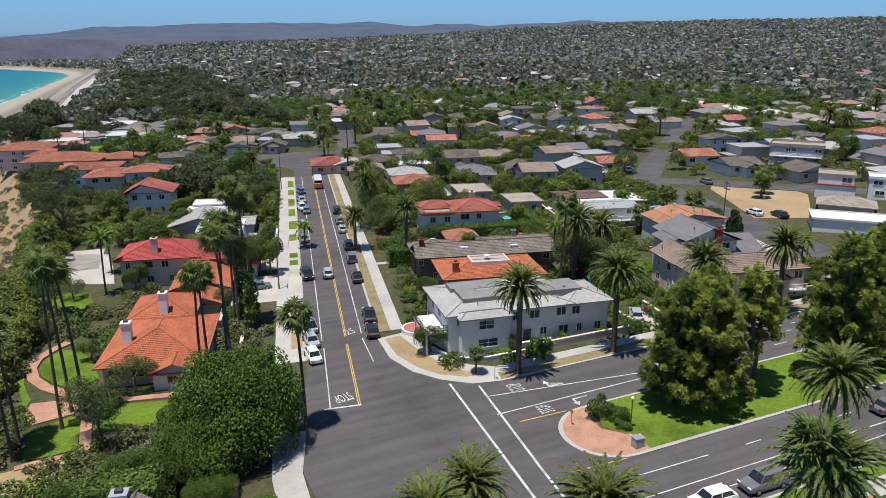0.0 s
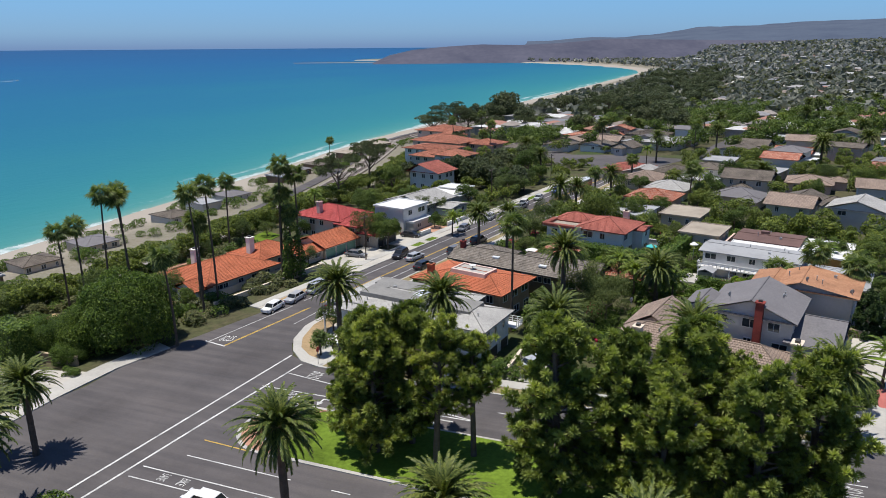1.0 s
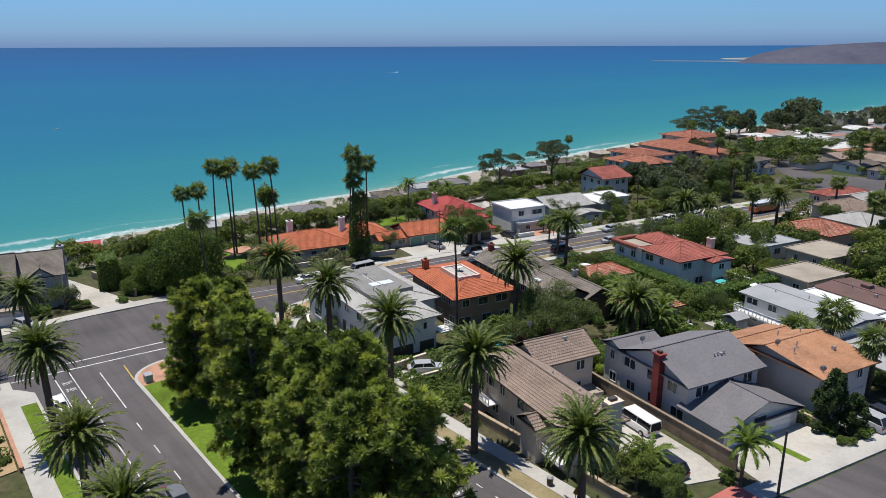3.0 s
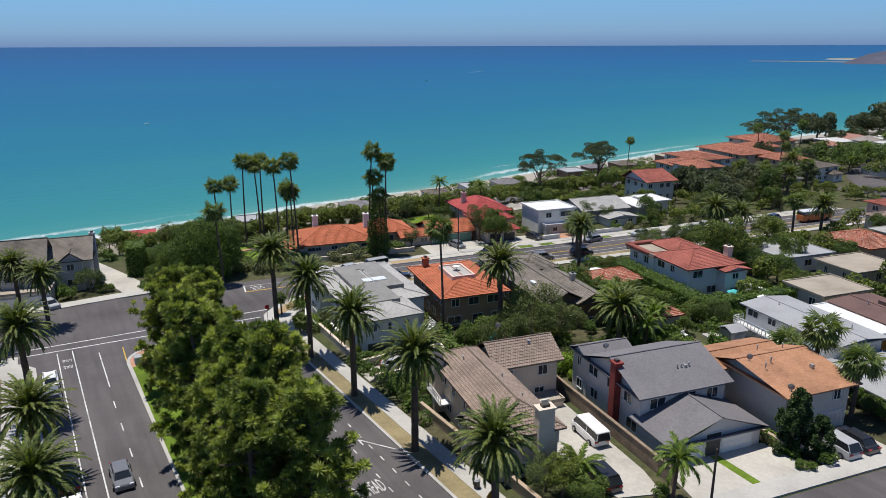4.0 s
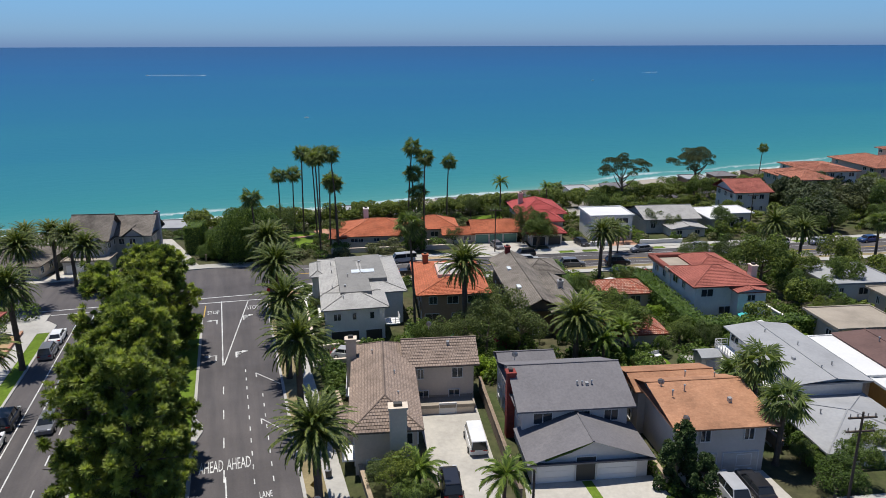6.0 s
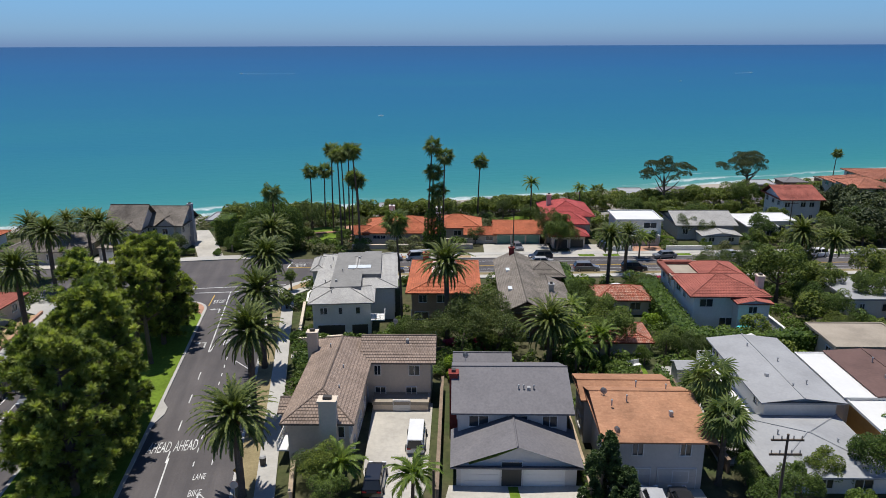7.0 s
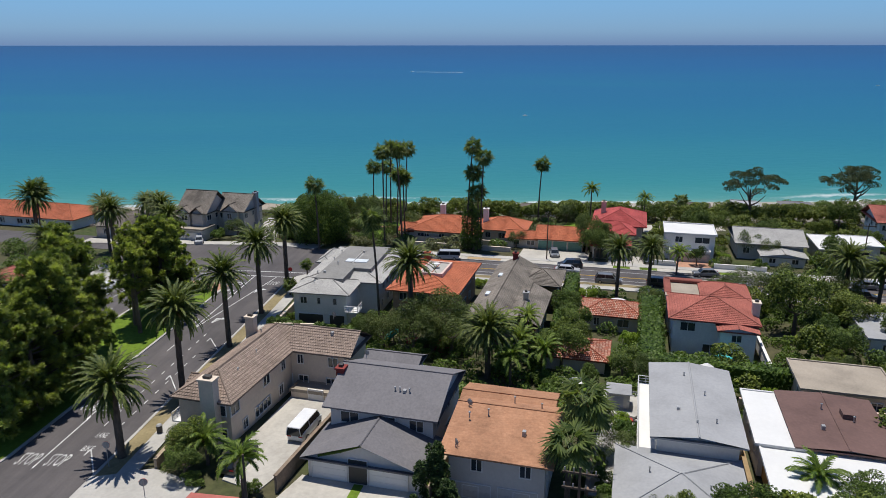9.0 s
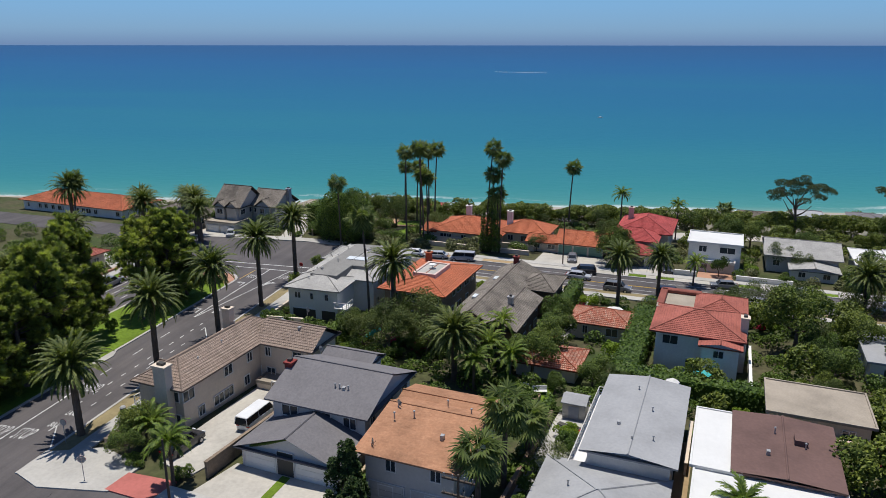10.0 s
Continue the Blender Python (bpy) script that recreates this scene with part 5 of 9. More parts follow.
railing(ob, [(24.0 - ca, 62.3 - cb, -0.88 - z), (24.0 - ca, 61.57 - cb, -0.88 - z)], 0.4, M_TRIM)
vents(ob, [(25.4 - ca, 63.6 - cb, 0.15), (27.2 - ca, 64.4 - cb, 0.15), (28.8 - ca, 63.2 - cb, 0.15), (29.6 - ca, 64.7 - cb, 0.12), (30.0 - ca, 63.9 - cb, 0.15)], 0.27 - z)
vents(ob, [(33.0 - ca, 62.0 - cb, 0.35), (33.6 - ca, 64.2 - cb, 0.3)], -0.55 - z)

# white and brown flat-roofed house
ob, ca, cb, z = house("low house with white and brown flat roofs", [
    (25.5, 30.0, 66.4, 67.85, 0.0, "flat", 0, 0.25, "x", R_FLATWHITE, W_WHITE, "S", {"parapet": 0.05}),
    (25.4, 30.0, 67.9, 71.4, 0.1, "gable", 0.12, 0.25, "x", R_FLATBROWN, W_CREAM, "N", {"courses": 1}),
    (30.0, 33.6, 66.6, 71.4, -0.1, "flat", 0, 0.3, "x", R_FLATWHITE, W_OCHRE, "E", {"parapet": 0.05}),
], 13)
vents(ob, [(26.8 - ca, 69.3 - cb, 0.15), (27.6 - ca, 70.4 - cb, 0.1), (28.6 - ca, 69.0 - cb, 0.12), (31.6 - ca, 69.6 - cb, -0.1)], 0.14 - z)
bm = bmesh.new()
add_box(bm, 26.9 - ca, 27.5 - ca, 70.0 - cb, 70.5 - cb, 0.1 - z, 0.42 - z)
part("roof_box", bm, R_FLATBROWN, ob, "brown roof box")

# white corner house, grey hip roof
ob, ca, cb, z = house("two-storey white stucco corner house with light grey hip roof", [
    (-10.2, -2.4, 0.35, 5.5, 0.0, "hip", 0.55, 0.28, "x", R_GREY, W_WHITE, "SNW", {"w": 0.42, "gap": 1.15}),
    (-2.5, 0.25, 0.35, 4.0, -0.03, "hip", 0.5, 0.28, "y", R_GREY, W_WHITE, "S", {"w": 0.4, "gap": 1.2}),
    (-9.6, -6.6, -0.35, 0.4, -0.08, "hip", 0.3, 0.2, "x", R_GREY, W_WHITE, "S", {"w": 0.9, "gap": 1.6, "style": "grid"}),
], 17, own=(24.9, 34.9, -6))
bm = bmesh.new()
add_box(bm, -9.0 - ca, -1.1 - ca, 1.35 - cb, 3.35 - cb, 0.05 - z, 0.52 - z)
add_box(bm, -9.2 - ca, -3.6 - ca, 3.351 - cb, 4.6 - cb, 0.05 - z, 0.519 - z)
deck = part("roof_deck", bm, R_GREY, ob, "flat light grey upper roof")
bm = bmesh.new()
add_box(bm, -5.6 - ca, -4.9 - ca, 2.3 - cb, 3.9 - cb, 0.50 - z, 0.58 - z, 0.02)
part("skylight", bm, M_SKYLIGHT, ob, "long pale skylight")
for b, w in ((1.05, 0.42), (2.1, 0.2), (3.2, 0.24)):
    window_on(ob, 0.25 - ca, b - cb, -0.62 - z, "E", w, 0.42, "two" if w > 0.3 else "one")
# Closed dark slabs paint the shade of garage openings that are not cut.
panel_on(ob, "garage_door", 0.25 - ca, 1.5 - cb, 0.02, "E", 1.7, 0.85, M_DARKTRIM, "dark panel for the shade of an open garage")
panel_on(ob, "garage_door", 0.25 - ca, 3.3 - cb, 0.02, "E", 1.0, 0.85, M_DARKTRIM, "dark panel for the shade of an open garage")
panel_on(ob, "door", -5.2 - ca, 0.35 - cb, 0.03, "S", 0.5, 0.95, M_DARKTRIM, "dark arched front door")
vents(ob, [(-8.2 - ca, 1.0 - cb, 0.2), (-4.2 - ca, 2.0 - cb, 0.56), (-2.2 - ca, 1.7 - cb, 0.56), (-6.3 - ca, 1.0 - cb, 0.2), (-3.0 - ca, 0.9 - cb, 0.18), (-7.4 - ca, 3.0 - cb, 0.56), (-0.6 - ca, 1.5 - cb, 0.3)], 0.0 - z)
bm = bmesh.new()
add_box(bm, -11.6 - ca, -10.2 - ca, 0.6 - cb, 3.6 - cb, -1.25 - z, -1.15 - z)
for q in ((-11.5, 0.7), (-11.5, 2.1), (-11.5, 3.5)):
    add_box(bm, q[0] - ca - 0.05, q[0] - ca + 0.05, q[1] - cb - 0.05, q[1] - cb + 0.05, -3.0 - z, -1.25 - z)
part("balcony", bm, M_TRIM, ob, "white balcony on posts")
railing(ob, [(-10.2 - ca, 0.6 - cb, -1.15 - z), (-11.6 - ca, 0.6 - cb, -1.15 - z), (-11.6 - ca, 3.6 - cb, -1.15 - z)], 0.42, M_DARKTRIM)
bm = bmesh.new()
add_box(bm, -0.2 - ca, 0.8 - ca, 4.0 - cb, 4.9 - cb, -1.15 - z, -1.08 - z)
part("balcony", bm, M_TRIM, ob, "white rear balcony")
railing(ob, [(0.8 - ca, 4.0 - cb, -1.08 - z), (0.8 - ca, 4.9 - cb, -1.08 - z), (-0.2 - ca, 4.9 - cb, -1.08 - z)], 0.4, M_TRIM)

# orange tile house with a roof terrace
ob, ca, cb, z = house("cream house with bright orange clay tile roof and sunken roof terrace", [
    (8.9, 15.6, 45.5, 49.7, -0.1, "hip", 0.55, 0.4, "x", R_ORANGE, W_TANWOOD, "SEN", {"w": 0.7}),
], 19)
bm = bmesh.new()
for q in ((10.9, 13.7, 46.75, 46.9), (10.9, 13.7, 48.3, 48.45), (10.9, 11.05, 46.9, 48.3), (13.55, 13.7, 46.9, 48.3)):
    add_box(bm, q[0] - ca, q[1] - ca, q[2] - cb, q[3] - cb, -0.05 - z, 0.55 - z)
part("terrace_wall", bm, W_PINK, ob, "rose stucco terrace wall")
bm = bmesh.new()
add_box(bm, 11.0 - ca, 13.6 - ca, 46.85 - cb, 48.35 - cb, 0.36 - z, 0.47 - z)
part("terrace_floor", bm, M_CONC, ob, "pale terrace floor")
chimney(ob, 9.6 - ca, 46.2 - cb, -0.3, 0.75 - z, 0.4, 0.4, R_ORANGE)

# brown shake house
ob, ca, cb, z = house("rambling house with weathered brown-grey shake gables", [
    (7.9, 18.5, 51.6, 54.0, -0.35, "gable", 0.75, 0.35, "x", R_SHAKE, W_BROWN, "SE", {}),
    (13.2, 18.9, 53.6, 55.6, -0.4, "gable", 0.6, 0.3, "x", R_SHAKE, W_BROWN, "EN", {}),
    (7.8, 11.2, 53.6, 56.0, -0.45, "hip", 0.6, 0.3, "y", R_SHAKE, W_BROWN, "N", {}),
], 23)
for a, b in ((11.5, 52.1), (15.5, 52.0)):
    bm = bmesh.new()
    add_box(bm, a - ca - 0.3, a - ca + 0.3, b - cb - 0.14, b - cb + 0.14, 0.02 - z, 0.17 - z, 0.02)
    part("skylight", bm, M_SKYLIGHT, ob, "pale skylight")
chimney(ob, 16.2 - ca, 54.6 - cb, -0.3, 0.6 - z, 0.3, 0.3, M_METAL)
chimney(ob, 8.2 - ca, 52.6 - cb, -0.3, 0.75 - z, 0.35, 0.35, M_BRICK)

# two barrel-tile cottages
house("small cottage with weathered red barrel-tile hip roof", [(11.7, 14.2, 58.1, 61.7, -1.1, "hip", 0.6, 0.3, "y", R_COTTAGE, W_CREAM, "SEN", {})], 29)
house("garden cottage with weathered red barrel-tile roof", [(18.5, 21.2, 56.5, 59.8, -1.15, "hip", 0.45, 0.25, "y", R_COTTAGE, W_CREAM, "E", {})], 31)

# red-roofed two-storey house with roof deck
ob, ca, cb, z = house("two-storey white house with red tile hip roof and roof deck", [
    (13.2, 17.2, 63.5, 67.9, 0.3, "hip", 0.75, 0.35, "y", R_RED, W_WHITE, "SEN", {"w": 0.6}),
    (10.2, 13.3, 65.6, 68.0, 0.25, "hip", 0.55, 0.35, "x", R_RED, W_WHITE, "NW", {}),
    (10.2, 13.3, 63.4, 65.6, 0.15, "flat", 0, 0.3, "x", R_FLATTAN, W_WHITE, "SW", {"parapet": 0.22}),
    (17.2, 18.1, 66.0, 67.9, 0.1, "gable", 0.2, 0.2, "x", R_RED, W_WHITE, "E", {}),
], 37)
for q in ((10.0, 13.0, 63.05, 63.5), (9.8, 10.3, 63.1, 65.6)):
    bm = bmesh.new()
    add_box(bm, q[0] - ca, q[1] - ca, q[2] - cb, q[3] - cb, 0.16 - z, 0.40 - z, 0.05)
    part("tile_coping", bm, R_RED, ob, "red tile coping")
chimney(ob, 15.8 - ca, 68.1 - cb, -0.3, 1.1 - z, 0.5, 0.4, W_CREAM)

# flat tan roof, low white roof behind
house("low house with flat tan gravel roof", [(20.4, 23.6, 69.3, 73.4, -0.35, "flat", 0, 0.2, "y", R_FLATTAN, W_CREAM, "SE", {"parapet": 0.06})], 41)
house("low house with flat white roof beside the shore road", [(10.8, 15.0, 74.6, 79.5, -0.7, "flat", 0, 0.25, "y", R_FLATGREY, W_WHITE, "SEN", {"parapet": 0.05})], 43)
house("pale house with low tan roof", [(16.4, 20.0, 76.5, 81.0, -0.6, "flat", 0, 0.25, "y", R_FLATTAN, W_CREAM, "SE", {"parapet": 0.06})], 44)

# seaside: long orange-roofed house in two wings
ob, ca, cb, z = house("long single-storey white house with bright orange clay tile roofs", [
    (-12.2, -6.9, 39.6, 46.4, -2.0, "hip", 1.05, 0.4, "y", R_ORANGE, W_CREAM, "SEN", {}),
    (-12.0, -8.4, 46.2, 50.6, -1.85, "hip", 0.9, 0.4, "y", R_ORANGE, W_CREAM, "E", {}),
    (-8.9, -6.9, 49.4, 52.3, -2.15, "gable", 0.5, 0.3, "y", R_ORANGE, W_CREAM, "E", {}),
    (-10.4, -6.6, 52.3, 56.5, -1.95, "gable", 0.8, 0.35, "y", R_ORANGE, W_CREAM, "N", {}),
    (-9.3, -7.0, 38.5, 39.7, -2.2, "gable", 0.55, 0.25, "y", R_ORANGE, W_WHITE, "S", {"w": 0.6}),
], 47)
chimney(ob, -10.0 - ca, 46.6 - cb, -0.2, -0.25 - z, 0.5, 0.5, W_WHITE)
chimney(ob, -11.2 - ca, 41.8 - cb, -0.2, -0.35 - z, 0.5, 0.5, W_WHITE)
M_GREEN = surface("green_door_paint", (0.16, 0.30, 0.24), 0.7, spread=0.1)
for b in (53.0, 54.4, 55.8):
    panel_on(ob, "garage_door", -6.6 - ca, b - cb, gz(*AB(-6.6, b)) - z + 0.05, "E", 1.25, 0.85, M_GREEN, "sea-green garage door", 2)
# crimson house
ob, ca, cb, z = house("two-storey house with crimson tile hip roofs", [
    (-15.2, -9.4, 57.4, 61.8, -0.9, "hip", 1.0, 0.4, "x", R_CRIMSON, W_CREAM, "SEN", {}),
    (-9.5, -7.0, 57.2, 60.9, -1.1, "hip", 0.85, 0.35, "y", R_CRIMSON, W_CREAM, "SN", {}),
    (-7.2, -4.8, 57.5, 60.5, -1.7, "hip", 0.6, 0.4, "y", R_CRIMSON, W_CREAM, "S", {}),
], 53)
for b in (58.25, 59.75):
    panel_on(ob, "garage_door", -4.8 - ca, b - cb, gz(*AB(-4.8, b)) - z + 0.04, "E", 1.2, 0.85, M_DARKTRIM, "dark garage door", 2)
chimney(ob, -12.6 - ca, 58.0 - cb, -0.2, 0.55 - z, 0.45, 0.45, W_PINK)
# white modern house
ob, ca, cb, z = house("modern white two-storey house with flat roof and glazed front", [
    (-10.2, -6.4, 63.8, 68.0, -0.6, "flat", 0, 0.15, "y", R_FLATWHITE, W_WHITE, "EN", {"parapet": 0.1, "w": 0.9, "gap": 1.6}),
    (-6.4, -5.4, 64.2, 67.6, -2.0, "flat", 0, 0.05, "y", R_FLATWHITE, W_GREY, "E", {"parapet": 0.15}),
], 59)
# grey low houses further on
house("low grey-roofed seaside house", [
    (-13.6, -8.2, 70.2, 75.6, -1.5, "gable", 0.8, 0.35, "y", R_GREY, W_GREY, "EN", {}),
    (-8.4, -6.0, 72.0, 75.4, -2.0, "gable", 0.3, 0.25, "x", R_GREY, W_WHITE, "E", {}),
], 61)
house("low seaside house with flat white roofs", [
    (-13.0, -8.0, 77.0, 79.6, -1.6, "flat", 0, 0.25, "y", R_FLATWHITE, W_GREY, "E", {"parapet": 0.05}),
    (-12.6, -9.4, 79.6, 82.0, -1.4, "flat", 0, 0.25, "y", R_FLATWHITE, W_WHITE, "EN", {"parapet": 0.05}),
], 67)
house("white house with orange tile gable roof", [(-20.4, -15.8, 83.6, 87.6, -0.6, "gable", 1.0, 0.4, "y", R_RED, W_WHITE, "SEN", {"ridge": 0.36})], 71)
house("large villa with terracotta tile hip roof on the bluff", [
    (-51, -43, 127, 135, -1.1, "hip", 1.0, 0.5, "x", R_VILLA, W_PINK, "SEN", {"gap": 1.8}),
    (-44, -40, 122, 128, -1.5, "hip", 0.8, 0.5, "y", R_VILLA, W_PINK, "SE", {"gap": 1.8}),
], 73)
house("long villa with weathered terracotta roofs on the bluff", [
    (-41, -31, 112, 118, -0.9, "hip", 1.0, 0.5, "x", R_VILLA, W_PINK, "SEN", {"gap": 1.8}),
    (-31, -26, 115, 120, -1.2, "hip", 0.8, 0.5, "y", R_VILLA, W_PINK, "SE", {"gap": 1.8}),
], 74)
house("low villa wing with red tile roof and white fascia", [(-33, -25.5, 99, 105, -0.2, "hip", 0.5, 0.4, "x", R_VILLA, W_WHITE, "SE", {"gap": 1.8})], 75)
house("two-storey villa with red tile roofs among trees", [
    (-27.5, -22.0, 93.5, 98.5, -0.3, "hip", 0.8, 0.4, "x", R_VILLA, W_CREAM, "SEN", {"gap": 1.8}),
    (-22.5, -17.8, 92.5, 96.5, 0.3, "hip", 0.8, 0.4, "y", R_VILLA, W_WHITE, "SEN", {"gap": 1.8}),
], 76)
# across the junction: grey gabled houses by the bluff
ob, ca, cb, z = house("two-storey pale grey house with weathered brown shingle gables", [
    (-6.6, -2.6, 16.3, 19.4, -0.65, "gable", 1.9, 0.3, "y", R_SHAKE, W_GREY, "EN", {"courses": 5}),
    (-8.4, -4.6, 19.3, 22.4, -0.75, "gable", 1.45, 0.3, "y", R_SHAKE, W_GREY, "EN", {"courses": 5}),
    (-3.4, -2.2, 16.5, 17.7, -0.62, "gable", 0.6, 0.15, "x", R_SHAKE, W_GREY, "E", {"courses": 3}),
    (-3.4, -2.2, 18.0, 19.2, -0.62, "gable", 0.6, 0.15, "x", R_SHAKE, W_GREY, "E", {"courses": 3}),
    (-5.4, -4.2, 20.3, 21.9, -0.7, "gable", 0.7, 0.15, "x", R_SHAKE, W_GREY, "E", {"courses": 3}),
    (-3.0, -0.9, 16.2, 19.9, -1.95, "flat", 0, 0.12, "y", R_FLATTAN, W_GREY, "", {"parapet": 0.08}),
], 79)
chimney(ob, -7.0 - ca, 22.55 - cb, -0.4, 0.75 - z, 0.5, 0.4, W_BLUE, "grey stucco chimney")
for b in (17.2, 18.9):
    panel_on(ob, "garage_door", -0.9 - ca, b - cb, 0.08, "E", 1.4, 0.85, M_TRIM, "pale garage door", 3)
house("low ranch house with pale brown shingle roof", [
    (-5.0, 0.4, 8.6, 14.8, -1.8, "hip", 1.0, 0.4, "y", R_SHAKE, W_CREAM, "EN", {}),
], 83)
house("long house with orange tile hip roof by the bluff", [(-7.5, -2.0, -12.0, 3.6, -2.15, "hip", 0.95, 0.4, "y", R_ORANGE, W_WHITE, "EN", {})], 85)
house("house with dark rose tile roof on the palm street", [(14.0, 19.0, 14.6, 18.2, -1.0, "hip", 0.8, 0.4, "x", R_RED, W_CREAM, "EN", {})], 87)
house("cottage with red tile roof behind the lawn verge", [(22.6, 27.6, 15.9, 19.3, -1.0, "hip", 0.7, 0.4, "x", R_RED, W_BROWN, "EN", {})], 89)
house("house with rose tile hip roof on the south side", [(30.0, 35.0, 17.2, 20.4, -0.6, "hip", 0.7, 0.4, "x", R_RED, W_CREAM, "EN", {})], 91)


# ---- plants ----
def leaf_cloud(clumps, per, size, seed, flat=0.0, slim=0.42):
    """Leaf sprays as small bent quads on and inside ellipsoid clumps (x, y, z, rx, ry, rz). Arrays of verts and faces."""
    r = np.random.RandomState(seed)
    V, F = [], []
    base = 0
    tot = sum(c[3] * c[4] + c[4] * c[5] + c[3] * c[5] for c in clumps)
    for (cx, cy, cz, rx, ry, rz) in clumps:
        n = max(6, int(per * (rx * ry + ry * rz + rx * rz) / tot))
        d = r.normal(size=(n, 3))
        d /= np.linalg.norm(d, axis=1)[:, None]
        d[:, 2] = np.where(d[:, 2] < -0.55, -d[:, 2], d[:, 2])
        rad = 1.0 - 0.33 * r.rand(n) ** 2
        c = np.array((cx, cy, cz)) + d * np.array((rx, ry, rz)) * rad[:, None]
        nn = d + r.normal(size=(n, 3)) * 0.55
        nn[:, 2] += 0.35 + flat
        nn /= np.linalg.norm(nn, axis=1)[:, None]
        t = np.cross(nn, r.normal(size=(n, 3)))
        t /= np.linalg.norm(t, axis=1)[:, None]
        b = np.cross(nn, t)
        s = size * (0.6 + 0.8 * r.rand(n))[:, None]
        tip = -nn * s * 0.35
        q = np.stack([c - t * s * 0.5, c - b * s * slim + tip, c + t * s * 0.6, c + b * s * slim + tip], 1)
        V.append(q.reshape(-1, 3))
        k = base + 4 * np.arange(n)
        F.append(np.stack([k, k + 1, k + 2, k + 3], 1))
        base += 4 * n
    return np.concatenate(V), np.concatenate(F)


def quad_mesh(name, V, F, material):
    me = bpy.data.meshes.new(name)
    me.from_pydata(V.tolist(), [], F.tolist())
    me.materials.append(material)
    return me


def trunk_mesh(h, r0, limbs, seed, spread, material, lean=0.1):
    rng = random.Random(seed)
    bm = bmesh.new()
    dx, dy = rng.uniform(-lean, lean) * h, rng.uniform(-lean, lean) * h
    mid = (dx * 0.4, dy * 0.4, h * 0.5)
    add_tube(bm, [(0, 0, -0.15), (0, 0, 0.1), mid, (dx, dy, h)], [r0 * 1.5, r0 * 1.05, r0 * 0.8, r0 * 0.45], 7)
    for i in range(limbs):
        a = 2 * math.pi * (i + rng.random() * 0.6) / limbs
        k = rng.uniform(0.45, 0.95)
        s = Vector((dx * k, dy * k, h * k))
        e = s + Vector((math.cos(a) * spread * rng.uniform(0.55, 0.9), math.sin(a) * spread * rng.uniform(0.55, 0.9), spread * rng.uniform(0.35, 0.8)))
        m = (s + e) / 2 + Vector((0, 0, -0.06 * spread))
        add_tube(bm, [s, m, e], [r0 * 0.5, r0 * 0.34, r0 * 0.14], 5)
    me = bpy.data.meshes.new("trunk")
    bm.normal_update()
    bm.to_mesh(me)
    bm.free()
    me.materials.append(material)
    return me


def round_clumps(rng, n, R, H, zc):
    """Clumps spread over a broad uneven crown of radius R and height H."""
    out = [(0, 0, zc, R * 0.62, R * 0.62, H * 0.36)]
    for i in range(n):
        a, u = rng.uniform(0, 2 * math.pi), rng.uniform(-0.5, 1.0)
        k = math.sqrt(max(0.0, 1 - (u * 0.85) ** 2)) * rng.uniform(0.55, 0.85)
        s = rng.uniform(0.24, 0.42)
        out.append((math.cos(a) * R * k, math.sin(a) * R * k, zc + u * H * 0.36, R * s, R * s * rng.uniform(0.8, 1.2), H * s * rng.uniform(0.6, 0.9)))
    return out


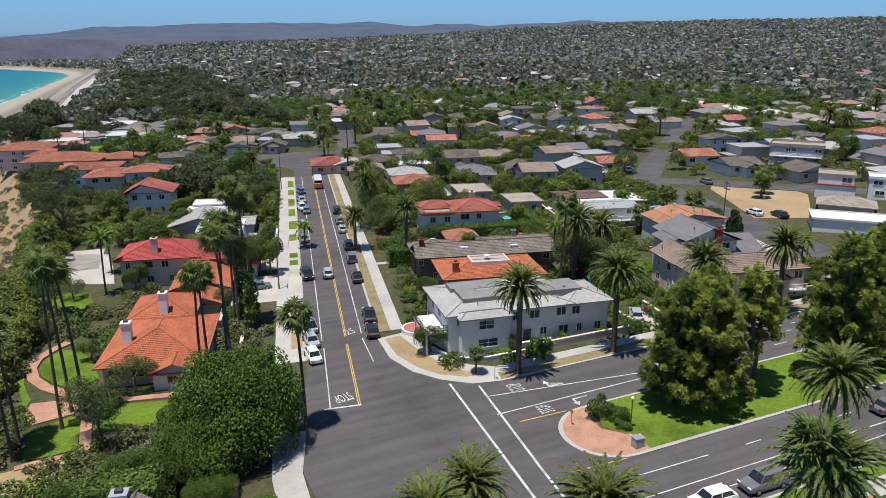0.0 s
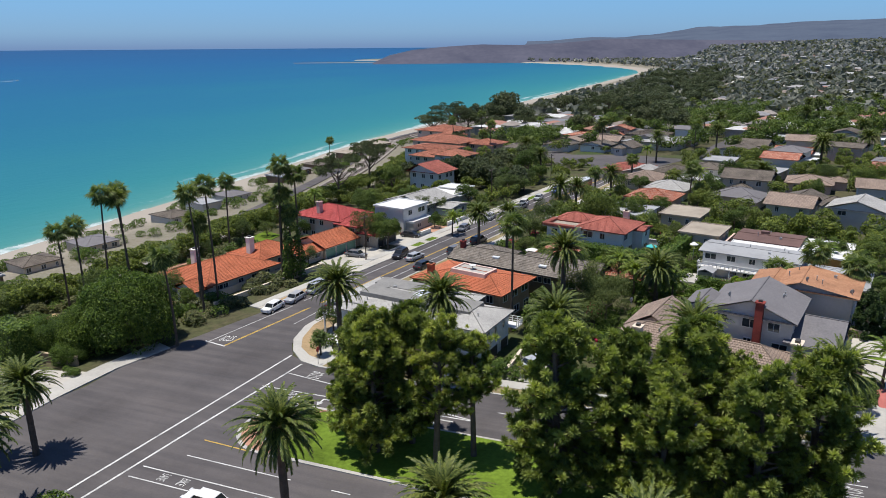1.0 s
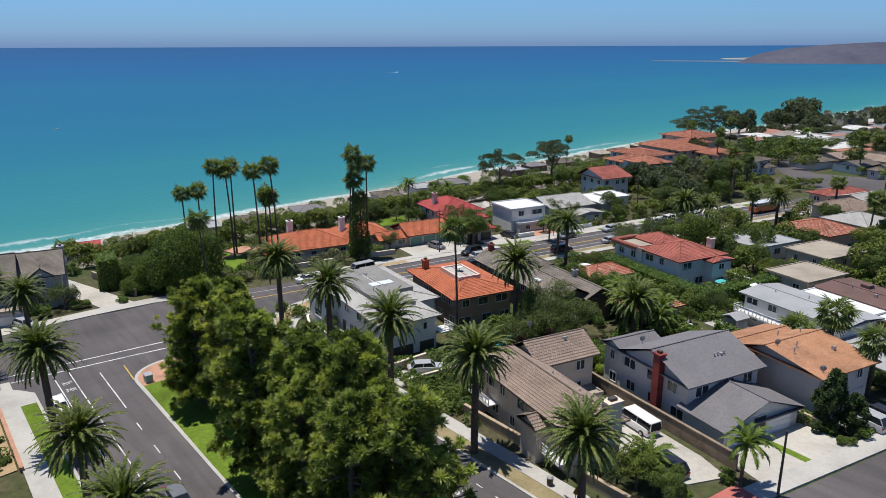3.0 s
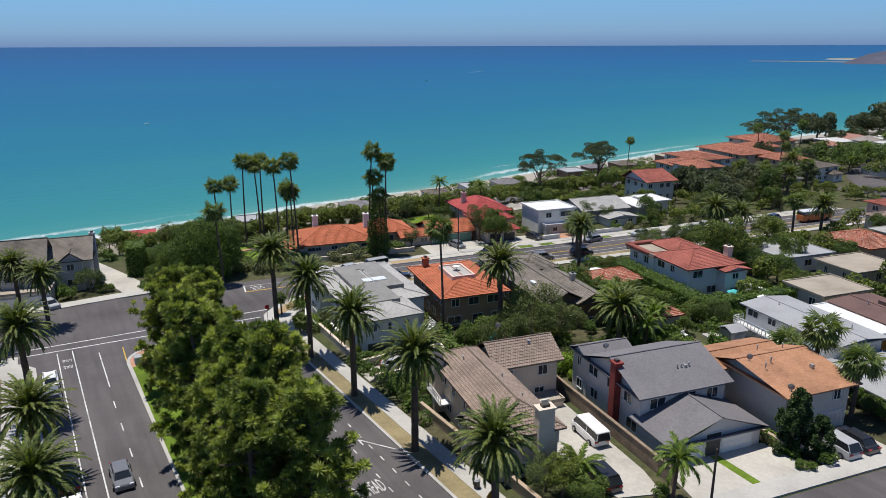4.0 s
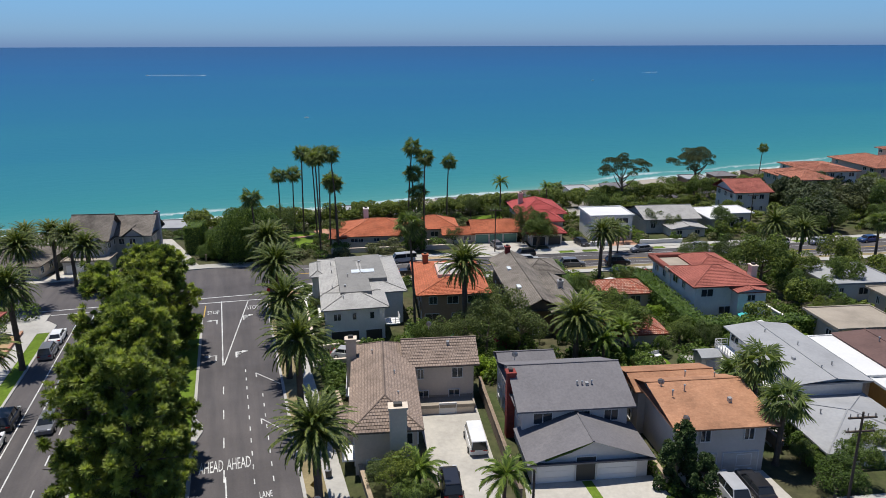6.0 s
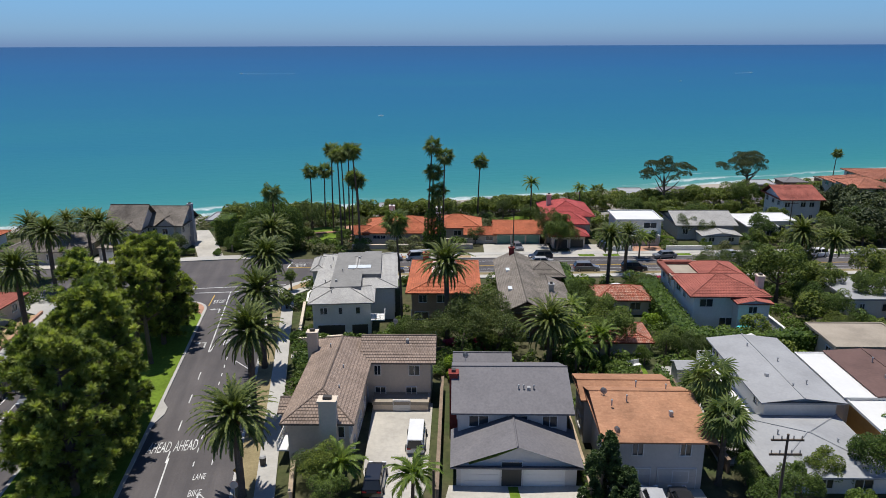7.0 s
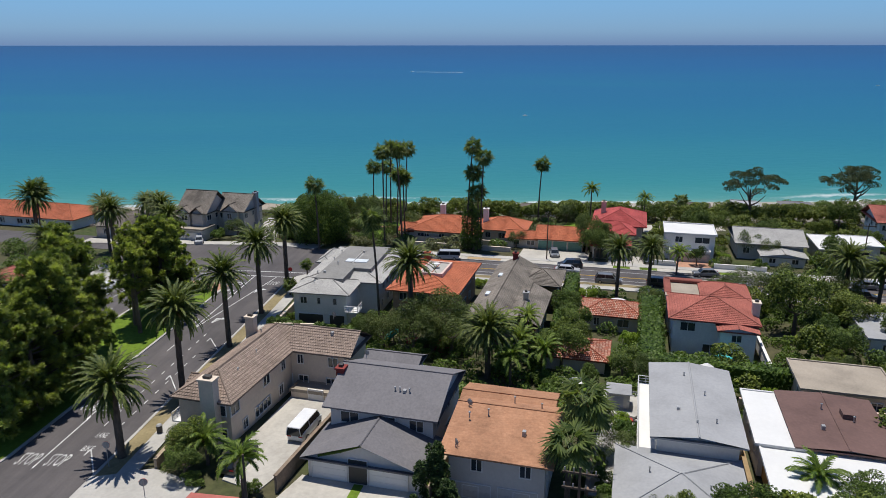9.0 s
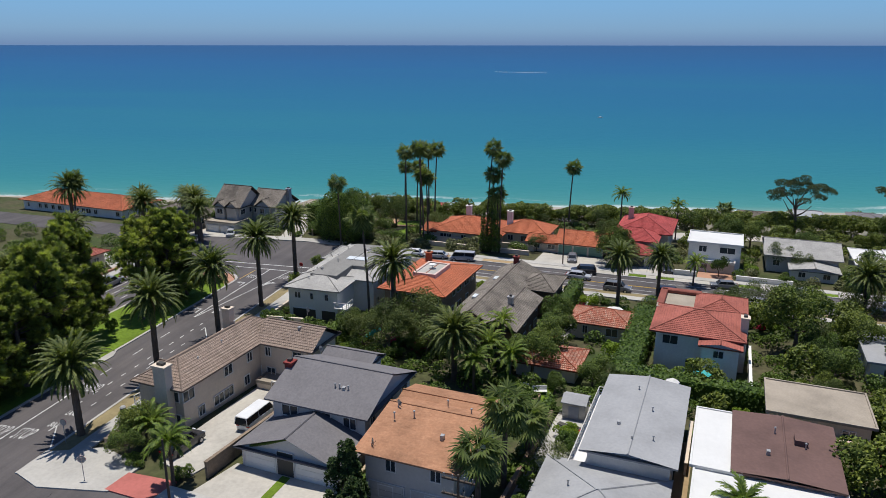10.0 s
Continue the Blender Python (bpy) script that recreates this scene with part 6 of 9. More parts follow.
def pine_meshes(seed, thin):
    """Trunk with rising limbs, each carrying round tufts of needles; unit is the height."""
    rng = random.Random(seed)
    r = np.random.RandomState(seed)
    bm = bmesh.new()
    lean = (rng.uniform(-0.05, 0.05), rng.uniform(-0.05, 0.05))
    add_tube(bm, [(0, 0, -0.03), (0, 0, 0.02), (lean[0] * 0.5, lean[1] * 0.5, 0.5), (lean[0], lean[1], 0.9)], [0.03, 0.022, 0.016, 0.005], 7)
    tufts = []
    low = 0.32 if thin else 0.11
    for i in range(40 if thin else 84):
        u = rng.random() ** (0.9 if thin else 1.05)
        z0 = low + (0.9 - low) * u
        az = i * 2.39996 + rng.uniform(-0.4, 0.4)
        reach = ((0.23 if thin else 0.275) * (1 - u) ** 0.5 * rng.uniform(0.5, 1.0) + 0.04) * (0.8 + 0.2 * min(1.0, u / 0.2))
        rise = reach * rng.uniform(0.1, 0.75)
        s0 = Vector((lean[0] * z0, lean[1] * z0, z0))
        e = s0 + Vector((math.cos(az) * reach, math.sin(az) * reach, rise))
        add_tube(bm, [s0, (s0 + e) / 2 - Vector((0, 0, 0.008)), e], [0.007, 0.005, 0.002], 4)
        for k in range(6 if thin else 9):
            q = s0.lerp(e, rng.uniform(0.35, 1.05))
            tufts.append((q.x + rng.gauss(0, 0.020), q.y + rng.gauss(0, 0.020), q.z + rng.gauss(0.006, 0.018), rng.uniform(0.024, 0.041)))
    for i in range(0 if thin else 18):
        az, z0 = rng.uniform(0, 6.28), rng.uniform(0.12, 0.3)
        reach = rng.uniform(0.12, 0.27)
        e = Vector((math.cos(az) * reach, math.sin(az) * reach, z0 + rng.uniform(-0.06, 0.04)))
        add_tube(bm, [(0, 0, z0), e * 0.5 + Vector((0, 0, z0 * 0.5 + 0.01)), e], [0.007, 0.005, 0.002], 4)
        for k in range(9):
            q = Vector((0, 0, z0)).lerp(e, rng.uniform(0.35, 1.05))
            tufts.append((q.x + rng.gauss(0, 0.022), q.y + rng.gauss(0, 0.022), q.z + rng.gauss(0.0, 0.02), rng.uniform(0.024, 0.041)))
    for k in range(10):
        tufts.append((lean[0] + rng.gauss(0, 0.02), lean[1] + rng.gauss(0, 0.02), rng.uniform(0.86, 0.99), rng.uniform(0.016, 0.026)))
    me = bpy.data.meshes.new("trunk")
    bm.normal_update()
    bm.to_mesh(me)
    bm.free()
    me.materials.append(B_TRUNK)
    V, F, base, m = [], [], 0, 84
    for x, y, z, s in tufts:
        hub = np.array((x, y, z))
        d = r.normal(size=(m, 3))
        d[:, 2] += 0.5
        d /= np.linalg.norm(d, axis=1)[:, None]
        side = np.cross(d, np.array((0.0, 0.0, 1.0)) + 0.45 * r.normal(size=(m, 3)))
        side /= np.linalg.norm(side, axis=1)[:, None]
        n = s * (0.7 + 0.5 * r.rand(m))[:, None]
        V.append(np.concatenate([hub[None], hub + d * n * 0.6 - side * s * 0.085, hub + d * n, hub + d * n * 0.6 + side * s * 0.085]))
        k = base + 1 + np.arange(m)
        F.append(np.stack([np.full(m, base), k, k + m, k + 2 * m], 1))
        base += 1 + 3 * m
    return me, quad_mesh("crown", np.concatenate(V), np.concatenate(F), L_PINE)


def tree_kind(kind, seed):
    """Trunk and crown meshes of one tree, in its own measure."""
    rng = random.Random(seed)
    if kind == "broad":
        cl = round_clumps(rng, 16, 1.0, 1.5, 1.25)
        return trunk_mesh(1.0, 0.075, 5, seed, 0.7, B_TRUNK), quad_mesh("crown", *leaf_cloud(cl, 4600, 0.068, seed), L_TREE)
    if kind == "fig":
        cl = round_clumps(rng, 60, 1.0, 1.2, 0.5) + [(0.62 * math.cos(k), 0.62 * math.sin(k), 0.2, 0.34, 0.34, 0.24) for k in range(6)]
        return trunk_mesh(0.5, 0.07, 7, seed, 0.7, B_TRUNK), quad_mesh("crown", *leaf_cloud(cl, 38000, 0.038, seed), L_DARK)
    if kind == "olive":
        cl = round_clumps(rng, 20, 1.0, 1.5, 1.15)
        return trunk_mesh(0.9, 0.07, 5, seed, 0.7, B_TRUNK), quad_mesh("crown", *leaf_cloud(cl, 5400, 0.056, seed, slim=0.3), L_OLIVE)
    if kind == "bush":
        cl = round_clumps(rng, 9, 1.0, 1.3, 0.55)
        return trunk_mesh(0.4, 0.05, 4, seed, 0.5, B_TRUNK), quad_mesh("crown", *leaf_cloud(cl, 1700, 0.11, seed), L_HEDGE)
    if kind == "lime":
        cl = round_clumps(rng, 9, 1.0, 1.3, 0.55)
        return trunk_mesh(0.4, 0.05, 4, seed, 0.5, B_TRUNK), quad_mesh("crown", *leaf_cloud(cl, 1700, 0.11, seed), L_LIME)
    if kind == "flower":
        cl = round_clumps(rng, 8, 1.0, 0.9, 0.4)
        return trunk_mesh(0.3, 0.04, 4, seed, 0.5, B_TRUNK), quad_mesh("crown", *leaf_cloud(cl, 420, 0.2, seed), L_FLOWER)
    if kind in ("pine", "thin_pine"):
        return pine_meshes(seed, kind == "thin_pine")
    if kind == "juniper":
        # leaning dark sprays round a short stem
        cl = []
        for i in range(46):
            a, u = rng.uniform(0, 2 * math.pi), rng.random()
            k = 0.62 * (1 - 0.75 * u) * math.sqrt(rng.random())
            cl.append((math.cos(a) * k + 0.15 * u, math.sin(a) * k, 0.15 + 1.75 * u, rng.uniform(0.09, 0.17), rng.uniform(0.09, 0.17), rng.uniform(0.16, 0.3)))
        return trunk_mesh(1.2, 0.06, 5, seed, 0.4, B_TRUNK), quad_mesh("crown", *leaf_cloud(cl, 6500, 0.075, seed, slim=0.3), L_JUNIPER)
    if kind == "park":
        cl = round_clumps(rng, 26, 1.0, 1.3, 0.75)
        return trunk_mesh(0.7, 0.06, 5, seed, 0.6, B_TRUNK), quad_mesh("crown", *leaf_cloud(cl, 2600, 0.10, seed), L_PARK)
    if kind == "cypress":
        # wind-shaped flat crowns on bare limbs
        cl = []
        for i in range(34):
            a, k = rng.uniform(0, 2 * math.pi), math.sqrt(rng.random()) * 0.98
            cl.append((math.cos(a) * k, math.sin(a) * k, 1.32 + rng.uniform(-0.2, 0.26) - 0.3 * k * k, rng.uniform(0.16, 0.3), rng.uniform(0.16, 0.3), rng.uniform(0.055, 0.10)))
        return trunk_mesh(1.0, 0.055, 9, seed, 0.75, B_TRUNK, 0.15), quad_mesh("crown", *leaf_cloud(cl, 6500, 0.045, seed, flat=0.6, slim=0.3), L_PARK)
    if kind == "column":
        cl = [(rng.uniform(-0.03, 0.03), rng.uniform(-0.03, 0.03), 0.08 + 0.9 * i / 13, 0.085 * math.sin(math.pi * min(1, 0.35 + 0.6 * i / 13)) + 0.01, 0.085 * math.sin(math.pi * min(1, 0.35 + 0.6 * i / 13)) + 0.01, 0.07) for i in range(14)]
        return trunk_mesh(0.6, 0.02, 0, seed, 0.1, B_TRUNK, 0.0), quad_mesh("crown", *leaf_cloud(cl, 1100, 0.03, seed), L_DARK)


def frond_strip(V, F, root, az, elev, length, droop, width, n, pairs_v, rng, twist=0.0):
    """One feather frond: an arching rib with leaflets along both sides, as narrow quads."""
    ca, sa = math.cos(az), math.sin(az)
    pts = []
    e = elev
    p = np.array(root, float)
    step = length / n
    for i in range(n + 1):
        pts.append(p.copy())
        p = p + step * np.array((math.cos(e) * ca, math.cos(e) * sa, math.sin(e)))
        e -= droop / n * (0.5 + i / n)
    side = np.array((-sa, ca, 0.0))
    for i in range(n):
        b = len(V)
        w = 0.035 * length * (1 - i / n) + 0.004
        V += [pts[i] - side * w * 0.4, pts[i] + side * w * 0.4, pts[i + 1] + side * w * 0.3, pts[i + 1] - side * w * 0.3]
        F.append((b, b + 1, b + 2, b + 3))
        u = (i + 0.5) / n
        if u < 0.12:
            continue
        ll = width * math.sin(math.pi * min(0.97, 0.18 + 0.8 * u)) ** 0.6
        fwd = (pts[i + 1] - pts[i]) / step
        for s in (-1, 1):
            for k in range(pairs_v):
                q = pts[i] + (pts[i + 1] - pts[i]) * (k + rng.random() * 0.6) / pairs_v
                d = side * s * 0.72 + fwd * 1.05 + np.array((0, 0, rng.uniform(-0.45, 0.12)))
                d /= np.linalg.norm(d)
                lw = fwd * step / pairs_v * 1.1
                b = len(V)
                V += [q - lw, q + lw, q + d * ll * rng.uniform(0.8, 1.1) + np.array((0, 0, -0.12 * ll))]
                F.append((b, b + 1, b + 2))


def palm_trunk(h, r0, r1, seed, lean=0.02, rings=14, bulge=1.25):
    rng = random.Random(seed)
    bm = bmesh.new()
    dx, dy = rng.uniform(-lean, lean) * h, rng.uniform(-lean, lean) * h
    pts, rad = [(0, 0, -0.2)], [r0 * bulge]
    for i in range(rings + 1):
        u = i / rings
        pts.append((dx * u * u, dy * u * u, h * u))
        rad.append((r0 + (r1 - r0) * u) * (bulge if i == 0 else 1.0) * (1.0 + 0.07 * (i % 2)))
    add_tube(bm, pts, rad, 8)
    me = bpy.data.meshes.new("trunk")
    bm.normal_update()
    bm.to_mesh(me)
    bm.free()
    me.materials.append(B_PALM)
    return me, (dx, dy, h)


def date_palm(h, seed, fronds=110, L=2.0):
    rng = random.Random(seed)
    tr, top = palm_trunk(h, 0.17, 0.15, seed)
    V, F = [], []
    for i in range(fronds):
        az = i * 2.39996 + rng.uniform(-0.2, 0.2)
        u = (i + 0.5) / fronds
        elev = radians(88 - 122 * u + rng.uniform(-8, 8))
        frond_strip(V, F, (top[0] + 0.1 * math.cos(az), top[1] + 0.1 * math.sin(az), top[2] + 0.12 * (1 - u)), az, elev, L * rng.uniform(0.85, 1.05) * (0.85 + 0.15 * math.sin(math.pi * u)), radians(76 + 26 * rng.random()), 0.23, 8, 4, rng)
    crown = bpy.data.meshes.new("crown")
    crown.from_pydata([tuple(v) for v in V], [], F)
    crown.materials.append(L_PALM)
    bm = bmesh.new()
    add_tube(bm, [(top[0], top[1], top[2] - 0.42), (top[0], top[1], top[2] - 0.2), (top[0], top[1], top[2] + 0.1)], [0.16, 0.27, 0.12], 8)
    boss = bpy.data.meshes.new("frond_boss")
    bm.to_mesh(boss)
    bm.free()
    boss.materials.append(L_DRYFAN)
    return [("trunk", tr), ("crown", crown), ("frond_boss", boss)]


def queen_palm(h, seed, fronds=26, L=1.25):
    rng = random.Random(seed)
    tr, top = palm_trunk(h, 0.075, 0.06, seed, 0.04)
    V, F = [], []
    for i in range(fronds):
        az = i * 2.39996 + rng.uniform(-0.3, 0.3)
        u = (i + 0.5) / fronds
        frond_strip(V, F, top, az, radians(78 - 80 * u), L * rng.uniform(0.8, 1.1), radians(95 + 25 * rng.random()), 0.3, 8, 3, rng)
    crown = bpy.data.meshes.new("crown")
    crown.from_pydata([tuple(v) for v in V], [], F)
    crown.materials.append(L_QUEEN)
    return [("trunk", tr), ("crown", crown)]


def fan_palm(h, seed, leaves=36, L=0.58, skirt=9, fingers=11):
    rng = random.Random(seed)
    tr, top = palm_trunk(h, 0.085 if h > 4 else 0.12, 0.055 if h > 4 else 0.09, seed, 0.05, 16, 1.5)

    def fans(n, e0, e1, ll):
        V, F = [], []
        for i in range(n):
            az = i * 2.39996 + rng.uniform(-0.3, 0.3)
            e = radians(e0 + (e1 - e0) * (i + 0.5) / n + rng.uniform(-10, 10))
            out = np.array((math.cos(e) * math.cos(az), math.cos(e) * math.sin(az), math.sin(e)))
            side = np.array((-math.sin(az), math.cos(az), 0.0))
            up = np.cross(out, side)
            root = np.array(top)
            hub = root + out * ll * rng.uniform(0.55, 1.15)
            b = len(V)
            V += [root - side * 0.012, root + side * 0.012, hub + side * 0.012, hub - side * 0.012]
            F.append((b, b + 1, b + 2, b + 3))
            for k in range(fingers):
                a = radians(-100 + 200 * k / (fingers - 1))
                d = out * math.cos(a) + side * math.sin(a)
                d2 = np.array((d[0], d[1], d[2] - 0.45 * abs(math.sin(a)) - 0.12))
                sv = -out * math.sin(a) + side * math.cos(a)
                b = len(V)
                m = hub + d2 * ll * 0.5
                V += [hub, m - sv * ll * 0.95 / fingers, hub + d2 * ll * rng.uniform(0.85, 1.15) + np.array((0, 0, -0.12 * ll)), m + sv * ll * 0.95 / fingers]
                F.append((b, b + 1, b + 2, b + 3))
        return V, F
    V, F = fans(leaves, 64, -55, L)
    crown = bpy.data.meshes.new("crown")
    crown.from_pydata([tuple(v) for v in V], [], F)
    crown.materials.append(L_FAN)
    out = [("trunk", tr), ("crown", crown)]
    if skirt:
        V, F = fans(skirt, -40, -72, L * 0.5)
        sk = bpy.data.meshes.new("dry_skirt")
        sk.from_pydata([tuple(v) for v in V], [], F)
        sk.materials.append(L_DRYFAN)
        out.append(("dry_skirt", sk))
    return out


PLANT_MESH = {}


def plant(name, parts, x, y, scale, turn, label, category, group="", squash=1.0, z=None, tilt=(0.0, 0.0)):
    """Stand one plant on the ground; its parts share their meshes with its likes."""
    ob = thing(name, x, y, (gz(x, y) if z is None else z) - 0.02, 0.0, label, category, group)
    ob.matrix_basis = Matrix.LocRotScale(ob.location, Euler((tilt[0], tilt[1], turn)), (scale, scale, scale * squash))
    for n, me in parts:
        c = new(n, me)
        c.parent = ob
    return ob


def parts_of(kind, variant):
    key = (kind, variant)
    if key not in PLANT_MESH:
        t, c = tree_kind(kind, 100 + 17 * variant + len(kind))
        PLANT_MESH[key] = [("trunk", t), ("crown", c)]
    return PLANT_MESH[key]


def garden_fan_palm(h, seed):
    return fan_palm(h, seed, 30, 0.66, 5, 13)


MAKERS = {"garden_fan_palm": garden_fan_palm, "date_palm": date_palm, "queen_palm": queen_palm, "fan_palm": fan_palm}


def palm_of(maker, h, variant):
    key = (maker, round(h, 1), variant)
    if key not in PLANT_MESH:
        PLANT_MESH[key] = MAKERS[maker](h, 40 + variant)
    return PLANT_MESH[key]


LABELS = {
    "broad": ("tree", "leafy green garden tree with an uneven crown", "tree"),
    "fig": ("fig_tree", "broad dark green dense-crowned fig tree", "tree"),
    "olive": ("olive_tree", "grey-green soft-leaved garden tree", "tree"),
    "bush": ("shrub", "rounded green garden shrub", "shrub"),
    "lime": ("shrub", "bright yellow-green garden shrub", "shrub"),
    "flower": ("flowering_shrub", "shrub covered in magenta flowers", "shrub"),
    "pine": ("pine_tree", "tall tufted dark green pine on the lawn", "tree"),
    "thin_pine": ("pine_tree", "tall sparse pine with bare lower limbs on the lawn", "tree"),
    "juniper": ("juniper", "dark green leaning juniper beside the driveway", "shrub"),
    "park": ("tree", "broad dark green tree in the park beyond the bend", "tree"),
    "cypress": ("cypress_tree", "wind-shaped flat-crowned cypress on the bluff", "tree"),
    "column": ("column_cypress", "narrow dark green column cypress", "tree"),
}
PR = random.Random(11)


def tree(kind, x, y, scale, squash=1.0, variants=3, z=None, group=""):
    if kind == "fig" and y > 80:
        kind = "park"
    n, label, cat = LABELS[kind]
    return plant(n, parts_of(kind, PR.randrange(variants)), x, y, scale, PR.uniform(0, 6.28), label, cat, group, squash, z)


def palm(maker, x, y, top, variants=2, scale=1.0, group=""):
    """A palm whose crown's heart is at height top."""
    h = max(1.2, (top - gz(x, y)) / scale)
    name, label = {"date_palm": ("date_palm", "stout date palm with a dense arching crown"), "queen_palm": ("queen_palm", "slim feather palm with drooping fronds"), "fan_palm": ("fan_palm", "slender fan palm with a small round crown"), "garden_fan_palm": ("fan_palm", "bushy fan palm with a full green crown")}[maker]
    hh = round(h * 2.5) / 2.5
    return plant(name, palm_of(maker, hh, PR.randrange(variants)), x, y, scale, PR.uniform(0, 6.28), label, "palm", group, h / hh)


# palms of the divided street
for x, y, top in ((17.45, 32.45, 2.7), (23.8, 32.45, 2.75), (30.0, 32.5, 2.6), (36.6, 32.5, 2.9), (42.8, 32.5, 1.9)):
    palm("date_palm", x, y, top, 3, 0.95, "palms along the divided street")
for x, y, top in ((23.9, 18.0, 2.75), (30.2, 18.0, 1.4), (36.6, 18.0, 1.9), (42.0, 18.0, 2.6), (11.4, 15.4, 1.9), (16.4, 12.0, 4.0)):
    palm("date_palm", x, y, top, 3, 0.95, "palms along the divided street")
# garden palms
palm("date_palm", 27.8, 43.4, 2.9, 3, 0.95)
for x, y, top in ((6.5, 17.8, 1.3), (4.0, 16.0, 1.0), (8.6, 19.3, 0.9), (1.0, 13.4, 0.3), (8.0, 13.0, 1.6)):
    palm("date_palm", x, y, top, 3, 0.85)
palm("date_palm", 19.3, 57.4, 1.6, 3, 0.8)
palm("date_palm", 15.5, 60.5, 0.6, 3, 0.8)
palm("date_palm", 20.0, 73.0, 1.3, 3, 0.9)
palm("date_palm", 21.4, 74.6, 1.0, 3, 0.8)
palm("date_palm", 33.2, 48.2, 0.85, 3, 0.95)
for x, y, top in ((-5.2, 58.6, 1.1), (-5.0, 64.1, 0.2), (45.6, 38.9, 0.6), (43.0, 36.4, -0.4), (31.6, 49.0, 0.4), (30.2, 50.4, 0.6), (33.0, 51.2, -0.2), (34.2, 49.4, -0.2), (32.4, 50.0, 0.1), (11.5, 63.6, -0.8), (44.4, 60.8, 0.0)):
    palm("queen_palm", x, y, top, 3)
for x, y, top in ((42.9, 52.0, 2.2), (45.4, 51.3, 1.7), (40.8, 52.8, 0.6), (62.0, 59.0, 1.4), (60.2, 57.6, 1.2)):
    palm("garden_fan_palm", x, y, top, 3)
# tall fan palms on the seaward gardens
for x, y, top in ((-8.0, 53.3, 3.3), (3.6, 45.9, 6.7), (4.5, 47.2, 5.9), (3.4, 46.3, 4.35), (3.9, 47.0, 2.6), (-6.2, 37.2, 5.3), (-5.2, 38.4, 4.9), (-5.9, 38.9, 5.1), (2.4, 37.8, 5.9), (2.3, 39.5, 6.3), (-8.1, 35.0, 2.7), (-8.0, 36.4, 2.8), (1.2, 38.9, 3.6), (0.8, 39.6, 3.3), (25.1, 40.9, 5.1), (5.3, 32.0, 3.25), (16.4, 12.3, 4.9)):
    palm("fan_palm", x, y, top, 4, 1.0, "tall fan palms above the beach")
for x, y, top in ((-18.0, 26.0, -3.2), (-18.6, 27.0, -3.3), (-16.5, 70.6, -2.2), (-15.0, 128.0, 2.0), (-41.0, 124.0, -2.6), (22.0, 82.0, 1.5), (24.0, 96.0, 1.2), (8.0, 106.0, 1.0), (6.0, 100.0, 0.5)):
    palm("fan_palm", x, y, top, 4, 1.0)

# pines on the island
for kind, x, y, h in (("pine", 22.7, 26.0, 7.0), ("pine", 23.9, 24.9, 7.4), ("pine", 25.1, 26.1, 7.2), ("thin_pine", 26.8, 25.0, 7.2), ("thin_pine", 28.2, 26.0, 6.4), ("pine", 32.4, 24.6, 8.2), ("pine", 34.8, 25.6, 7.4), ("pine", 36.3, 24.4, 6.6), ("pine", 37.2, 25.9, 7.9), ("pine", 38.9, 26.3, 6.6), ("pine", 39.6, 24.6, 7.2), ("pine", 41.5, 26.0, 7.6)):
    tree(kind, x, y, h, 1.0, 3, None, "pines on the traffic island")
tree("bush", 18.9, 26.4, 0.75, 1.3)
tree("bush", 19.5, 25.9, 0.6, 1.3)
tree("bush", 19.3, 25.1, 0.45, 1.0)
tree("bush", 30.6, 25.3, 0.45, 1.8)
# big fig trees at the west side of the junction
tree("fig", 2.2, 31.4, 2.95, 1.36, 2)
tree("fig", -2.4, 29.0, 1.7, 1.05, 2)
tree("fig", 0.4, 30.0, 2.1, 1.25, 2)
tree("fig", -5.0, 28.6, 1.35, 1.0, 2)
tree("fig", 0.4, 27.9, 1.1, 1.0, 2)
tree("olive", -2.8, 39.9, 1.25, 0.9)
tree("olive", -4.3, 35.0, 1.5, 1.2)
tree("bush", -5.6, 37.4, 0.35, 1.0)
tree("broad", -5.4, 45.6, 0.75, 0.9)
tree("olive", -7.5, 58.6, 0.9, 0.9)
tree("broad", -0.4, 60.0, 1.1, 1.0)
tree("broad", 0.6, 44.6, 0.7, 1.0)
tree("broad", 13.9, 37.2, 0.95, 0.95)
# cypresses on the bluff
tree("cypress", -9.7, 76.6, 2.9, 1.4)
tree("cypress", -11.8, 88.3, 3.2, 1.4)
tree("cypress", -24.0, 148.0, 5.0, 1.0)
tree("cypress", -29.0, 150.0, 5.0, 1.0)
for x, y, k, q in ((0.0, 93.6, 2.3, 1.05), (-1.8, 97.2, 2.5, 1.05), (-9.4, 96.5, 1.5, 1.0), (-4.4, 88.6, 1.2, 1.0), (5.4, 101.6, 3.2, 0.9), (10.2, 87.0, 2.5, 0.95), (-2.4, 91.2, 2.0, 1.0), (-5.0, 100.0, 2.6, 1.0), (-10.5, 109.5, 2.4, 0.9), (-6.2, 104.5, 2.0, 1.1), (3.4, 112.0, 2.2, 0.9), (-3.0, 96.0, 2.2, 1.0)):
    tree("park", x, y, k, q)
for dx, dy, h in ((0, 0, 5.4), (0.7, 0.5, 4.6), (0.4, -0.7, 4.2)):
    tree("column", 4.0 + dx, 46.4 + dy, h, 1.0, 2)
tree("broad", 6.6, 60.2 - 2.2, 1.3, 1.2)
tree("olive", 5.2, 57.0, 1.4, 1.4)
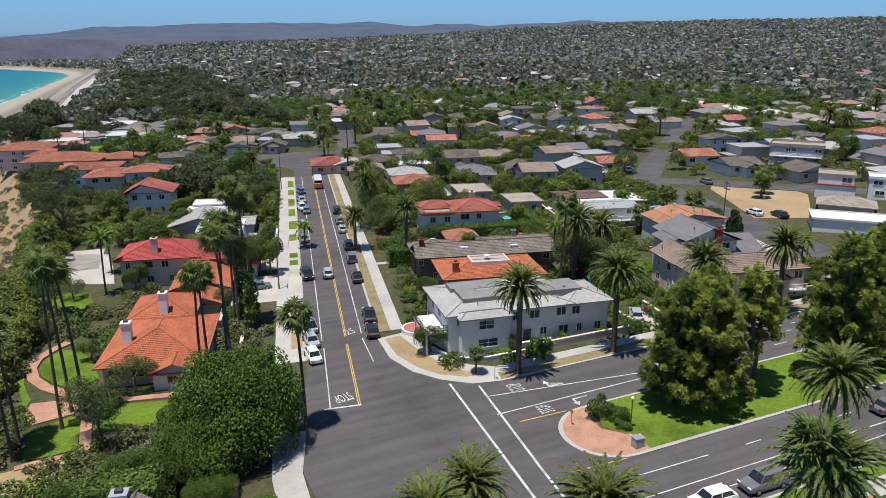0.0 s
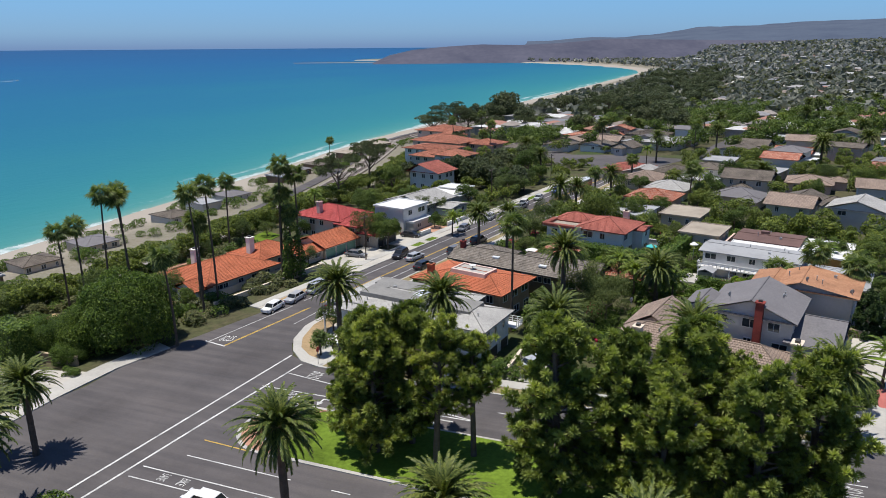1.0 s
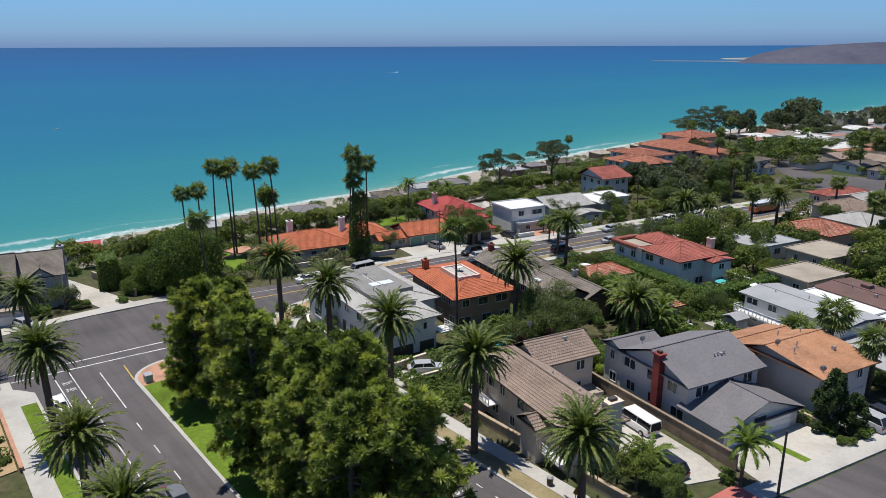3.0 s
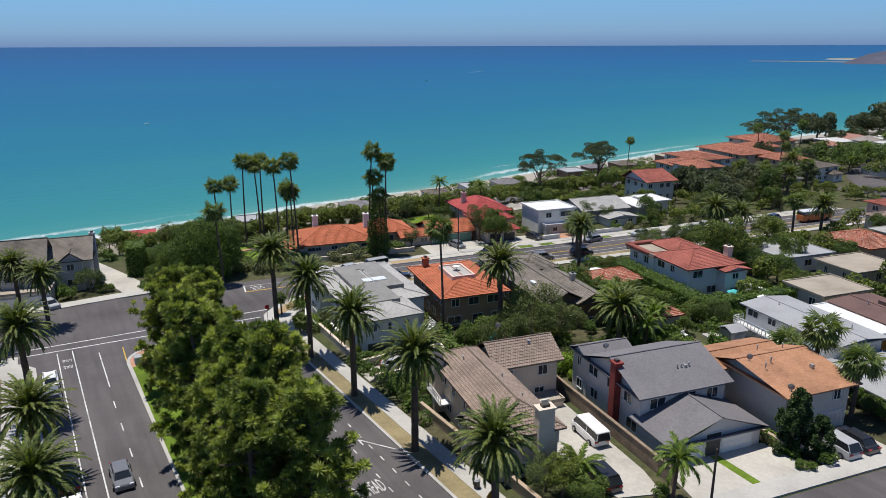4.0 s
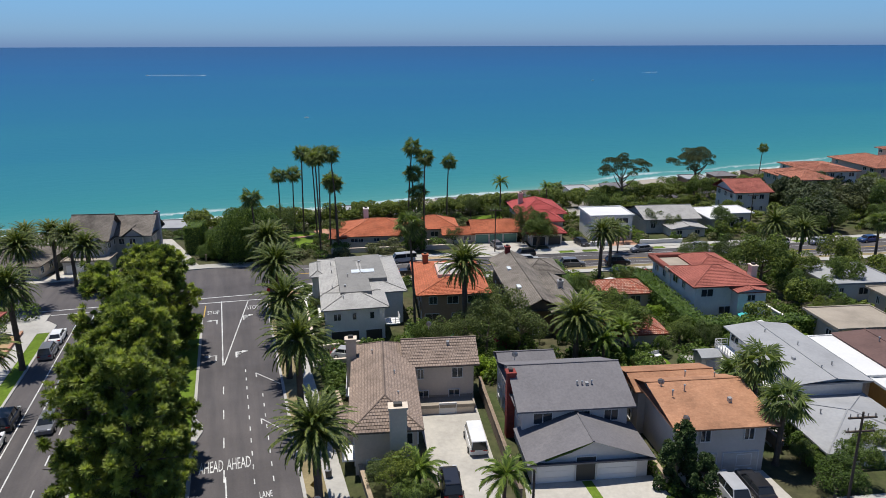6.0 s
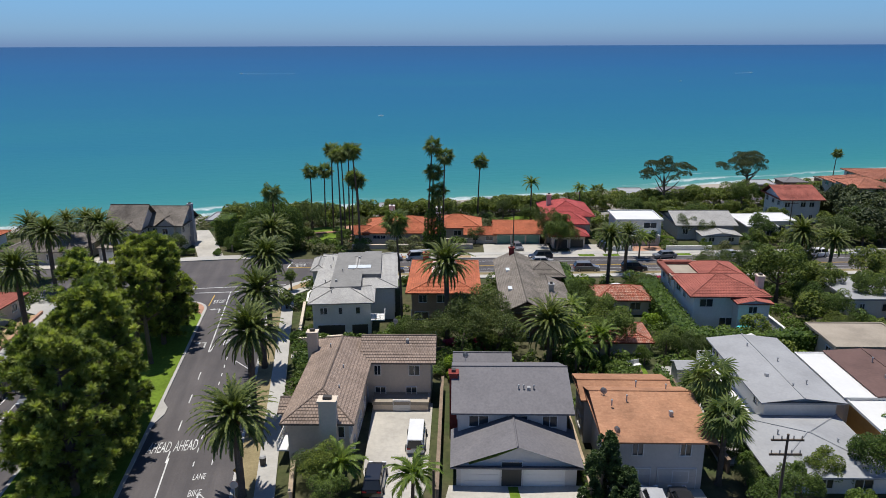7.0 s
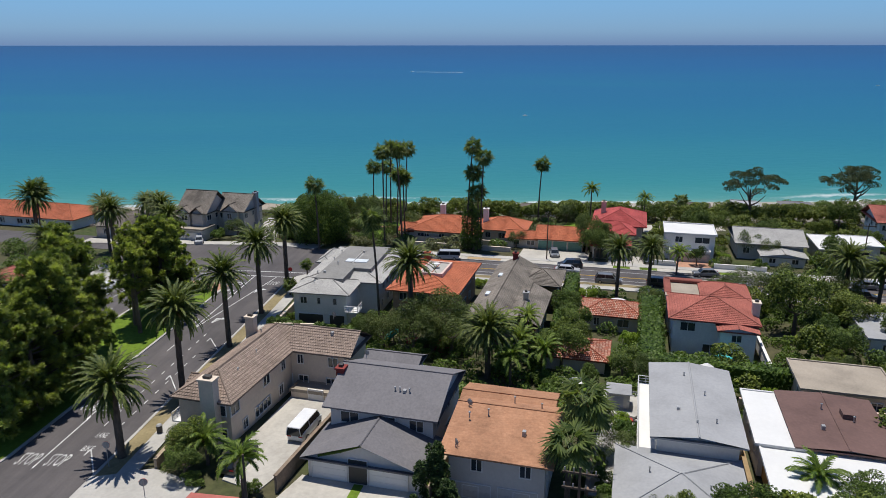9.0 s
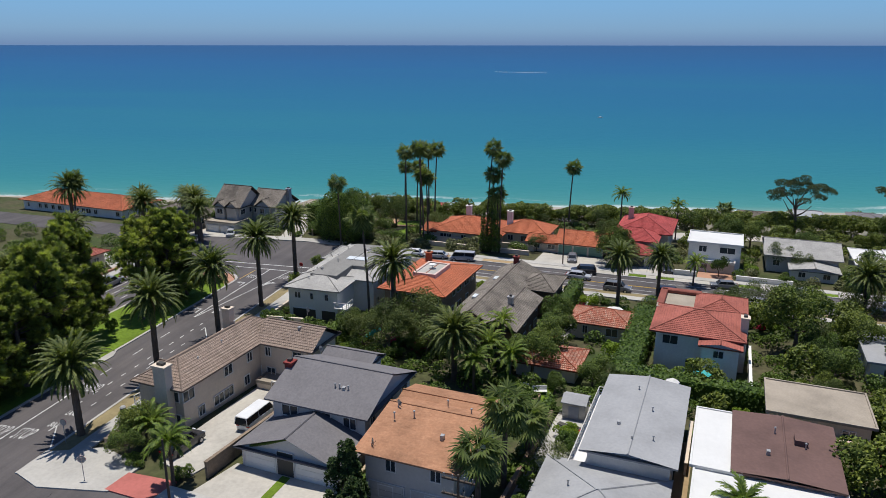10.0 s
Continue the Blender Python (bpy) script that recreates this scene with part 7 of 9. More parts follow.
# garden trees between the houses
for kind, x, y, s in (("olive", 29.6, 41.9, 1.35), ("olive", 28.6, 45.2, 1.75), ("olive", 30.2, 46.0, 1.6), ("olive", 30.6, 43.8, 1.5), ("broad", 25.2, 67.6, 1.95), ("broad", 25.1, 71.2, 1.55), ("broad", 28.3, 40.6, 0.9), ("lime", 33.4, 43.2, 1.0), ("broad", 31.8, 52.3, 1.3), ("broad", 29.8, 52.9, 1.2), ("broad", 24.0, 53.4, 1.0), ("broad", 26.5, 53.6, 1.1),
                      ("broad", 32.4, 55.6, 0.9), ("olive", 33.6, 56.6, 0.8), ("lime", 27.9, 57.0, 0.8), ("flower", 26.2, 53.1, 0.6), ("broad", 29.8, 68.4, 1.2), ("broad", 27.5, 68.2, 1.1), ("broad", 28.0, 72.6, 1.25), ("broad", 37.5, 72.2, 1.3), ("broad", 39.6, 71.4, 1.2), ("broad", 26.0, 73.8, 1.0),
                      ("olive", 19.6, 68.8, 1.5), ("olive", 17.8, 67.2, 1.2), ("broad", 22.5, 77.5, 1.5), ("bush", 29.0, 34.6, 0.6), ("bush", 30.4, 34.8, 0.7), ("bush", 32.0, 34.8, 0.7), ("bush", 33.2, 34.9, 0.6), ("broad", 43.0, 35.6, 0.9), ("olive", 42.2, 35.4, 0.9), ("broad", 44.2, 35.9, 0.8), ("bush", 44.6, 36.4, 0.5), ("bush", 45.0, 38.9, 0.45), ("bush", 46.9, 45.4, 0.4), ("bush", 46.9, 46.8, 0.6), ("bush", 48.2, 55.6, 0.7), ("broad", 47.6, 53.2, 0.9), ("bush", 46.2, 52.6, 0.7), ("bush", 45.0, 53.0, 0.7), ("bush", 43.6, 53.2, 0.7), ("olive", 41.6, 53.8, 0.8), ("bush", 39.6, 54.6, 0.7), ("lime", 38.4, 54.4, 0.6),
                      ("broad", 46.4, 57.4, 1.1), ("broad", 47.4, 61.0, 1.4), ("broad", 45.2, 62.0, 1.0), ("bush", 47.6, 52.5, 0.8), ("olive", 18.6, 35.4, 0.6), ("bush", 20.0, 35.0, 0.5), ("bush", 22.0, 35.1, 0.5), ("bush", 24.6, 34.9, 0.45), ("broad", 16.0, 37.6, 0.7), ("bush", 14.9, 40.2, 0.6), ("bush", 15.3, 42.6, 0.7), ("broad", 16.8, 45.4, 0.9), ("bush", 17.4, 50.0, 0.6), ("lime", 18.6, 55.4, 0.7), ("olive", 20.4, 59.3, 0.7), ("bush", 22.0, 60.3, 0.6)):
    tree(kind, x, y, s, PR.uniform(0.85, 1.15))
tree("broad", 48.2, 51.6, 0.95, 0.9)
for kind, x, y, k in (("olive", 45.7, 52.3, 0.55), ("olive", 45.9, 54.2, 0.6), ("broad", 46.2, 55.2, 0.8), ("bush", 45.3, 55.4, 0.5), ("bush", 46.6, 56.3, 0.6), ("bush", 45.6, 57.2, 0.5)):
    tree(kind, x, y, k, 0.95)
tree("juniper", 45.7, 46.1, 1.6, 0.95, 2)
tree("juniper", 46.7, 46.8, 1.25, 0.8, 2)
# palms about the bend of the shore road
for kind, x, y, top in (("date_palm", 6.8, 104.0, 1.4), ("date_palm", 11.0, 97.5, 0.8), ("date_palm", 24.8, 115.0, 1.8), ("queen_palm", 24.1, 109.0, 0.6), ("fan_palm", 14.0, 126.5, 3.0), ("fan_palm", -11.9, 135.0, 2.6), ("date_palm", 23.4, 84.3, 0.9), ("queen_palm", 32.9, 90.6, 0.6), ("fan_palm", 32.4, 83.7, 2.4), ("fan_palm", 30.0, 120.0, 3.4), ("date_palm", 33.0, 126.0, 2.0), ("fan_palm", -4.0, 118.0, 2.6)):
    palm(kind, x, y, top, 3, 0.85 if kind == "date_palm" else 1.0)
for x, y, s, q in ((1.5, 96.5, 1.7, 1.5), (0.1, 92.5, 1.9, 1.5), (4.5, 96.3, 2.0, 1.4), (-14.0, 128.0, 1.8, 1.3), (-5.0, 126.0, 1.6, 1.3), (1.0, 104.0, 1.5, 1.2), (-6.0, 107.0, 1.4, 1.2)):
    tree("fig", x, y, s, q, 2)
# planting about the seaward house and in the middle gardens
for kind, x, y, s, q in (("olive", -0.1, 33.0, 0.80, 1.0), ("broad", -0.9, 34.6, 0.80, 1.0), ("bush", 1.2, 36.5, 0.60, 1.1), ("broad", 0.6, 38.1, 0.70, 1.1), ("olive", 0.2, 39.8, 0.70, 1.0)):
    tree(kind, x, y, s, q)
# seaside gardens
for kind, x, y, s in (("olive", 3.0, 50.6, 0.9), ("broad", 7.4, 57.4, 1.3), ("olive", 6.4, 58.8, 1.2), ("broad", -3.0, 58.0, 1.0), ("broad", -9.6, 62.5, 0.7), ("olive", -9.0, 56.5, 1.1), ("broad", -10.0, 66.5, 0.9), ("olive", 4.6, 71.6, 1.2), ("olive", 6.0, 73.0, 1.0), ("broad", 1.0, 75.0, 1.3), ("broad", 7.6, 78.0, 1.4), ("bush", 9.6, 71.0, 0.7), ("fig", 3.0, 93.0, 2.8), ("fig", 6.2, 90.0, 2.4), ("fig", 5.5, 96.0, 2.2), ("fig", -1.0, 92.5, 1.7), ("olive", 10.4, 84.0, 1.7), ("olive", 11.5, 88.0, 1.6), ("broad", -6.0, 84.5, 1.6), ("broad", 9.0, 98.0, 2.2),
                      ("olive", 1.2, 22.6, 1.2), ("bush", 2.2, 21.0, 0.8), ("bush", 1.6, 23.6, 0.7), ("bush", 0.6, 20.4, 0.7), ("bush", 2.4, 26.4, 0.6), ("olive", -1.0, 22.0, 1.0), ("broad", 0.0, 16.4, 0.9), ("bush", -9.0, 25.0, 0.8), ("olive", -10.4, 31.0, 1.2), ("broad", -12.6, 35.0, 1.1), ("olive", -14.5, 40.0, 0.9), ("broad", -9.6, 38.4, 0.8), ("olive", -8.6, 50.6, 0.7)):
    tree(kind, x, y, s, PR.uniform(0.85, 1.15))


def hedge(a0, a1, b0, b1, h, seed, material=None, label="tall clipped green hedge"):
    """A clipped hedge: leaf sprays over a dense dark core."""
    ca, cb = (a0 + a1) / 2, (b0 + b1) / 2
    x, y = AB(ca, cb)
    ob = thing("hedge", x, y, gz(x, y), ROT, label, "hedge")
    w, d = (a1 - a0) / 2, (b1 - b0) / 2
    bm = bmesh.new()
    add_box(bm, -w + 0.12, w - 0.12, -d + 0.12, d - 0.12, -0.3, h - 0.14)
    part("core", bm, L_DARK, ob)
    r = np.random.RandomState(seed)
    dims = np.array((w, d, h / 2))
    top, ends, sides = 4 * w * d, 2 * d * h, 2 * w * h
    n = int(95 * (top + 2 * ends + 2 * sides))
    q = r.uniform(-1, 1, size=(n, 3))
    pick = r.choice(5, n, p=np.array((top, ends, ends, sides, sides)) / (top + 2 * ends + 2 * sides))
    nn = np.zeros((n, 3))
    for k, (ax, sg) in enumerate(((2, 1), (0, -1), (0, 1), (1, -1), (1, 1))):
        q[pick == k, ax] = sg
        nn[pick == k, ax] = sg
    p = q * dims * (0.97 + 0.05 * r.rand(n)[:, None]) + np.array((0, 0, h / 2)) + r.normal(size=(n, 3)) * 0.035
    nn = nn + r.normal(size=(n, 3)) * 0.55 + np.array((0, 0, 0.35))
    nn /= np.linalg.norm(nn, axis=1)[:, None]
    t = np.cross(nn, r.normal(size=(n, 3)))
    t /= np.linalg.norm(t, axis=1)[:, None]
    b = np.cross(nn, t)
    s = (0.13 * (0.6 + 0.8 * r.rand(n)))[:, None]
    V = np.stack([p - t * s * 0.5, p - b * s * 0.4, p + t * s * 0.6, p + b * s * 0.4], 1).reshape(-1, 3)
    F = np.arange(4 * n).reshape(-1, 4)
    c = new("foliage", quad_mesh("foliage", V, F, material or L_HEDGE))
    c.parent = ob


hedge(10.5, 20.4, 61.6, 63.0, 1.45, 1)
hedge(20.4, 21.5, 61.8, 69.4, 1.35, 2)
hedge(24.6, 31.0, 59.1, 59.6, 0.7, 3)
hedge(17.6, 22.0, 55.7, 56.2, 0.9, 5)
hedge(6.0, 16.8, 56.3, 57.2, 1.35, 10, None, "tall loose green hedge beside the brown house")
hedge(33.9, 36.6, 53.6, 54.1, 0.5, 6)
hedge(-7.0, -3.6, 75.9, 76.5, 0.8, 7)
hedge(-9.3, -6.5, 24.9, 26.4, 2.7, 8, None, "tall box-clipped dark green hedge")
hedge(18.2, 22.5, 44.2, 44.9, 0.9, 9)


# ---- cars ----
TYRE = surface("tyre_rubber", (0.025, 0.025, 0.027), 0.85, spread=0.1)
RIM = glossy("wheel_alloy", (0.45, 0.45, 0.46), 0.35, 0.8)
LAMP_W = glossy("headlight_glass", (0.75, 0.76, 0.78), 0.15)
LAMP_R = glossy("tail_light_red", (0.35, 0.02, 0.02), 0.2)
CAR_GLASS = glossy("car_glass", (0.02, 0.024, 0.028), 0.06, spec=0.6)
PAINTS = {k: glossy("car_paint_" + k, c, 0.28, 0.0, 0.5, 0.6) for k, c in dict(white=(0.78, 0.78, 0.77), silver=(0.42, 0.43, 0.45), grey=(0.16, 0.165, 0.175), black=(0.022, 0.022, 0.025), blue=(0.03, 0.08, 0.22), red=(0.35, 0.03, 0.03), teal=(0.05, 0.22, 0.25)).items()}
CAR_MESH = {}


def section_loft(bm, stations, closed=True):
    rings = [[bm.verts.new(p) for p in st] for st in stations]
    n = len(rings[0])
    for a, b in zip(rings, rings[1:]):
        for k in range(n):
            bm.faces.new((a[k], a[(k + 1) % n], b[(k + 1) % n], b[k]))
    bm.faces.new(rings[0][::-1])
    bm.faces.new(rings[-1])


def car_meshes(kind):
    """Body, greenhouse glass, roof, wheel and lamp meshes; length along x, unit is a scene metre."""
    if kind in CAR_MESH:
        return CAR_MESH[kind]
    L, W, H, hood, cab0, cab1 = {"sedan": (2.05, 0.80, 0.63, 0.40, -0.42, 0.78), "suv": (2.1, 0.84, 0.76, 0.46, -0.38, 0.98), "van": (2.12, 0.82, 0.84, 0.47, -0.72, 1.1), "pickup": (2.4, 0.86, 0.76, 0.45, -0.3, 0.45)}[kind]
    bm = bmesh.new()
    st = []
    for k, (u, zt, wk) in enumerate(((-1.0, 0.30, 0.80), (-0.96, 0.36, 0.92), (-0.6, hood - 0.01, 0.99), (-0.3, hood, 1.0), (0.4, hood + 0.01, 1.0), (0.9, hood, 0.97), (0.97, hood - 0.06, 0.92), (1.0, 0.30, 0.82))):
        x, w = u * L / 2, W / 2 * wk
        st.append([(x, -w, 0.13), (x, -w * 1.0, 0.26), (x, -w * 0.93, zt - 0.02), (x, -w * 0.8, zt), (x, w * 0.8, zt), (x, w * 0.93, zt - 0.02), (x, w, 0.26), (x, w, 0.13)])
    section_loft(bm, st)
    bmesh.ops.recalc_face_normals(bm, faces=bm.faces)
    body = bpy.data.meshes.new("body")
    bm.to_mesh(body)
    bm.free()
    bm = bmesh.new()
    x0, x1 = cab0 * L / 2 - 0.1, cab1 * L / 2
    st = []
    for x, z, w in ((x0 - 0.06, hood - 0.02, 0.80), (x0 + 0.22, H - 0.03, 0.70), (x1 - 0.22 if kind != "van" else x1 - 0.05, H - 0.03, 0.70), (x1 + 0.02, hood - 0.02, 0.80)):
        ww = W / 2 * w
        st.append([(x, -W / 2 * 0.86, hood - 0.03), (x, -ww, z), (x, ww, z), (x, W / 2 * 0.86, hood - 0.03)])
    section_loft(bm, st)
    bmesh.ops.recalc_face_normals(bm, faces=bm.faces)
    glass = bpy.data.meshes.new("glasshouse")
    bm.to_mesh(glass)
    bm.free()
    glass.materials.append(CAR_GLASS)
    bm = bmesh.new()
    xa, xb = x0 + 0.2, (x1 - 0.2 if kind != "van" else x1 - 0.03)
    rw = W * (0.41 if kind == "van" else 0.365)
    add_box(bm, xa, xb, -rw, rw, H - (0.07 if kind == "van" else 0.045), H, 0.02)
    roof = bpy.data.meshes.new("roof")
    bm.to_mesh(roof)
    bm.free()
    pillars = []
    for s in (-1, 1):
        for x, dx in ((x0 - 0.04, 0.24), ((xa + xb) / 2, 0.0), (x1 + 0.0, -0.2 if kind != "van" else -0.03)):
            bm = bmesh.new()
            add_tube(bm, [(x, s * W * 0.43, hood - 0.02), (x + dx, s * W * 0.352, H - 0.02)], [0.022, 0.022], 4)
            pm = bpy.data.meshes.new("pillar")
            bm.to_mesh(pm)
            bm.free()
            pillars.append(pm)
    bm = bmesh.new()
    add_tube(bm, [(0, -0.09, 0), (0, 0.09, 0)], [0.145, 0.145], 12)
    wheel = bpy.data.meshes.new("wheel")
    bm.to_mesh(wheel)
    bm.free()
    wheel.materials.append(TYRE)
    bm = bmesh.new()
    add_tube(bm, [(0, -0.097, 0), (0, 0.097, 0)], [0.09, 0.09], 10)
    rim = bpy.data.meshes.new("rim")
    bm.to_mesh(rim)
    bm.free()
    rim.materials.append(RIM)
    lamps = []
    for s in (-1, 1):
        for x, m, n in ((-L / 2 + 0.01, LAMP_W, "headlight"), (L / 2 - 0.01, LAMP_R, "tail_light")):
            bm = bmesh.new()
            add_box(bm, x - 0.03, x + 0.03, s * W * 0.34 - 0.09, s * W * 0.34 + 0.09, 0.3, 0.37, 0.01)
            me = bpy.data.meshes.new(n)
            bm.to_mesh(me)
            bm.free()
            me.materials.append(m)
            lamps.append((n, me))
    CAR_MESH[kind] = (L, W, body, glass, roof, pillars, wheel, rim, lamps)
    return CAR_MESH[kind]


def car(kind, paint, x, y, turn, label=None, z=None, group="parked cars"):
    """A parked car; turn is the way its nose points, in degrees."""
    L, W, body, glass, roof, pillars, wheel, rim, lamps = car_meshes(kind)
    names = {"sedan": "car", "suv": "suv", "van": "van", "pickup": "pickup_truck"}
    ob = thing(names[kind], x, y, (gz(x, y) + 0.05) if z is None else z, radians(turn + 180), label or paint + " " + {"sedan": "sedan car parked at the kerb", "suv": "sport utility car parked at the kerb", "van": "van parked on the drive", "pickup": "pickup truck parked at the kerb"}[kind], "car", group)
    for n, me in [("body", body), ("roof", roof)] + [("pillar", q) for q in pillars]:
        c = me.copy()
        c.materials.clear()
        c.materials.append(PAINTS[paint])
        o = new(n, c)
        o.parent = ob
    o = new("glasshouse", glass)
    o.parent = ob
    for sx in (-0.31, 0.31):
        for sy in (-1, 1):
            w = new("wheel", wheel)
            w.parent = ob
            w.matrix_basis = Matrix.Translation((sx * L, sy * W * 0.44, 0.145))
            r = new("rim", rim)
            r.parent = w
    for n, me in lamps:
        o = new(n, me)
        o.parent = ob
    return ob


for x, y, k, c in ((7.25, 39.6, "sedan", "white"), (7.6, 41.9, "sedan", "silver"), (7.95, 44.3, "van", "silver"), (9.95, 55.0, "suv", "black"), (11.8, 65.9, "sedan", "grey"), (12.7, 71.4, "sedan", "silver"), (14.9, 83.0, "sedan", "silver"), (15.8, 88.0, "sedan", "blue"), (14.2, 79.0, "suv", "white")):
    car(k, c, x, y, -80 - 9)
for x, y, k, c in ((11.55, 41.6, "sedan", "black"), (12.1, 44.2, "pickup", "black"), (13.45, 52.4, "sedan", "black"), (14.35, 57.6, "suv", "grey"), (16.0, 67.5, "sedan", "silver"), (17.4, 75.6, "suv", "black"), (16.6, 71.0, "sedan", "grey"), (15.1, 61.5, "suv", "black")):
    car(k, c, x, y, 80)
car("sedan", "silver", 11.6, 54.6, 80, "silver sedan car driving on the shore road", group="cars on the road")
for x, y, k, c in ((19.2, 18.9, "sedan", "white"), (21.8, 18.9, "suv", "grey"), (31.0, 19.0, "suv", "black"), (33.7, 19.0, "sedan", "white"), (39.0, 19.0, "sedan", "silver")):
    car(k, c, x, y, 180)
car("sedan", "grey", 31.9, 20.95, 0, "dark grey sedan car driving on the divided street", group="cars on the road")
car("van", "white", *AB(31.6, 46.7), 169, "white passenger van with dark windows on the driveway")
car("suv", "silver", *AB(36.6, 56.0), 169, "silver sport utility car on the driveway")
car("sedan", "black", *AB(36.6, 57.1), 169, "black sedan car on the driveway")
car("sedan", "silver", 28.1, 36.1, 60, "silver sedan car on the walled driveway")
car("sedan", "grey", 5.9, 54.0, 0, "dark grey sedan car on a concrete driveway")
car("sedan", "black", 7.6, 62.0, 0, "black sedan car on a driveway")
car("sedan", "silver", 3.5, 19.6, 20, "silver sedan car on a concrete apron")
car("sedan", "grey", 14.4, 77.4, -100, "grey sedan car parked on the shore road")
car("suv", "black", *AB(34.9, 45.2), 169, "black sport utility car in the driveway mouth")
for x, y, c in ((54.4, 52.6, "white"), (55.8, 50.8, "black"), (60.6, 66.6, "grey"), (57.4, 78.0, "white")):
    car("sedan", c, x, y, 79)

# bus on the shore road
bus = thing("bus", 18.6, 91.0, gz(18.6, 91.0) + 0.05, radians(80), "orange and white bus on the shore road", "bus", "cars on the road")
bm = bmesh.new()
add_box(bm, -2.0, 2.0, -0.5, 0.5, 0.18, 0.8, 0.05)
part("body", bm, glossy("bus_orange", (0.55, 0.16, 0.05), 0.35), bus)
bm = bmesh.new()
add_box(bm, -1.98, 1.98, -0.49, 0.49, 0.8, 1.1, 0.04)
part("window_band", bm, CAR_GLASS, bus)
bm = bmesh.new()
add_box(bm, -2.0, 2.0, -0.5, 0.5, 1.1, 1.25, 0.05)
part("roof", bm, PAINTS["white"], bus)
for sx in (-1.3, 1.3):
    for sy in (-1, 1):
        bm = bmesh.new()
        add_tube(bm, [(sx, sy * 0.44 - 0.09, 0.2), (sx, sy * 0.44 + 0.09, 0.2)], [0.2, 0.2], 10)
        part("wheel", bm, TYRE, bus)


# ---- the town beyond ----
def in_view_cone(x, y):
    """Land that lies open to the street's view up the coast and inland."""
    az = math.degrees(math.atan2(x, y + 10))
    return -16 < az < 62


HILL = [(55.4, 71.0), (63.6, 80.6), (70.7, 87.2), (88.3, 105.2), (108.0, 123.0)]
LOTROAD = [(55.6, 71.6), (61.2, 66.7), (67.8, 59.0), (85.0, 39.0)]


def off_line(x, y, pts):
    """Distance to a broken line."""
    best = 1e9
    for (x0, y0), (x1, y1) in zip(pts, pts[1:]):
        dx, dy = x1 - x0, y1 - y0
        k = max(0.0, min(1.0, ((x - x0) * dx + (y - y0) * dy) / (dx * dx + dy * dy)))
        best = min(best, math.hypot(x - x0 - k * dx, y - y0 - k * dy))
    return best


def road_near(a, b, r=2.6):
    x, y = AB(a, b)
    if off_line(x, y, HILL) < r or off_line(x, y, LOTROAD) < r:
        return True
    if abs(a - 6 - 0.02 * (b - 100)) < r and b > 118:
        return True
    if abs(x - (48.9 + 0.19 * (y - 38.4))) < 3.0 and y < 74:
        return True
    cx = 8.3 + 0.17 * (y - 32.9)
    if -5 < x - cx < 5 and y < 104:
        return True
    if y > 100 and y < 124 and 2 < x < 30:
        return True
    if 13 < y < 34 and x < 66:
        return True
    if 52 < x < 67 and 47.5 < y < 66:
        return True
    return False


def foot_near(a, b, r):
    return any(f[0] - r < a < f[1] + r and f[2] - r < b < f[3] + r for f in FOOT)


TOWN_LABELS = [("house with grey shingle roof in the town", R_GREY), ("house with brown shingle roof in the town", R_BROWN), ("house with slate-grey roof in the town", R_SLATE), ("house with brown shingle roof in the town", R_BROWN), ("house with weathered red tile roof in the town", R_COTTAGE), ("house with grey shingle roof in the town", R_SLATE), ("house with tan tile roof in the town", R_TANTILE), ("house with flat grey roof in the town", R_FLATGREY)]
WALLS = [W_WHITE, W_CREAM, W_GREY, W_PINK, W_WHITE, W_CREAM]
# the blue-grey house with a widow's walk, and the white block behind the dirt lot
ob, ca, cb, z = house("three-storey blue-grey house with white balcony rails", [(-3.0, 3.0, -2.0, 2.4, 2.8, "flat", 0, 0.2, "x", R_FLATTAN, W_BLUE, "SW", {"parapet": 0.3, "gap": 1.1})], 601, own=(76.2, 68.0, -50))
for k in (0.4, 1.5):
    bm = bmesh.new()
    add_box(bm, -3.0 - ca, 3.0 - ca, -2.7 - cb, -2.0 - cb, k - z, k + 0.07 - z)
    part("balcony", bm, M_TRIM, ob, "white balcony floor")
    railing(ob, [(-3.0 - ca, -2.68 - cb, k + 0.07 - z), (3.0 - ca, -2.68 - cb, k + 0.07 - z)], 0.4, M_TRIM)
house("long white flat-roofed building near the empty lot", [(-4.2, 4.2, -1.7, 1.7, 0.15, "flat", 0, 0.15, "x", R_FLATWHITE, W_WHITE, "NW", {"parapet": 0.1})], 602, own=(58.5, 44.0, -43))
house("low house with pale tan dome-like hip roof", [(-2.4, 2.4, -1.7, 1.7, 0.0, "hip", 0.7, 0.3, "x", R_FLATTAN, W_CREAM, "NW", {})], 603, own=(63.2, 49.6, -50))
house("white two-storey house with dark glazed front", [(-1.7, 1.7, -1.6, 1.6, 1.75, "flat", 0, 0.1, "x", R_FLATTAN, W_WHITE, "NWS", {"parapet": 0.15, "w": 0.9, "gap": 1.3}), (-1.9, 1.9, -2.1, -1.6, 0.75, "flat", 0, 0.1, "x", R_COTTAGE, W_WHITE, "", {"parapet": 0.05})], 604, own=(68.2, 55.2, -50))
house("white two-storey terrace house with flat roof", [(-1.9, 1.9, -1.6, 1.6, 1.7, "flat", 0, 0.1, "x", R_FLATWHITE, W_WHITE, "NWS", {"parapet": 0.2, "w": 0.8, "gap": 1.3})], 605, own=(71.4, 51.4, -50))
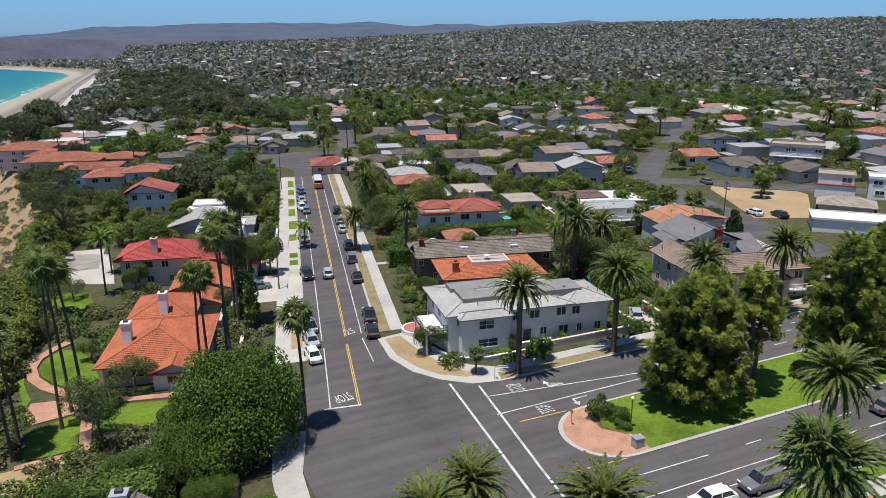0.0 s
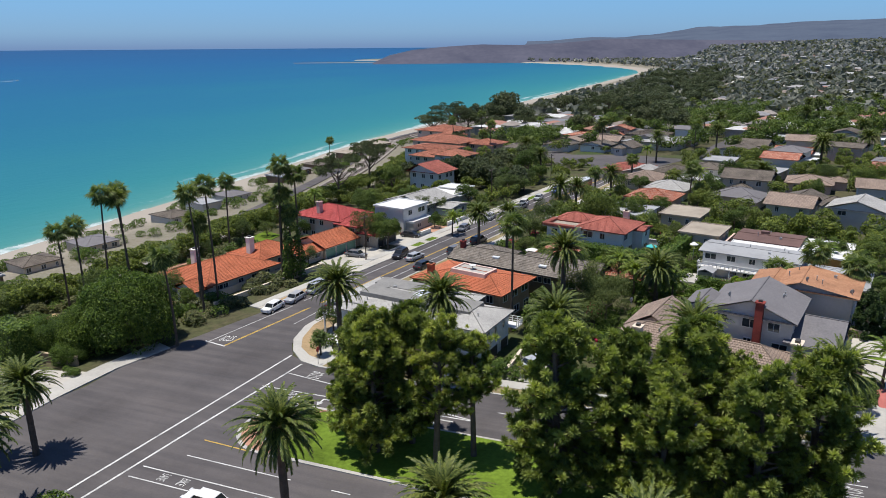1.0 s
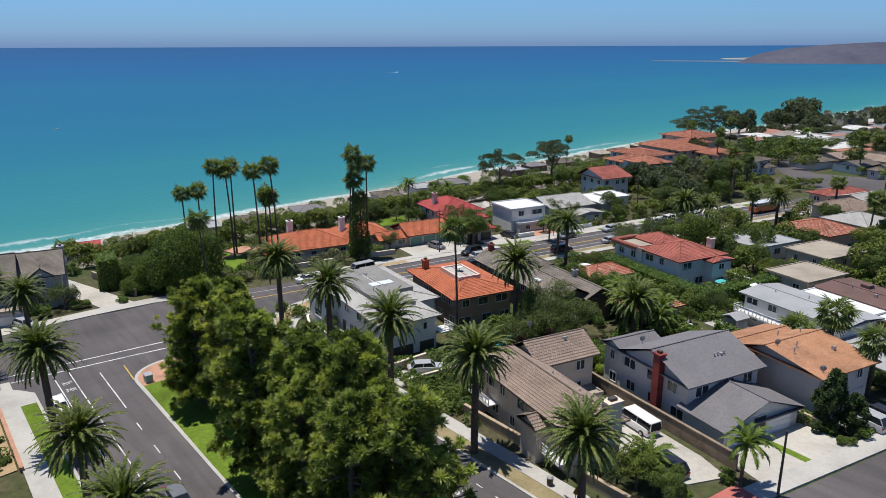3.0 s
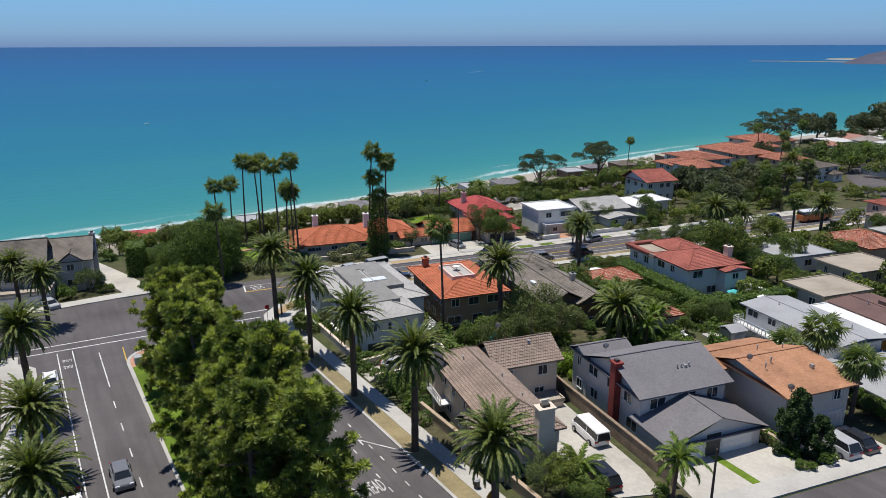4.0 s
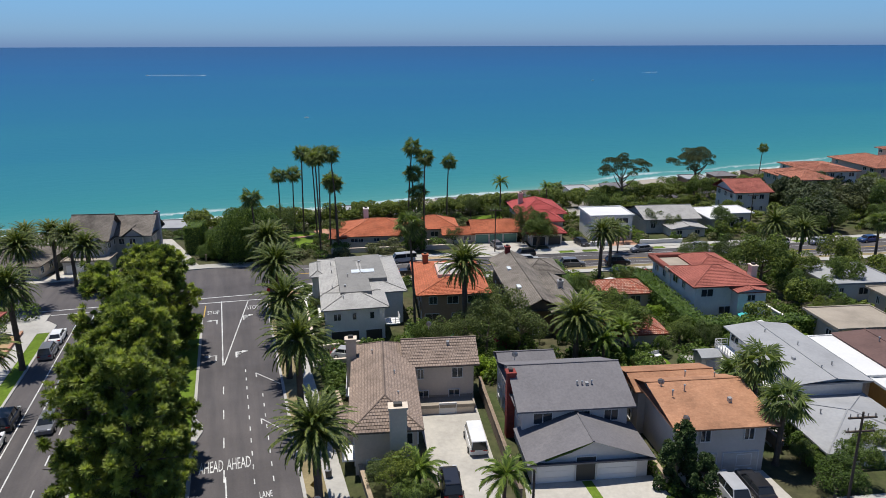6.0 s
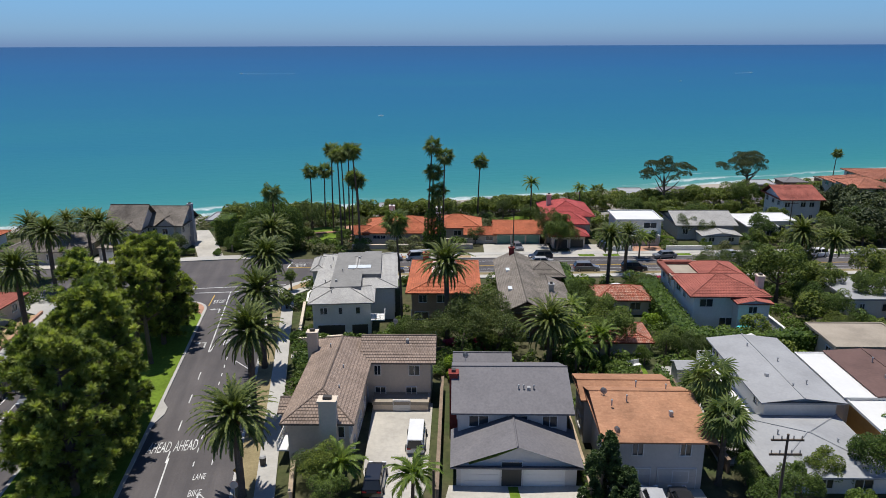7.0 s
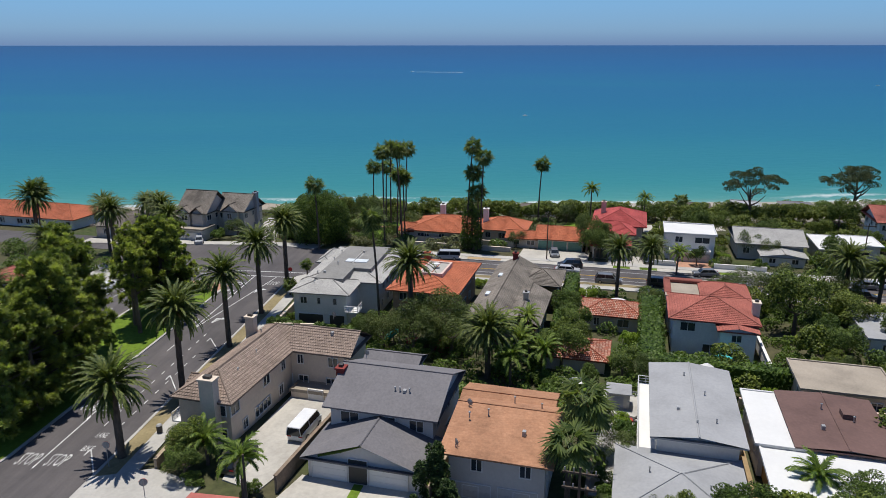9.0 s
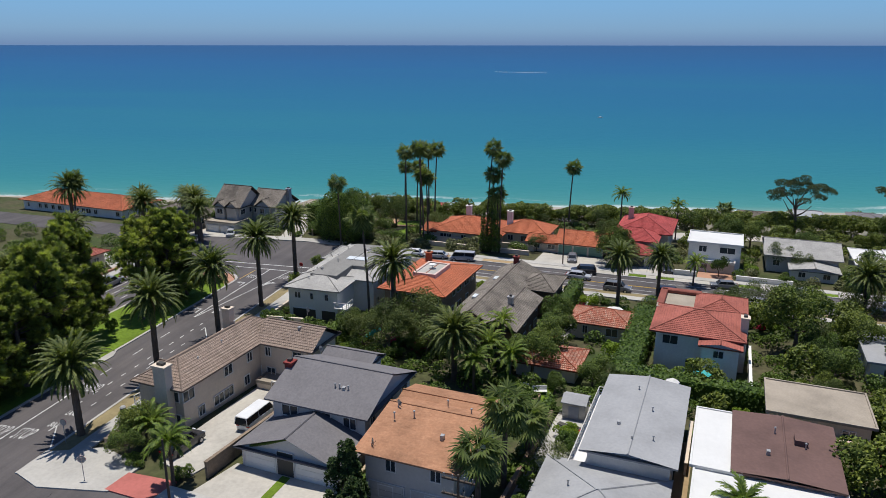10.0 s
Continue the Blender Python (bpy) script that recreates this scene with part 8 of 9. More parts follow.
house("white two-storey terrace house with flat roof", [(-1.9, 1.9, -1.6, 1.6, 1.9, "flat", 0, 0.1, "x", R_FLATGREY, W_CREAM, "NWS", {"parapet": 0.2, "w": 0.8, "gap": 1.3})], 606, own=(75.0, 47.4, -50))
NOBUILD = [(76.2, 68.0, 4.5), (58.5, 44.0, 5.0), (63.2, 49.6, 3.6), (68.2, 55.2, 3.4), (71.4, 51.4, 3.4), (75.0, 47.4, 3.4)]

TR = random.Random(21)
count = 0
for i in range(-6, 17):
    for j in range(0, 26):
        a = 20 + 6.6 * i + TR.uniform(-1.3, 1.3)
        b = 70 + 6.4 * j + TR.uniform(-1.3, 1.3)
        if (i < 4 and j < 2) or (i < 0 and (j < 5 or j > 16)):
            continue
        x, y = AB(a, b)
        w, d = TR.uniform(1.9, 2.6), TR.uniform(1.8, 2.4)
        if any(math.hypot(x - q[0], y - q[1]) < q[2] + 2 for q in NOBUILD) or road_near(a, b, 4.2) or foot_near(a, b, 2.6) or not in_view_cone(x, y) or y > 146 or x > 104 or x < bluff_x(y) + 4 or (-20 < x < 4 and 146 < y < 205):
            continue
        lab, rm = TR.choice(TOWN_LABELS)
        wm = TR.choice(WALLS)
        z = gz(x, y)
        h = TR.choice((1.2, 1.25, 1.3, 2.2))
        flat = rm in (R_FLATWHITE, R_FLATGREY)
        near = y < 100 and x < 64
        ax = TR.choice("xy")
        blocks = [(-w, w, -d, d, z + h, "flat" if flat else TR.choice(("hip", "gable", "gable")), TR.uniform(0.45, 0.85), 0.3, ax, rm, wm, "SW" if near else "S", {"courses": 4, "gap": 1.6, "parapet": 0.06})]
        if TR.random() < 0.65 and not flat:
            k = TR.uniform(-0.5, 0.3) * w
            blocks.append((k, k + w * 0.8, -d - TR.uniform(0.9, 1.6), -d + 0.3, z + min(h, 1.25), TR.choice(("gable", "hip")), 0.5, 0.25, "y", rm, wm, "S", {"courses": 3}))
        if TR.random() < 0.35:
            blocks.append((w - 0.2, w + TR.uniform(0.8, 1.6), -d * 0.6, d * 0.8, z + 1.05, "flat", 0, 0.15, "y", TR.choice((R_FLATTAN, R_FLATGREY, R_FLATWHITE)), wm, "", {"parapet": 0.05}))
        house(lab, blocks, 200 + count, "town houses", own=(x, y, -11 + TR.choice((0, 0, 90, 180)) + TR.uniform(-8, 8)))
        count += 1
# houses west of the inland rows, along the shore road's bend
for a, b, w, d, h, rm, wm in ((3.0, 104.0, 2.6, 3.0, 1.3, R_RED, W_PINK), (7.5, 97.5, 2.2, 2.6, 1.3, R_TANTILE, W_CREAM), (12.5, 92.0, 2.2, 2.2, 1.3, R_GREY, W_WHITE), (12.6, 86.0, 2.4, 2.2, 1.3, R_COTTAGE, W_PINK), (9.4, 103.5, 2.2, 2.2, 1.3, R_BROWN, W_CREAM), (14.0, 99.0, 2.2, 2.2, 1.3, R_FLATWHITE, W_WHITE), (-14.0, 137.0, 5.0, 2.4, 1.4, R_BROWN, W_BROWN), (-8.0, 145.0, 3.6, 3.0, 1.4, R_BROWN, W_CREAM), (-1.5, 134.0, 3.0, 2.6, 1.4, R_GREY, W_GREY), (-18.0, 150.0, 3.0, 3.0, 1.3, R_GREY, W_CREAM)):
    z = gz(*AB(a, b))
    house("low house by the bend of the shore road", [(a - w, a + w, b - d, b + d, z + h, "flat" if rm in (R_FLATTAN, R_FLATWHITE) else "hip", 0.8, 0.35, "y", rm, wm, "SW", {"gap": 1.6})], 500 + int(a * 3 + b), "town houses")
# beach houses below the bluff
BR = random.Random(51)
for k in range(20):
    if k % 4 == 3:
        continue
    y = 14 + 8.2 * k + BR.uniform(-0.6, 0.6)
    x = shore_x(y) + 13 + BR.uniform(-1, 1)
    a, b = x * CA - y * SA, x * SA + y * CA
    w, d = BR.uniform(1.8, 2.6), BR.uniform(1.7, 2.3)
    rm = BR.choice((R_CRIMSON, R_FLATTAN, R_FLATGREY, R_BROWN, R_SLATE, R_RED))
    z = gz(x, y)
    house("beach house beside the railway", [(a - w, a + w, b - d, b + d, z + BR.choice((0.95, 1.25)), "flat" if rm in (R_FLATWHITE, R_FLATGREY) else "hip", 0.6, 0.2, "y", rm, BR.choice((W_CREAM, W_GREY, W_BROWN)), "EN", {"gap": 1.4, "courses": 3})], 700 + k, "beach houses")

# scattered garden trees among the mid-distance houses
SC = random.Random(31)
SHRUBS, SCRUB, NEAR_TREES, FAR_TREES = [], [], [], []
n_tree = 0
for k in range(9000):
    a, b = SC.uniform(-34, 118), SC.uniform(66, 215)
    x, y = AB(a, b)
    if n_tree >= 2500:
        break
    if not in_view_cone(x, y) or road_near(a, b) or foot_near(a, b, 0.3) or x < bluff_x(y) + 1.5 or any(math.hypot(x - q[0], y - q[1]) < q[2] * 0.75 for q in NOBUILD) or (a < -8 and b < 104 and SC.random() < 0.75) or (-19 < x < 1 and 150 < y < 200):
        continue
    if SC.random() < 0.06 and b > 92:
        palm(SC.choice(("fan_palm", "queen_palm", "date_palm")), x, y, gz(x, y) + SC.uniform(1.8, 4.2), 2)
    elif y < 105 and SC.random() < 0.25:
        tree(SC.choice(("broad", "broad", "olive")), x, y, SC.uniform(0.7, 1.5), SC.uniform(0.8, 1.25))
    else:
        r = SC.uniform(0.55, 1.5) if y < 125 else SC.uniform(0.8, 2.1)
        (NEAR_TREES if y < 125 else FAR_TREES).append((x, y, gz(x, y) + r * 1.0, r, r, r * SC.uniform(0.75, 1.3)))
    n_tree += 1
# garden planting close by, in the leftover ground of each lot
kept = 0
for k in range(1900):
    a, b = SC.uniform(-14, 36), SC.uniform(36, 82)
    x, y = AB(a, b)
    if road_near(a, b) or foot_near(a, b, 0.25) or x < bluff_x(y) + 1.5 or (33.5 < a):
        continue
    if (a < -3.5 and b < 57) or (-9.8 < x < -4.2 and 55 < y < 73):
        continue
    if (27.4 < a < 37 and 44 < b < 48) or (-6.2 < a < -2 and 52 < b < 68) or (27 < a < 32 and 59.9 < b < 62.2):
        continue
    s = SC.uniform(0.32, 0.75)
    if kept < 120 and a > 6:
        tree(SC.choice(("bush", "bush", "bush", "olive", "broad", "lime")) if SC.random() < 0.9 else "flower", x, y, s, SC.uniform(0.7, 1.2))
        kept += 1
    else:
        (SCRUB if a < -3 and k % 2 else SHRUBS).append((x, y, gz(x, y) + s * 0.4, s, s, s * SC.uniform(0.6, 1.0)))
# close planting round the seaward house, clear of its lawns, paths and drive
OPEN = [(-9.8, -4.2, 55.0, 63.0), (-8.9, -4.6, 40.4, 49.4), (-8.2, -4.4, 33.9, 41.0), (-4.9, 0.2, 35.4, 39.4)]
for k in range(620):
    x, y = SC.uniform(-12.5, 4.5), SC.uniform(30.5, 63)
    a, b = x * CA - y * SA, x * SA + y * CA
    if foot_near(a, b, 0.15) or x > 8.3 + 0.17 * (y - 32.9) - 5.0 or x < bluff_x(y) - 1 or any(q[0] < x < q[1] and q[2] < y < q[3] for q in OPEN) or (-6.6 < a < -2 and 50.6 < b < 63):
        continue
    s = SC.uniform(0.3, 0.8)
    (SCRUB if k % 2 else SHRUBS).append((x, y, gz(x, y) + s * 0.4, s, s, s * SC.uniform(0.6, 1.0)))
# taller planting between the seaward houses and the bluff
for k in range(420):
    a, b = SC.uniform(-24, -5.2), SC.uniform(57, 112)
    x, y = AB(a, b)
    if foot_near(a, b, 0.5) or x < bluff_x(y) or (-9.8 < x < -4.2 and 55 < y < 73) or (-6.4 < a and 50 < b < 69):
        continue
    if k < 60:
        tree(SC.choice(("olive", "broad", "bush", "bush", "lime")), x, y, SC.uniform(0.4, 0.85), SC.uniform(0.8, 1.1))
    else:
        r = SC.uniform(0.4, 0.95)
        NEAR_TREES.append((x, y, gz(x, y) + r * 0.8, r, r, r * SC.uniform(0.7, 1.0)))
# south side gardens and the bluff
for k in range(330):
    x, y = SC.uniform(-12, 46), SC.uniform(-14, 16)
    a, b = x * CA - y * SA, x * SA + y * CA
    if foot_near(a, b, 0.4) or abs(x - (8.3 + 0.17 * (y - 32.9))) < 5:
        continue
    s = SC.uniform(0.4, 1.1)
    SHRUBS.append((x, y, gz(x, y) + s * 0.5, s, s, s * SC.uniform(0.6, 1.0)))
for k in range(640):
    y = SC.uniform(-10, 230)
    x = bluff_x(y) - SC.uniform(-1.5, 10.5)
    a, b = x * CA - y * SA, x * SA + y * CA
    if foot_near(a, b, 0.3):
        continue
    s = SC.uniform(0.3, 0.85)
    SCRUB.append((x, y, gz(x, y) + s * 0.35, s, s, s * SC.uniform(0.5, 0.8)))
tagged(new("bluff_scrub", quad_mesh("bluff_scrub", *leaf_cloud(SCRUB, 150 * len(SCRUB), 0.15, 64), L_SCRUB)), "dry olive-green scrub on the sandy bluff", "shrubs", "", "stuff")
# trees along the edge of the bluff, sized to hide the beach from the camera
for k in range(235):
    y = 26 + 0.38 * k + SC.uniform(-0.3, 0.3)
    x = bluff_x(y) + SC.uniform(-1.8, 1.8)
    if foot_near(x * CA - y * SA, x * SA + y * CA, 0.5):
        continue
    r = SC.uniform(0.7, 1.45)
    NEAR_TREES.append((x, y, gz(x, y) + r * 1.1, r * 1.15, r, r * SC.uniform(0.6, 0.9)))
for k in range(230):
    y = SC.uniform(8, 175)
    x = shore_x(y) + SC.choice((SC.uniform(9.0, 11.0), SC.uniform(15.5, 18.5)))
    if foot_near(x * CA - y * SA, x * SA + y * CA, 0.2):
        continue
    s = SC.uniform(0.5, 1.35)
    SHRUBS.append((x, y, gz(x, y) + s * 0.4, s, s, s * SC.uniform(0.6, 0.9)))
tagged(new("shrubs", quad_mesh("shrubs", *leaf_cloud(SHRUBS, 190 * len(SHRUBS), 0.14, 61), L_HEDGE)), "low green scrub and garden planting", "shrubs", "", "stuff")


def crowns(trees, seed):
    """Each crown as a few uneven clumps."""
    rng = random.Random(seed)
    out = []
    for x, y, z, rx, ry, rz in trees:
        out.append((x, y, z, rx * 0.7, ry * 0.7, rz * 0.75))
        for k in range(5):
            a, u = rng.uniform(0, 6.28), rng.uniform(-0.4, 0.8)
            out.append((x + math.cos(a) * rx * 0.6, y + math.sin(a) * ry * 0.6, z + u * rz * 0.6, rx * rng.uniform(0.28, 0.45), ry * rng.uniform(0.28, 0.45), rz * rng.uniform(0.28, 0.45)))
    return out


tagged(new("garden_trees", quad_mesh("garden_trees", *leaf_cloud(crowns(NEAR_TREES, 5), 420 * len(NEAR_TREES), 0.17, 62), L_TREE)), "leafy trees among the town gardens", "trees", "", "stuff")
tagged(new("town_trees", quad_mesh("town_trees", *leaf_cloud(crowns(FAR_TREES, 6), 200 * len(FAR_TREES), 0.30, 65), L_TREE)), "leafy trees between the houses of the town", "trees", "", "stuff")
# park wood north of the bend
PARK = []
for k in range(520):
    x, y = SC.uniform(-26, 24), SC.uniform(146, 460)
    if (-19 < x < 3 and 148 < y < 200 and SC.random() < 0.86) or (x < -2 and y < 146):
        continue
    if x < bluff_x(y) + 1 or road_near(x * CA - y * SA, x * SA + y * CA) or foot_near(x * CA - y * SA, x * SA + y * CA, 0.6):
        continue
    if y > 205 and x < -9 - 0.03 * (y - 205):
        continue
    k = SC.choice((1.5, 2.2, 3.0, 3.6)) * SC.uniform(0.8, 1.1)
    if y < 205:
        tree(SC.choice(("park", "park", "park", "cypress")), x, y, k, SC.uniform(0.9, 1.3))
    else:
        for m in range(5):
            u, v = SC.uniform(-0.7, 0.7) * k, SC.uniform(-0.7, 0.7) * k
            PARK.append((x + u, y + v, gz(x, y) + k * SC.uniform(0.5, 1.2), k * SC.uniform(0.35, 0.6), k * SC.uniform(0.35, 0.6), k * SC.uniform(0.25, 0.5)))
tagged(new("park_wood", quad_mesh("park_wood", *leaf_cloud(PARK, 150 * len(PARK), 0.34, 63), L_PARK)), "dark wood of broad trees along the bluff park", "woods", "", "stuff")
drape_polygon("trim_park_lawn", [(-15, 148), (0, 146), (3, 160), (4, 199), (-8, 204), (-18, 196)], 0.04, 0.08, M_LAWN, None, "green park lawn among dark trees", "structure", "lawn")


def far_houses():
    """Town roofs and walls too far off to tell apart singly."""
    rng = random.Random(41)
    rv, rf, wv, wf = [], [], [], []
    for k in range(5600):
        d = 146 + 2000 * rng.random() ** 1.5
        az = radians(rng.uniform(-14, 64))
        x, y = d * math.sin(az), d * math.cos(az)
        if y < 148 and x < 106 and d < 185:
            continue
        if x < bluff_x(y) + 6:
            continue
        z = gz(x, y) - 0.3
        s = rng.uniform(1.8, 3.4) * (1 + d / 1500)
        t = s * rng.uniform(0.6, 1.0)
        h = rng.uniform(1.2, 2.2)
        an = radians(-11 + rng.choice((0, 90)) + rng.uniform(-8, 8))
        c, sn = math.cos(an), math.sin(an)

        def P(u, v, w):
            return (x + u * c - v * sn, y + u * sn + v * c, z + w)
        n = len(wv)
        wv += [P(-s, -t, 0), P(s, -t, 0), P(s, t, 0), P(-s, t, 0), P(-s, -t, h), P(s, -t, h), P(s, t, h), P(-s, t, h)]
        wf += [(n, n + 1, n + 5, n + 4), (n + 1, n + 2, n + 6, n + 5), (n + 2, n + 3, n + 7, n + 6), (n + 3, n, n + 4, n + 7)]
        n = len(rv)
        o, r = 0.25, rng.choice((0.3, 0.6, 0.7, 0.8))
        i = t * 0.8
        rv += [P(-s - o, -t - o, h), P(s + o, -t - o, h), P(s + o, t + o, h), P(-s - o, t + o, h), P(-s + i, 0, h + r), P(s - i, 0, h + r)]
        rf += [(n, n + 1, n + 5, n + 4), (n + 2, n + 3, n + 4, n + 5), (n + 1, n + 2, n + 5), (n + 3, n, n + 4)]
    tagged(mesh_object("town_roofs", rv, rf, P_TOWN_ROOF), "many small far roofs in grey, white and red", "houses", "", "stuff")
    tagged(mesh_object("town_walls", wv, wf, P_TOWN_WALL), "walls of many far houses, lightened for haze", "houses", "", "stuff")


far_houses()


def far_woods():
    """Tree crowns between the far houses, as small leafy heaps."""
    r = np.random.RandomState(5)
    rng = random.Random(43)
    cl_near, cl_far = [], []
    for k in range(21000):
        d = 140 + 2150 * rng.random() ** 1.5
        az = radians(rng.uniform(-20, 66))
        x, y = d * math.sin(az), d * math.cos(az)
        if x < (bluff_x(y) + 2 if y < 520 else shore_x(y) + 30) or (d < 190 and y < 190):
            continue
        s = rng.uniform(0.8, 2.1) * (1 + d / 1000)
        z = gz(x, y)
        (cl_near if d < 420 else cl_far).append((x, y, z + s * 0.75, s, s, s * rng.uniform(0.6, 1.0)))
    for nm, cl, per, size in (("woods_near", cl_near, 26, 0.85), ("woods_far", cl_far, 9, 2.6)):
        V, F, base = [], [], 0
        c = np.array(cl)
        n = len(c)
        d = r.normal(size=(n, per, 3))
        d /= np.linalg.norm(d, axis=2)[:, :, None]
        d[:, :, 2] = np.abs(d[:, :, 2]) - 0.25
        p = c[:, None, :3] + d * c[:, None, 3:] * (0.75 + 0.3 * r.rand(n, per))[:, :, None]
        nn = d + r.normal(size=d.shape) * 0.4
        nn /= np.linalg.norm(nn, axis=2)[:, :, None]
        t = np.cross(nn, r.normal(size=d.shape))
        t /= np.linalg.norm(t, axis=2)[:, :, None]
        b = np.cross(nn, t)
        s = (c[:, 3] * size * 0.55)[:, None, None]
        if nm == "woods_far":
            s = s * 0.42
        q = np.stack([p - t * s, p - b * s, p + t * s, p + b * s], 2).reshape(-1, 3)
        f = np.arange(len(q)).reshape(-1, 4)
        tagged(new(nm, quad_mesh(nm, q, f, L_HAZE if nm == "woods_far" else L_FAR_HAZE)), "dense trees between far houses, leaves paled with painted haze", "woods", "", "stuff")


far_woods()


# ---- street things and details ----
def power_pole(x, y, h, arms=1):
    ob = thing("utility_pole", x, y, gz(x, y), radians(-11), "tall dark timber utility pole", "pole")
    bm = bmesh.new()
    add_tube(bm, [(0, 0, -0.2), (0, 0, h)], [0.06, 0.04], 7)
    part("pole", bm, M_POLE, ob)
    for k in range(arms):
        bm = bmesh.new()
        z = h - 0.25 - 0.55 * k
        add_box(bm, -0.03, 0.03, -0.55, 0.55, z, z + 0.06)
        c = part("crossarm", bm, M_POLE, ob)
        for o in (-0.48, -0.2, 0.2, 0.48):
            bm = bmesh.new()
            add_tube(bm, [(0, o, z + 0.08), (0, o, z + 0.2)], [0.025, 0.02], 5)
            part("insulator", bm, M_METAL, c)
    return ob


POLES = [(46.85, 39.5, 2.9, 0), (49.1, 51.2, 4.3, 2), (7.4, 53.2, 4.2, 1), (10.2, 79.0, 4.4, 1), (14.0, 92.0, 4.4, 1)]
for p in POLES:
    power_pole(*p)


def street_lamp(x, y, h, turn):
    ob = thing("street_lamp", x, y, gz(x, y) + 0.06, radians(turn), "dark metal lamp post with pale globe", "lamp")
    bm = bmesh.new()
    add_tube(bm, [(0, 0, 0), (0, 0, 0.2), (0, 0, h)], [0.06, 0.03, 0.025], 7)
    part("post", bm, M_DARKTRIM, ob)
    bm = bmesh.new()
    bmesh.ops.create_uvsphere(bm, u_segments=8, v_segments=6, radius=0.1, matrix=Matrix.Translation((0, 0, h + 0.1)))
    part("globe", bm, M_TRIM, ob, "pale glass globe", True)


street_lamp(19.6, 24.95, 1.5, 0)
street_lamp(35.8, 26.9, 1.4, 0)
street_lamp(44.6, 25.5, 1.3, 0)


def street_sign(x, y, h, turn, shape, color, label):
    ob = thing("street_sign", x, y, gz(x, y) + 0.05, radians(turn), label, "sign")
    bm = bmesh.new()
    add_tube(bm, [(0, 0, 0), (0, 0, h)], [0.018, 0.018], 5)
    part("post", bm, M_METAL, ob)
    bm = bmesh.new()
    n, r, a0 = (8, 0.17, 22.5) if shape == "oct" else (4, 0.19, 0)
    front = [bm.verts.new((0.03, r * math.cos(radians(a0 + 360 * i / n)), h - 0.1 + r * math.sin(radians(a0 + 360 * i / n)))) for i in range(n)]
    back = [bm.verts.new((0.015, v.co.y, v.co.z)) for v in front]
    bm.faces.new(front)
    bm.faces.new(back[::-1])
    for i in range(n):
        bm.faces.new((front[i], back[i], back[(i + 1) % n], front[(i + 1) % n]))
    part("plate", bm, color, ob)
    bm = bmesh.new()
    bm.faces.new([bm.verts.new((0.011, 0.98 * r * math.cos(radians(a0 + 360 * i / n)), h - 0.1 + 0.98 * r * math.sin(radians(a0 + 360 * i / n)))) for i in range(n)])
    part("plate_back", bm, M_METAL, ob, "bare grey metal back")


S_RED = surface("sign_red", (0.45, 0.02, 0.02), 0.5, spread=0.05, bump=0.0)
S_AMBER = surface("sign_amber", (0.62, 0.30, 0.03), 0.5, spread=0.05, bump=0.0)
street_sign(43.6, 32.35, 1.15, 180, "oct", S_RED, "red octagonal stop sign on a metal post")
street_sign(46.1, 35.2, 1.1, 200, "oct", S_RED, "red octagonal stop sign on a metal post")
street_sign(44.3, 26.6, 1.1, 0, "dia", S_AMBER, "amber diamond warning sign on a metal post")
street_sign(42.6, 32.4, 1.2, 0, "dia", S_AMBER, "amber diamond warning sign on a metal post")
street_sign(17.2, 26.4, 0.9, 180, "dia", S_AMBER, "amber diamond warning sign on the island nose")
street_sign(15.9, 32.3, 1.1, 0, "oct", S_RED, "red octagonal stop sign on a metal post")

ob = thing("utility_box", 18.95, 23.5, gz(18.95, 23.5) + WALK_UP, 0.0, "grey-green utility box on the island nose", "box")
bm = bmesh.new()
add_box(bm, -0.25, 0.25, -0.2, 0.2, 0, 0.45, 0.03)
part("cabinet", bm, surface("box_green_grey", (0.30, 0.36, 0.33), 0.6, spread=0.1), ob)
bm = bmesh.new()
add_box(bm, -0.27, 0.27, -0.22, 0.22, 0.45, 0.5, 0.02)
part("lid", bm, M_METAL, ob)


def bin_(x, y):
    ob = thing("litter_bin", x, y, gz(x, y) + WALK_UP, 0.0, "dark round litter bin on the sidewalk", "bin")
    bm = bmesh.new()
    add_tube(bm, [(0, 0, 0), (0, 0, 0.06), (0, 0, 0.36)], [0.11, 0.13, 0.14], 10)
    part("drum", bm, M_DARKTRIM, ob)
    bm = bmesh.new()
    add_tube(bm, [(0, 0, 0.36), (0, 0, 0.42)], [0.15, 0.09], 10)
    part("lid", bm, M_METAL, ob)


bin_(40.6, 33.15)


def wall_run(name, pts, h, w, material, label, cap=None):
    """A garden wall that follows the ground."""
    ob = tagged(drape_strip(name, pts, -w / 2, w / 2, h, h + 0.3, material), label, "wall", "", "structure")
    drape_strip("trim_coping", pts, -w / 2 - 0.03, w / 2 + 0.03, h + 0.045, 0.05, cap or material, "coping along a garden wall", "structure", "coping")
    return ob


wall_run("wall_brick_garden", line_pts(33.4, 34.6, 43.6, 34.4), 0.5, 0.12, M_BLOCK, "tan block garden wall along the sidewalk")
wall_run("wall_corner_house", line_pts(19.6, 34.6, 27.0, 34.3), 0.5, 0.12, W_CREAM, "cream garden wall round the corner house")
wall_run("wall_corner_drive", line_pts(27.0, 34.3, 27.0, 37.0), 0.55, 0.12, W_CREAM, "cream driveway wall")
wall_run("wall_corner_drive_east", line_pts(29.2, 34.1, 29.6, 37.4), 0.55, 0.12, W_CREAM, "cream driveway wall")
drape_polygon("trim_south_bed", [(17.4, 16.25), (24.6, 16.25), (24.8, 14.9), (17.6, 15.0)], 0.06, 0.1, M_DIRT, None, "bare soil bed behind a low brick edge", "structure", "bed")
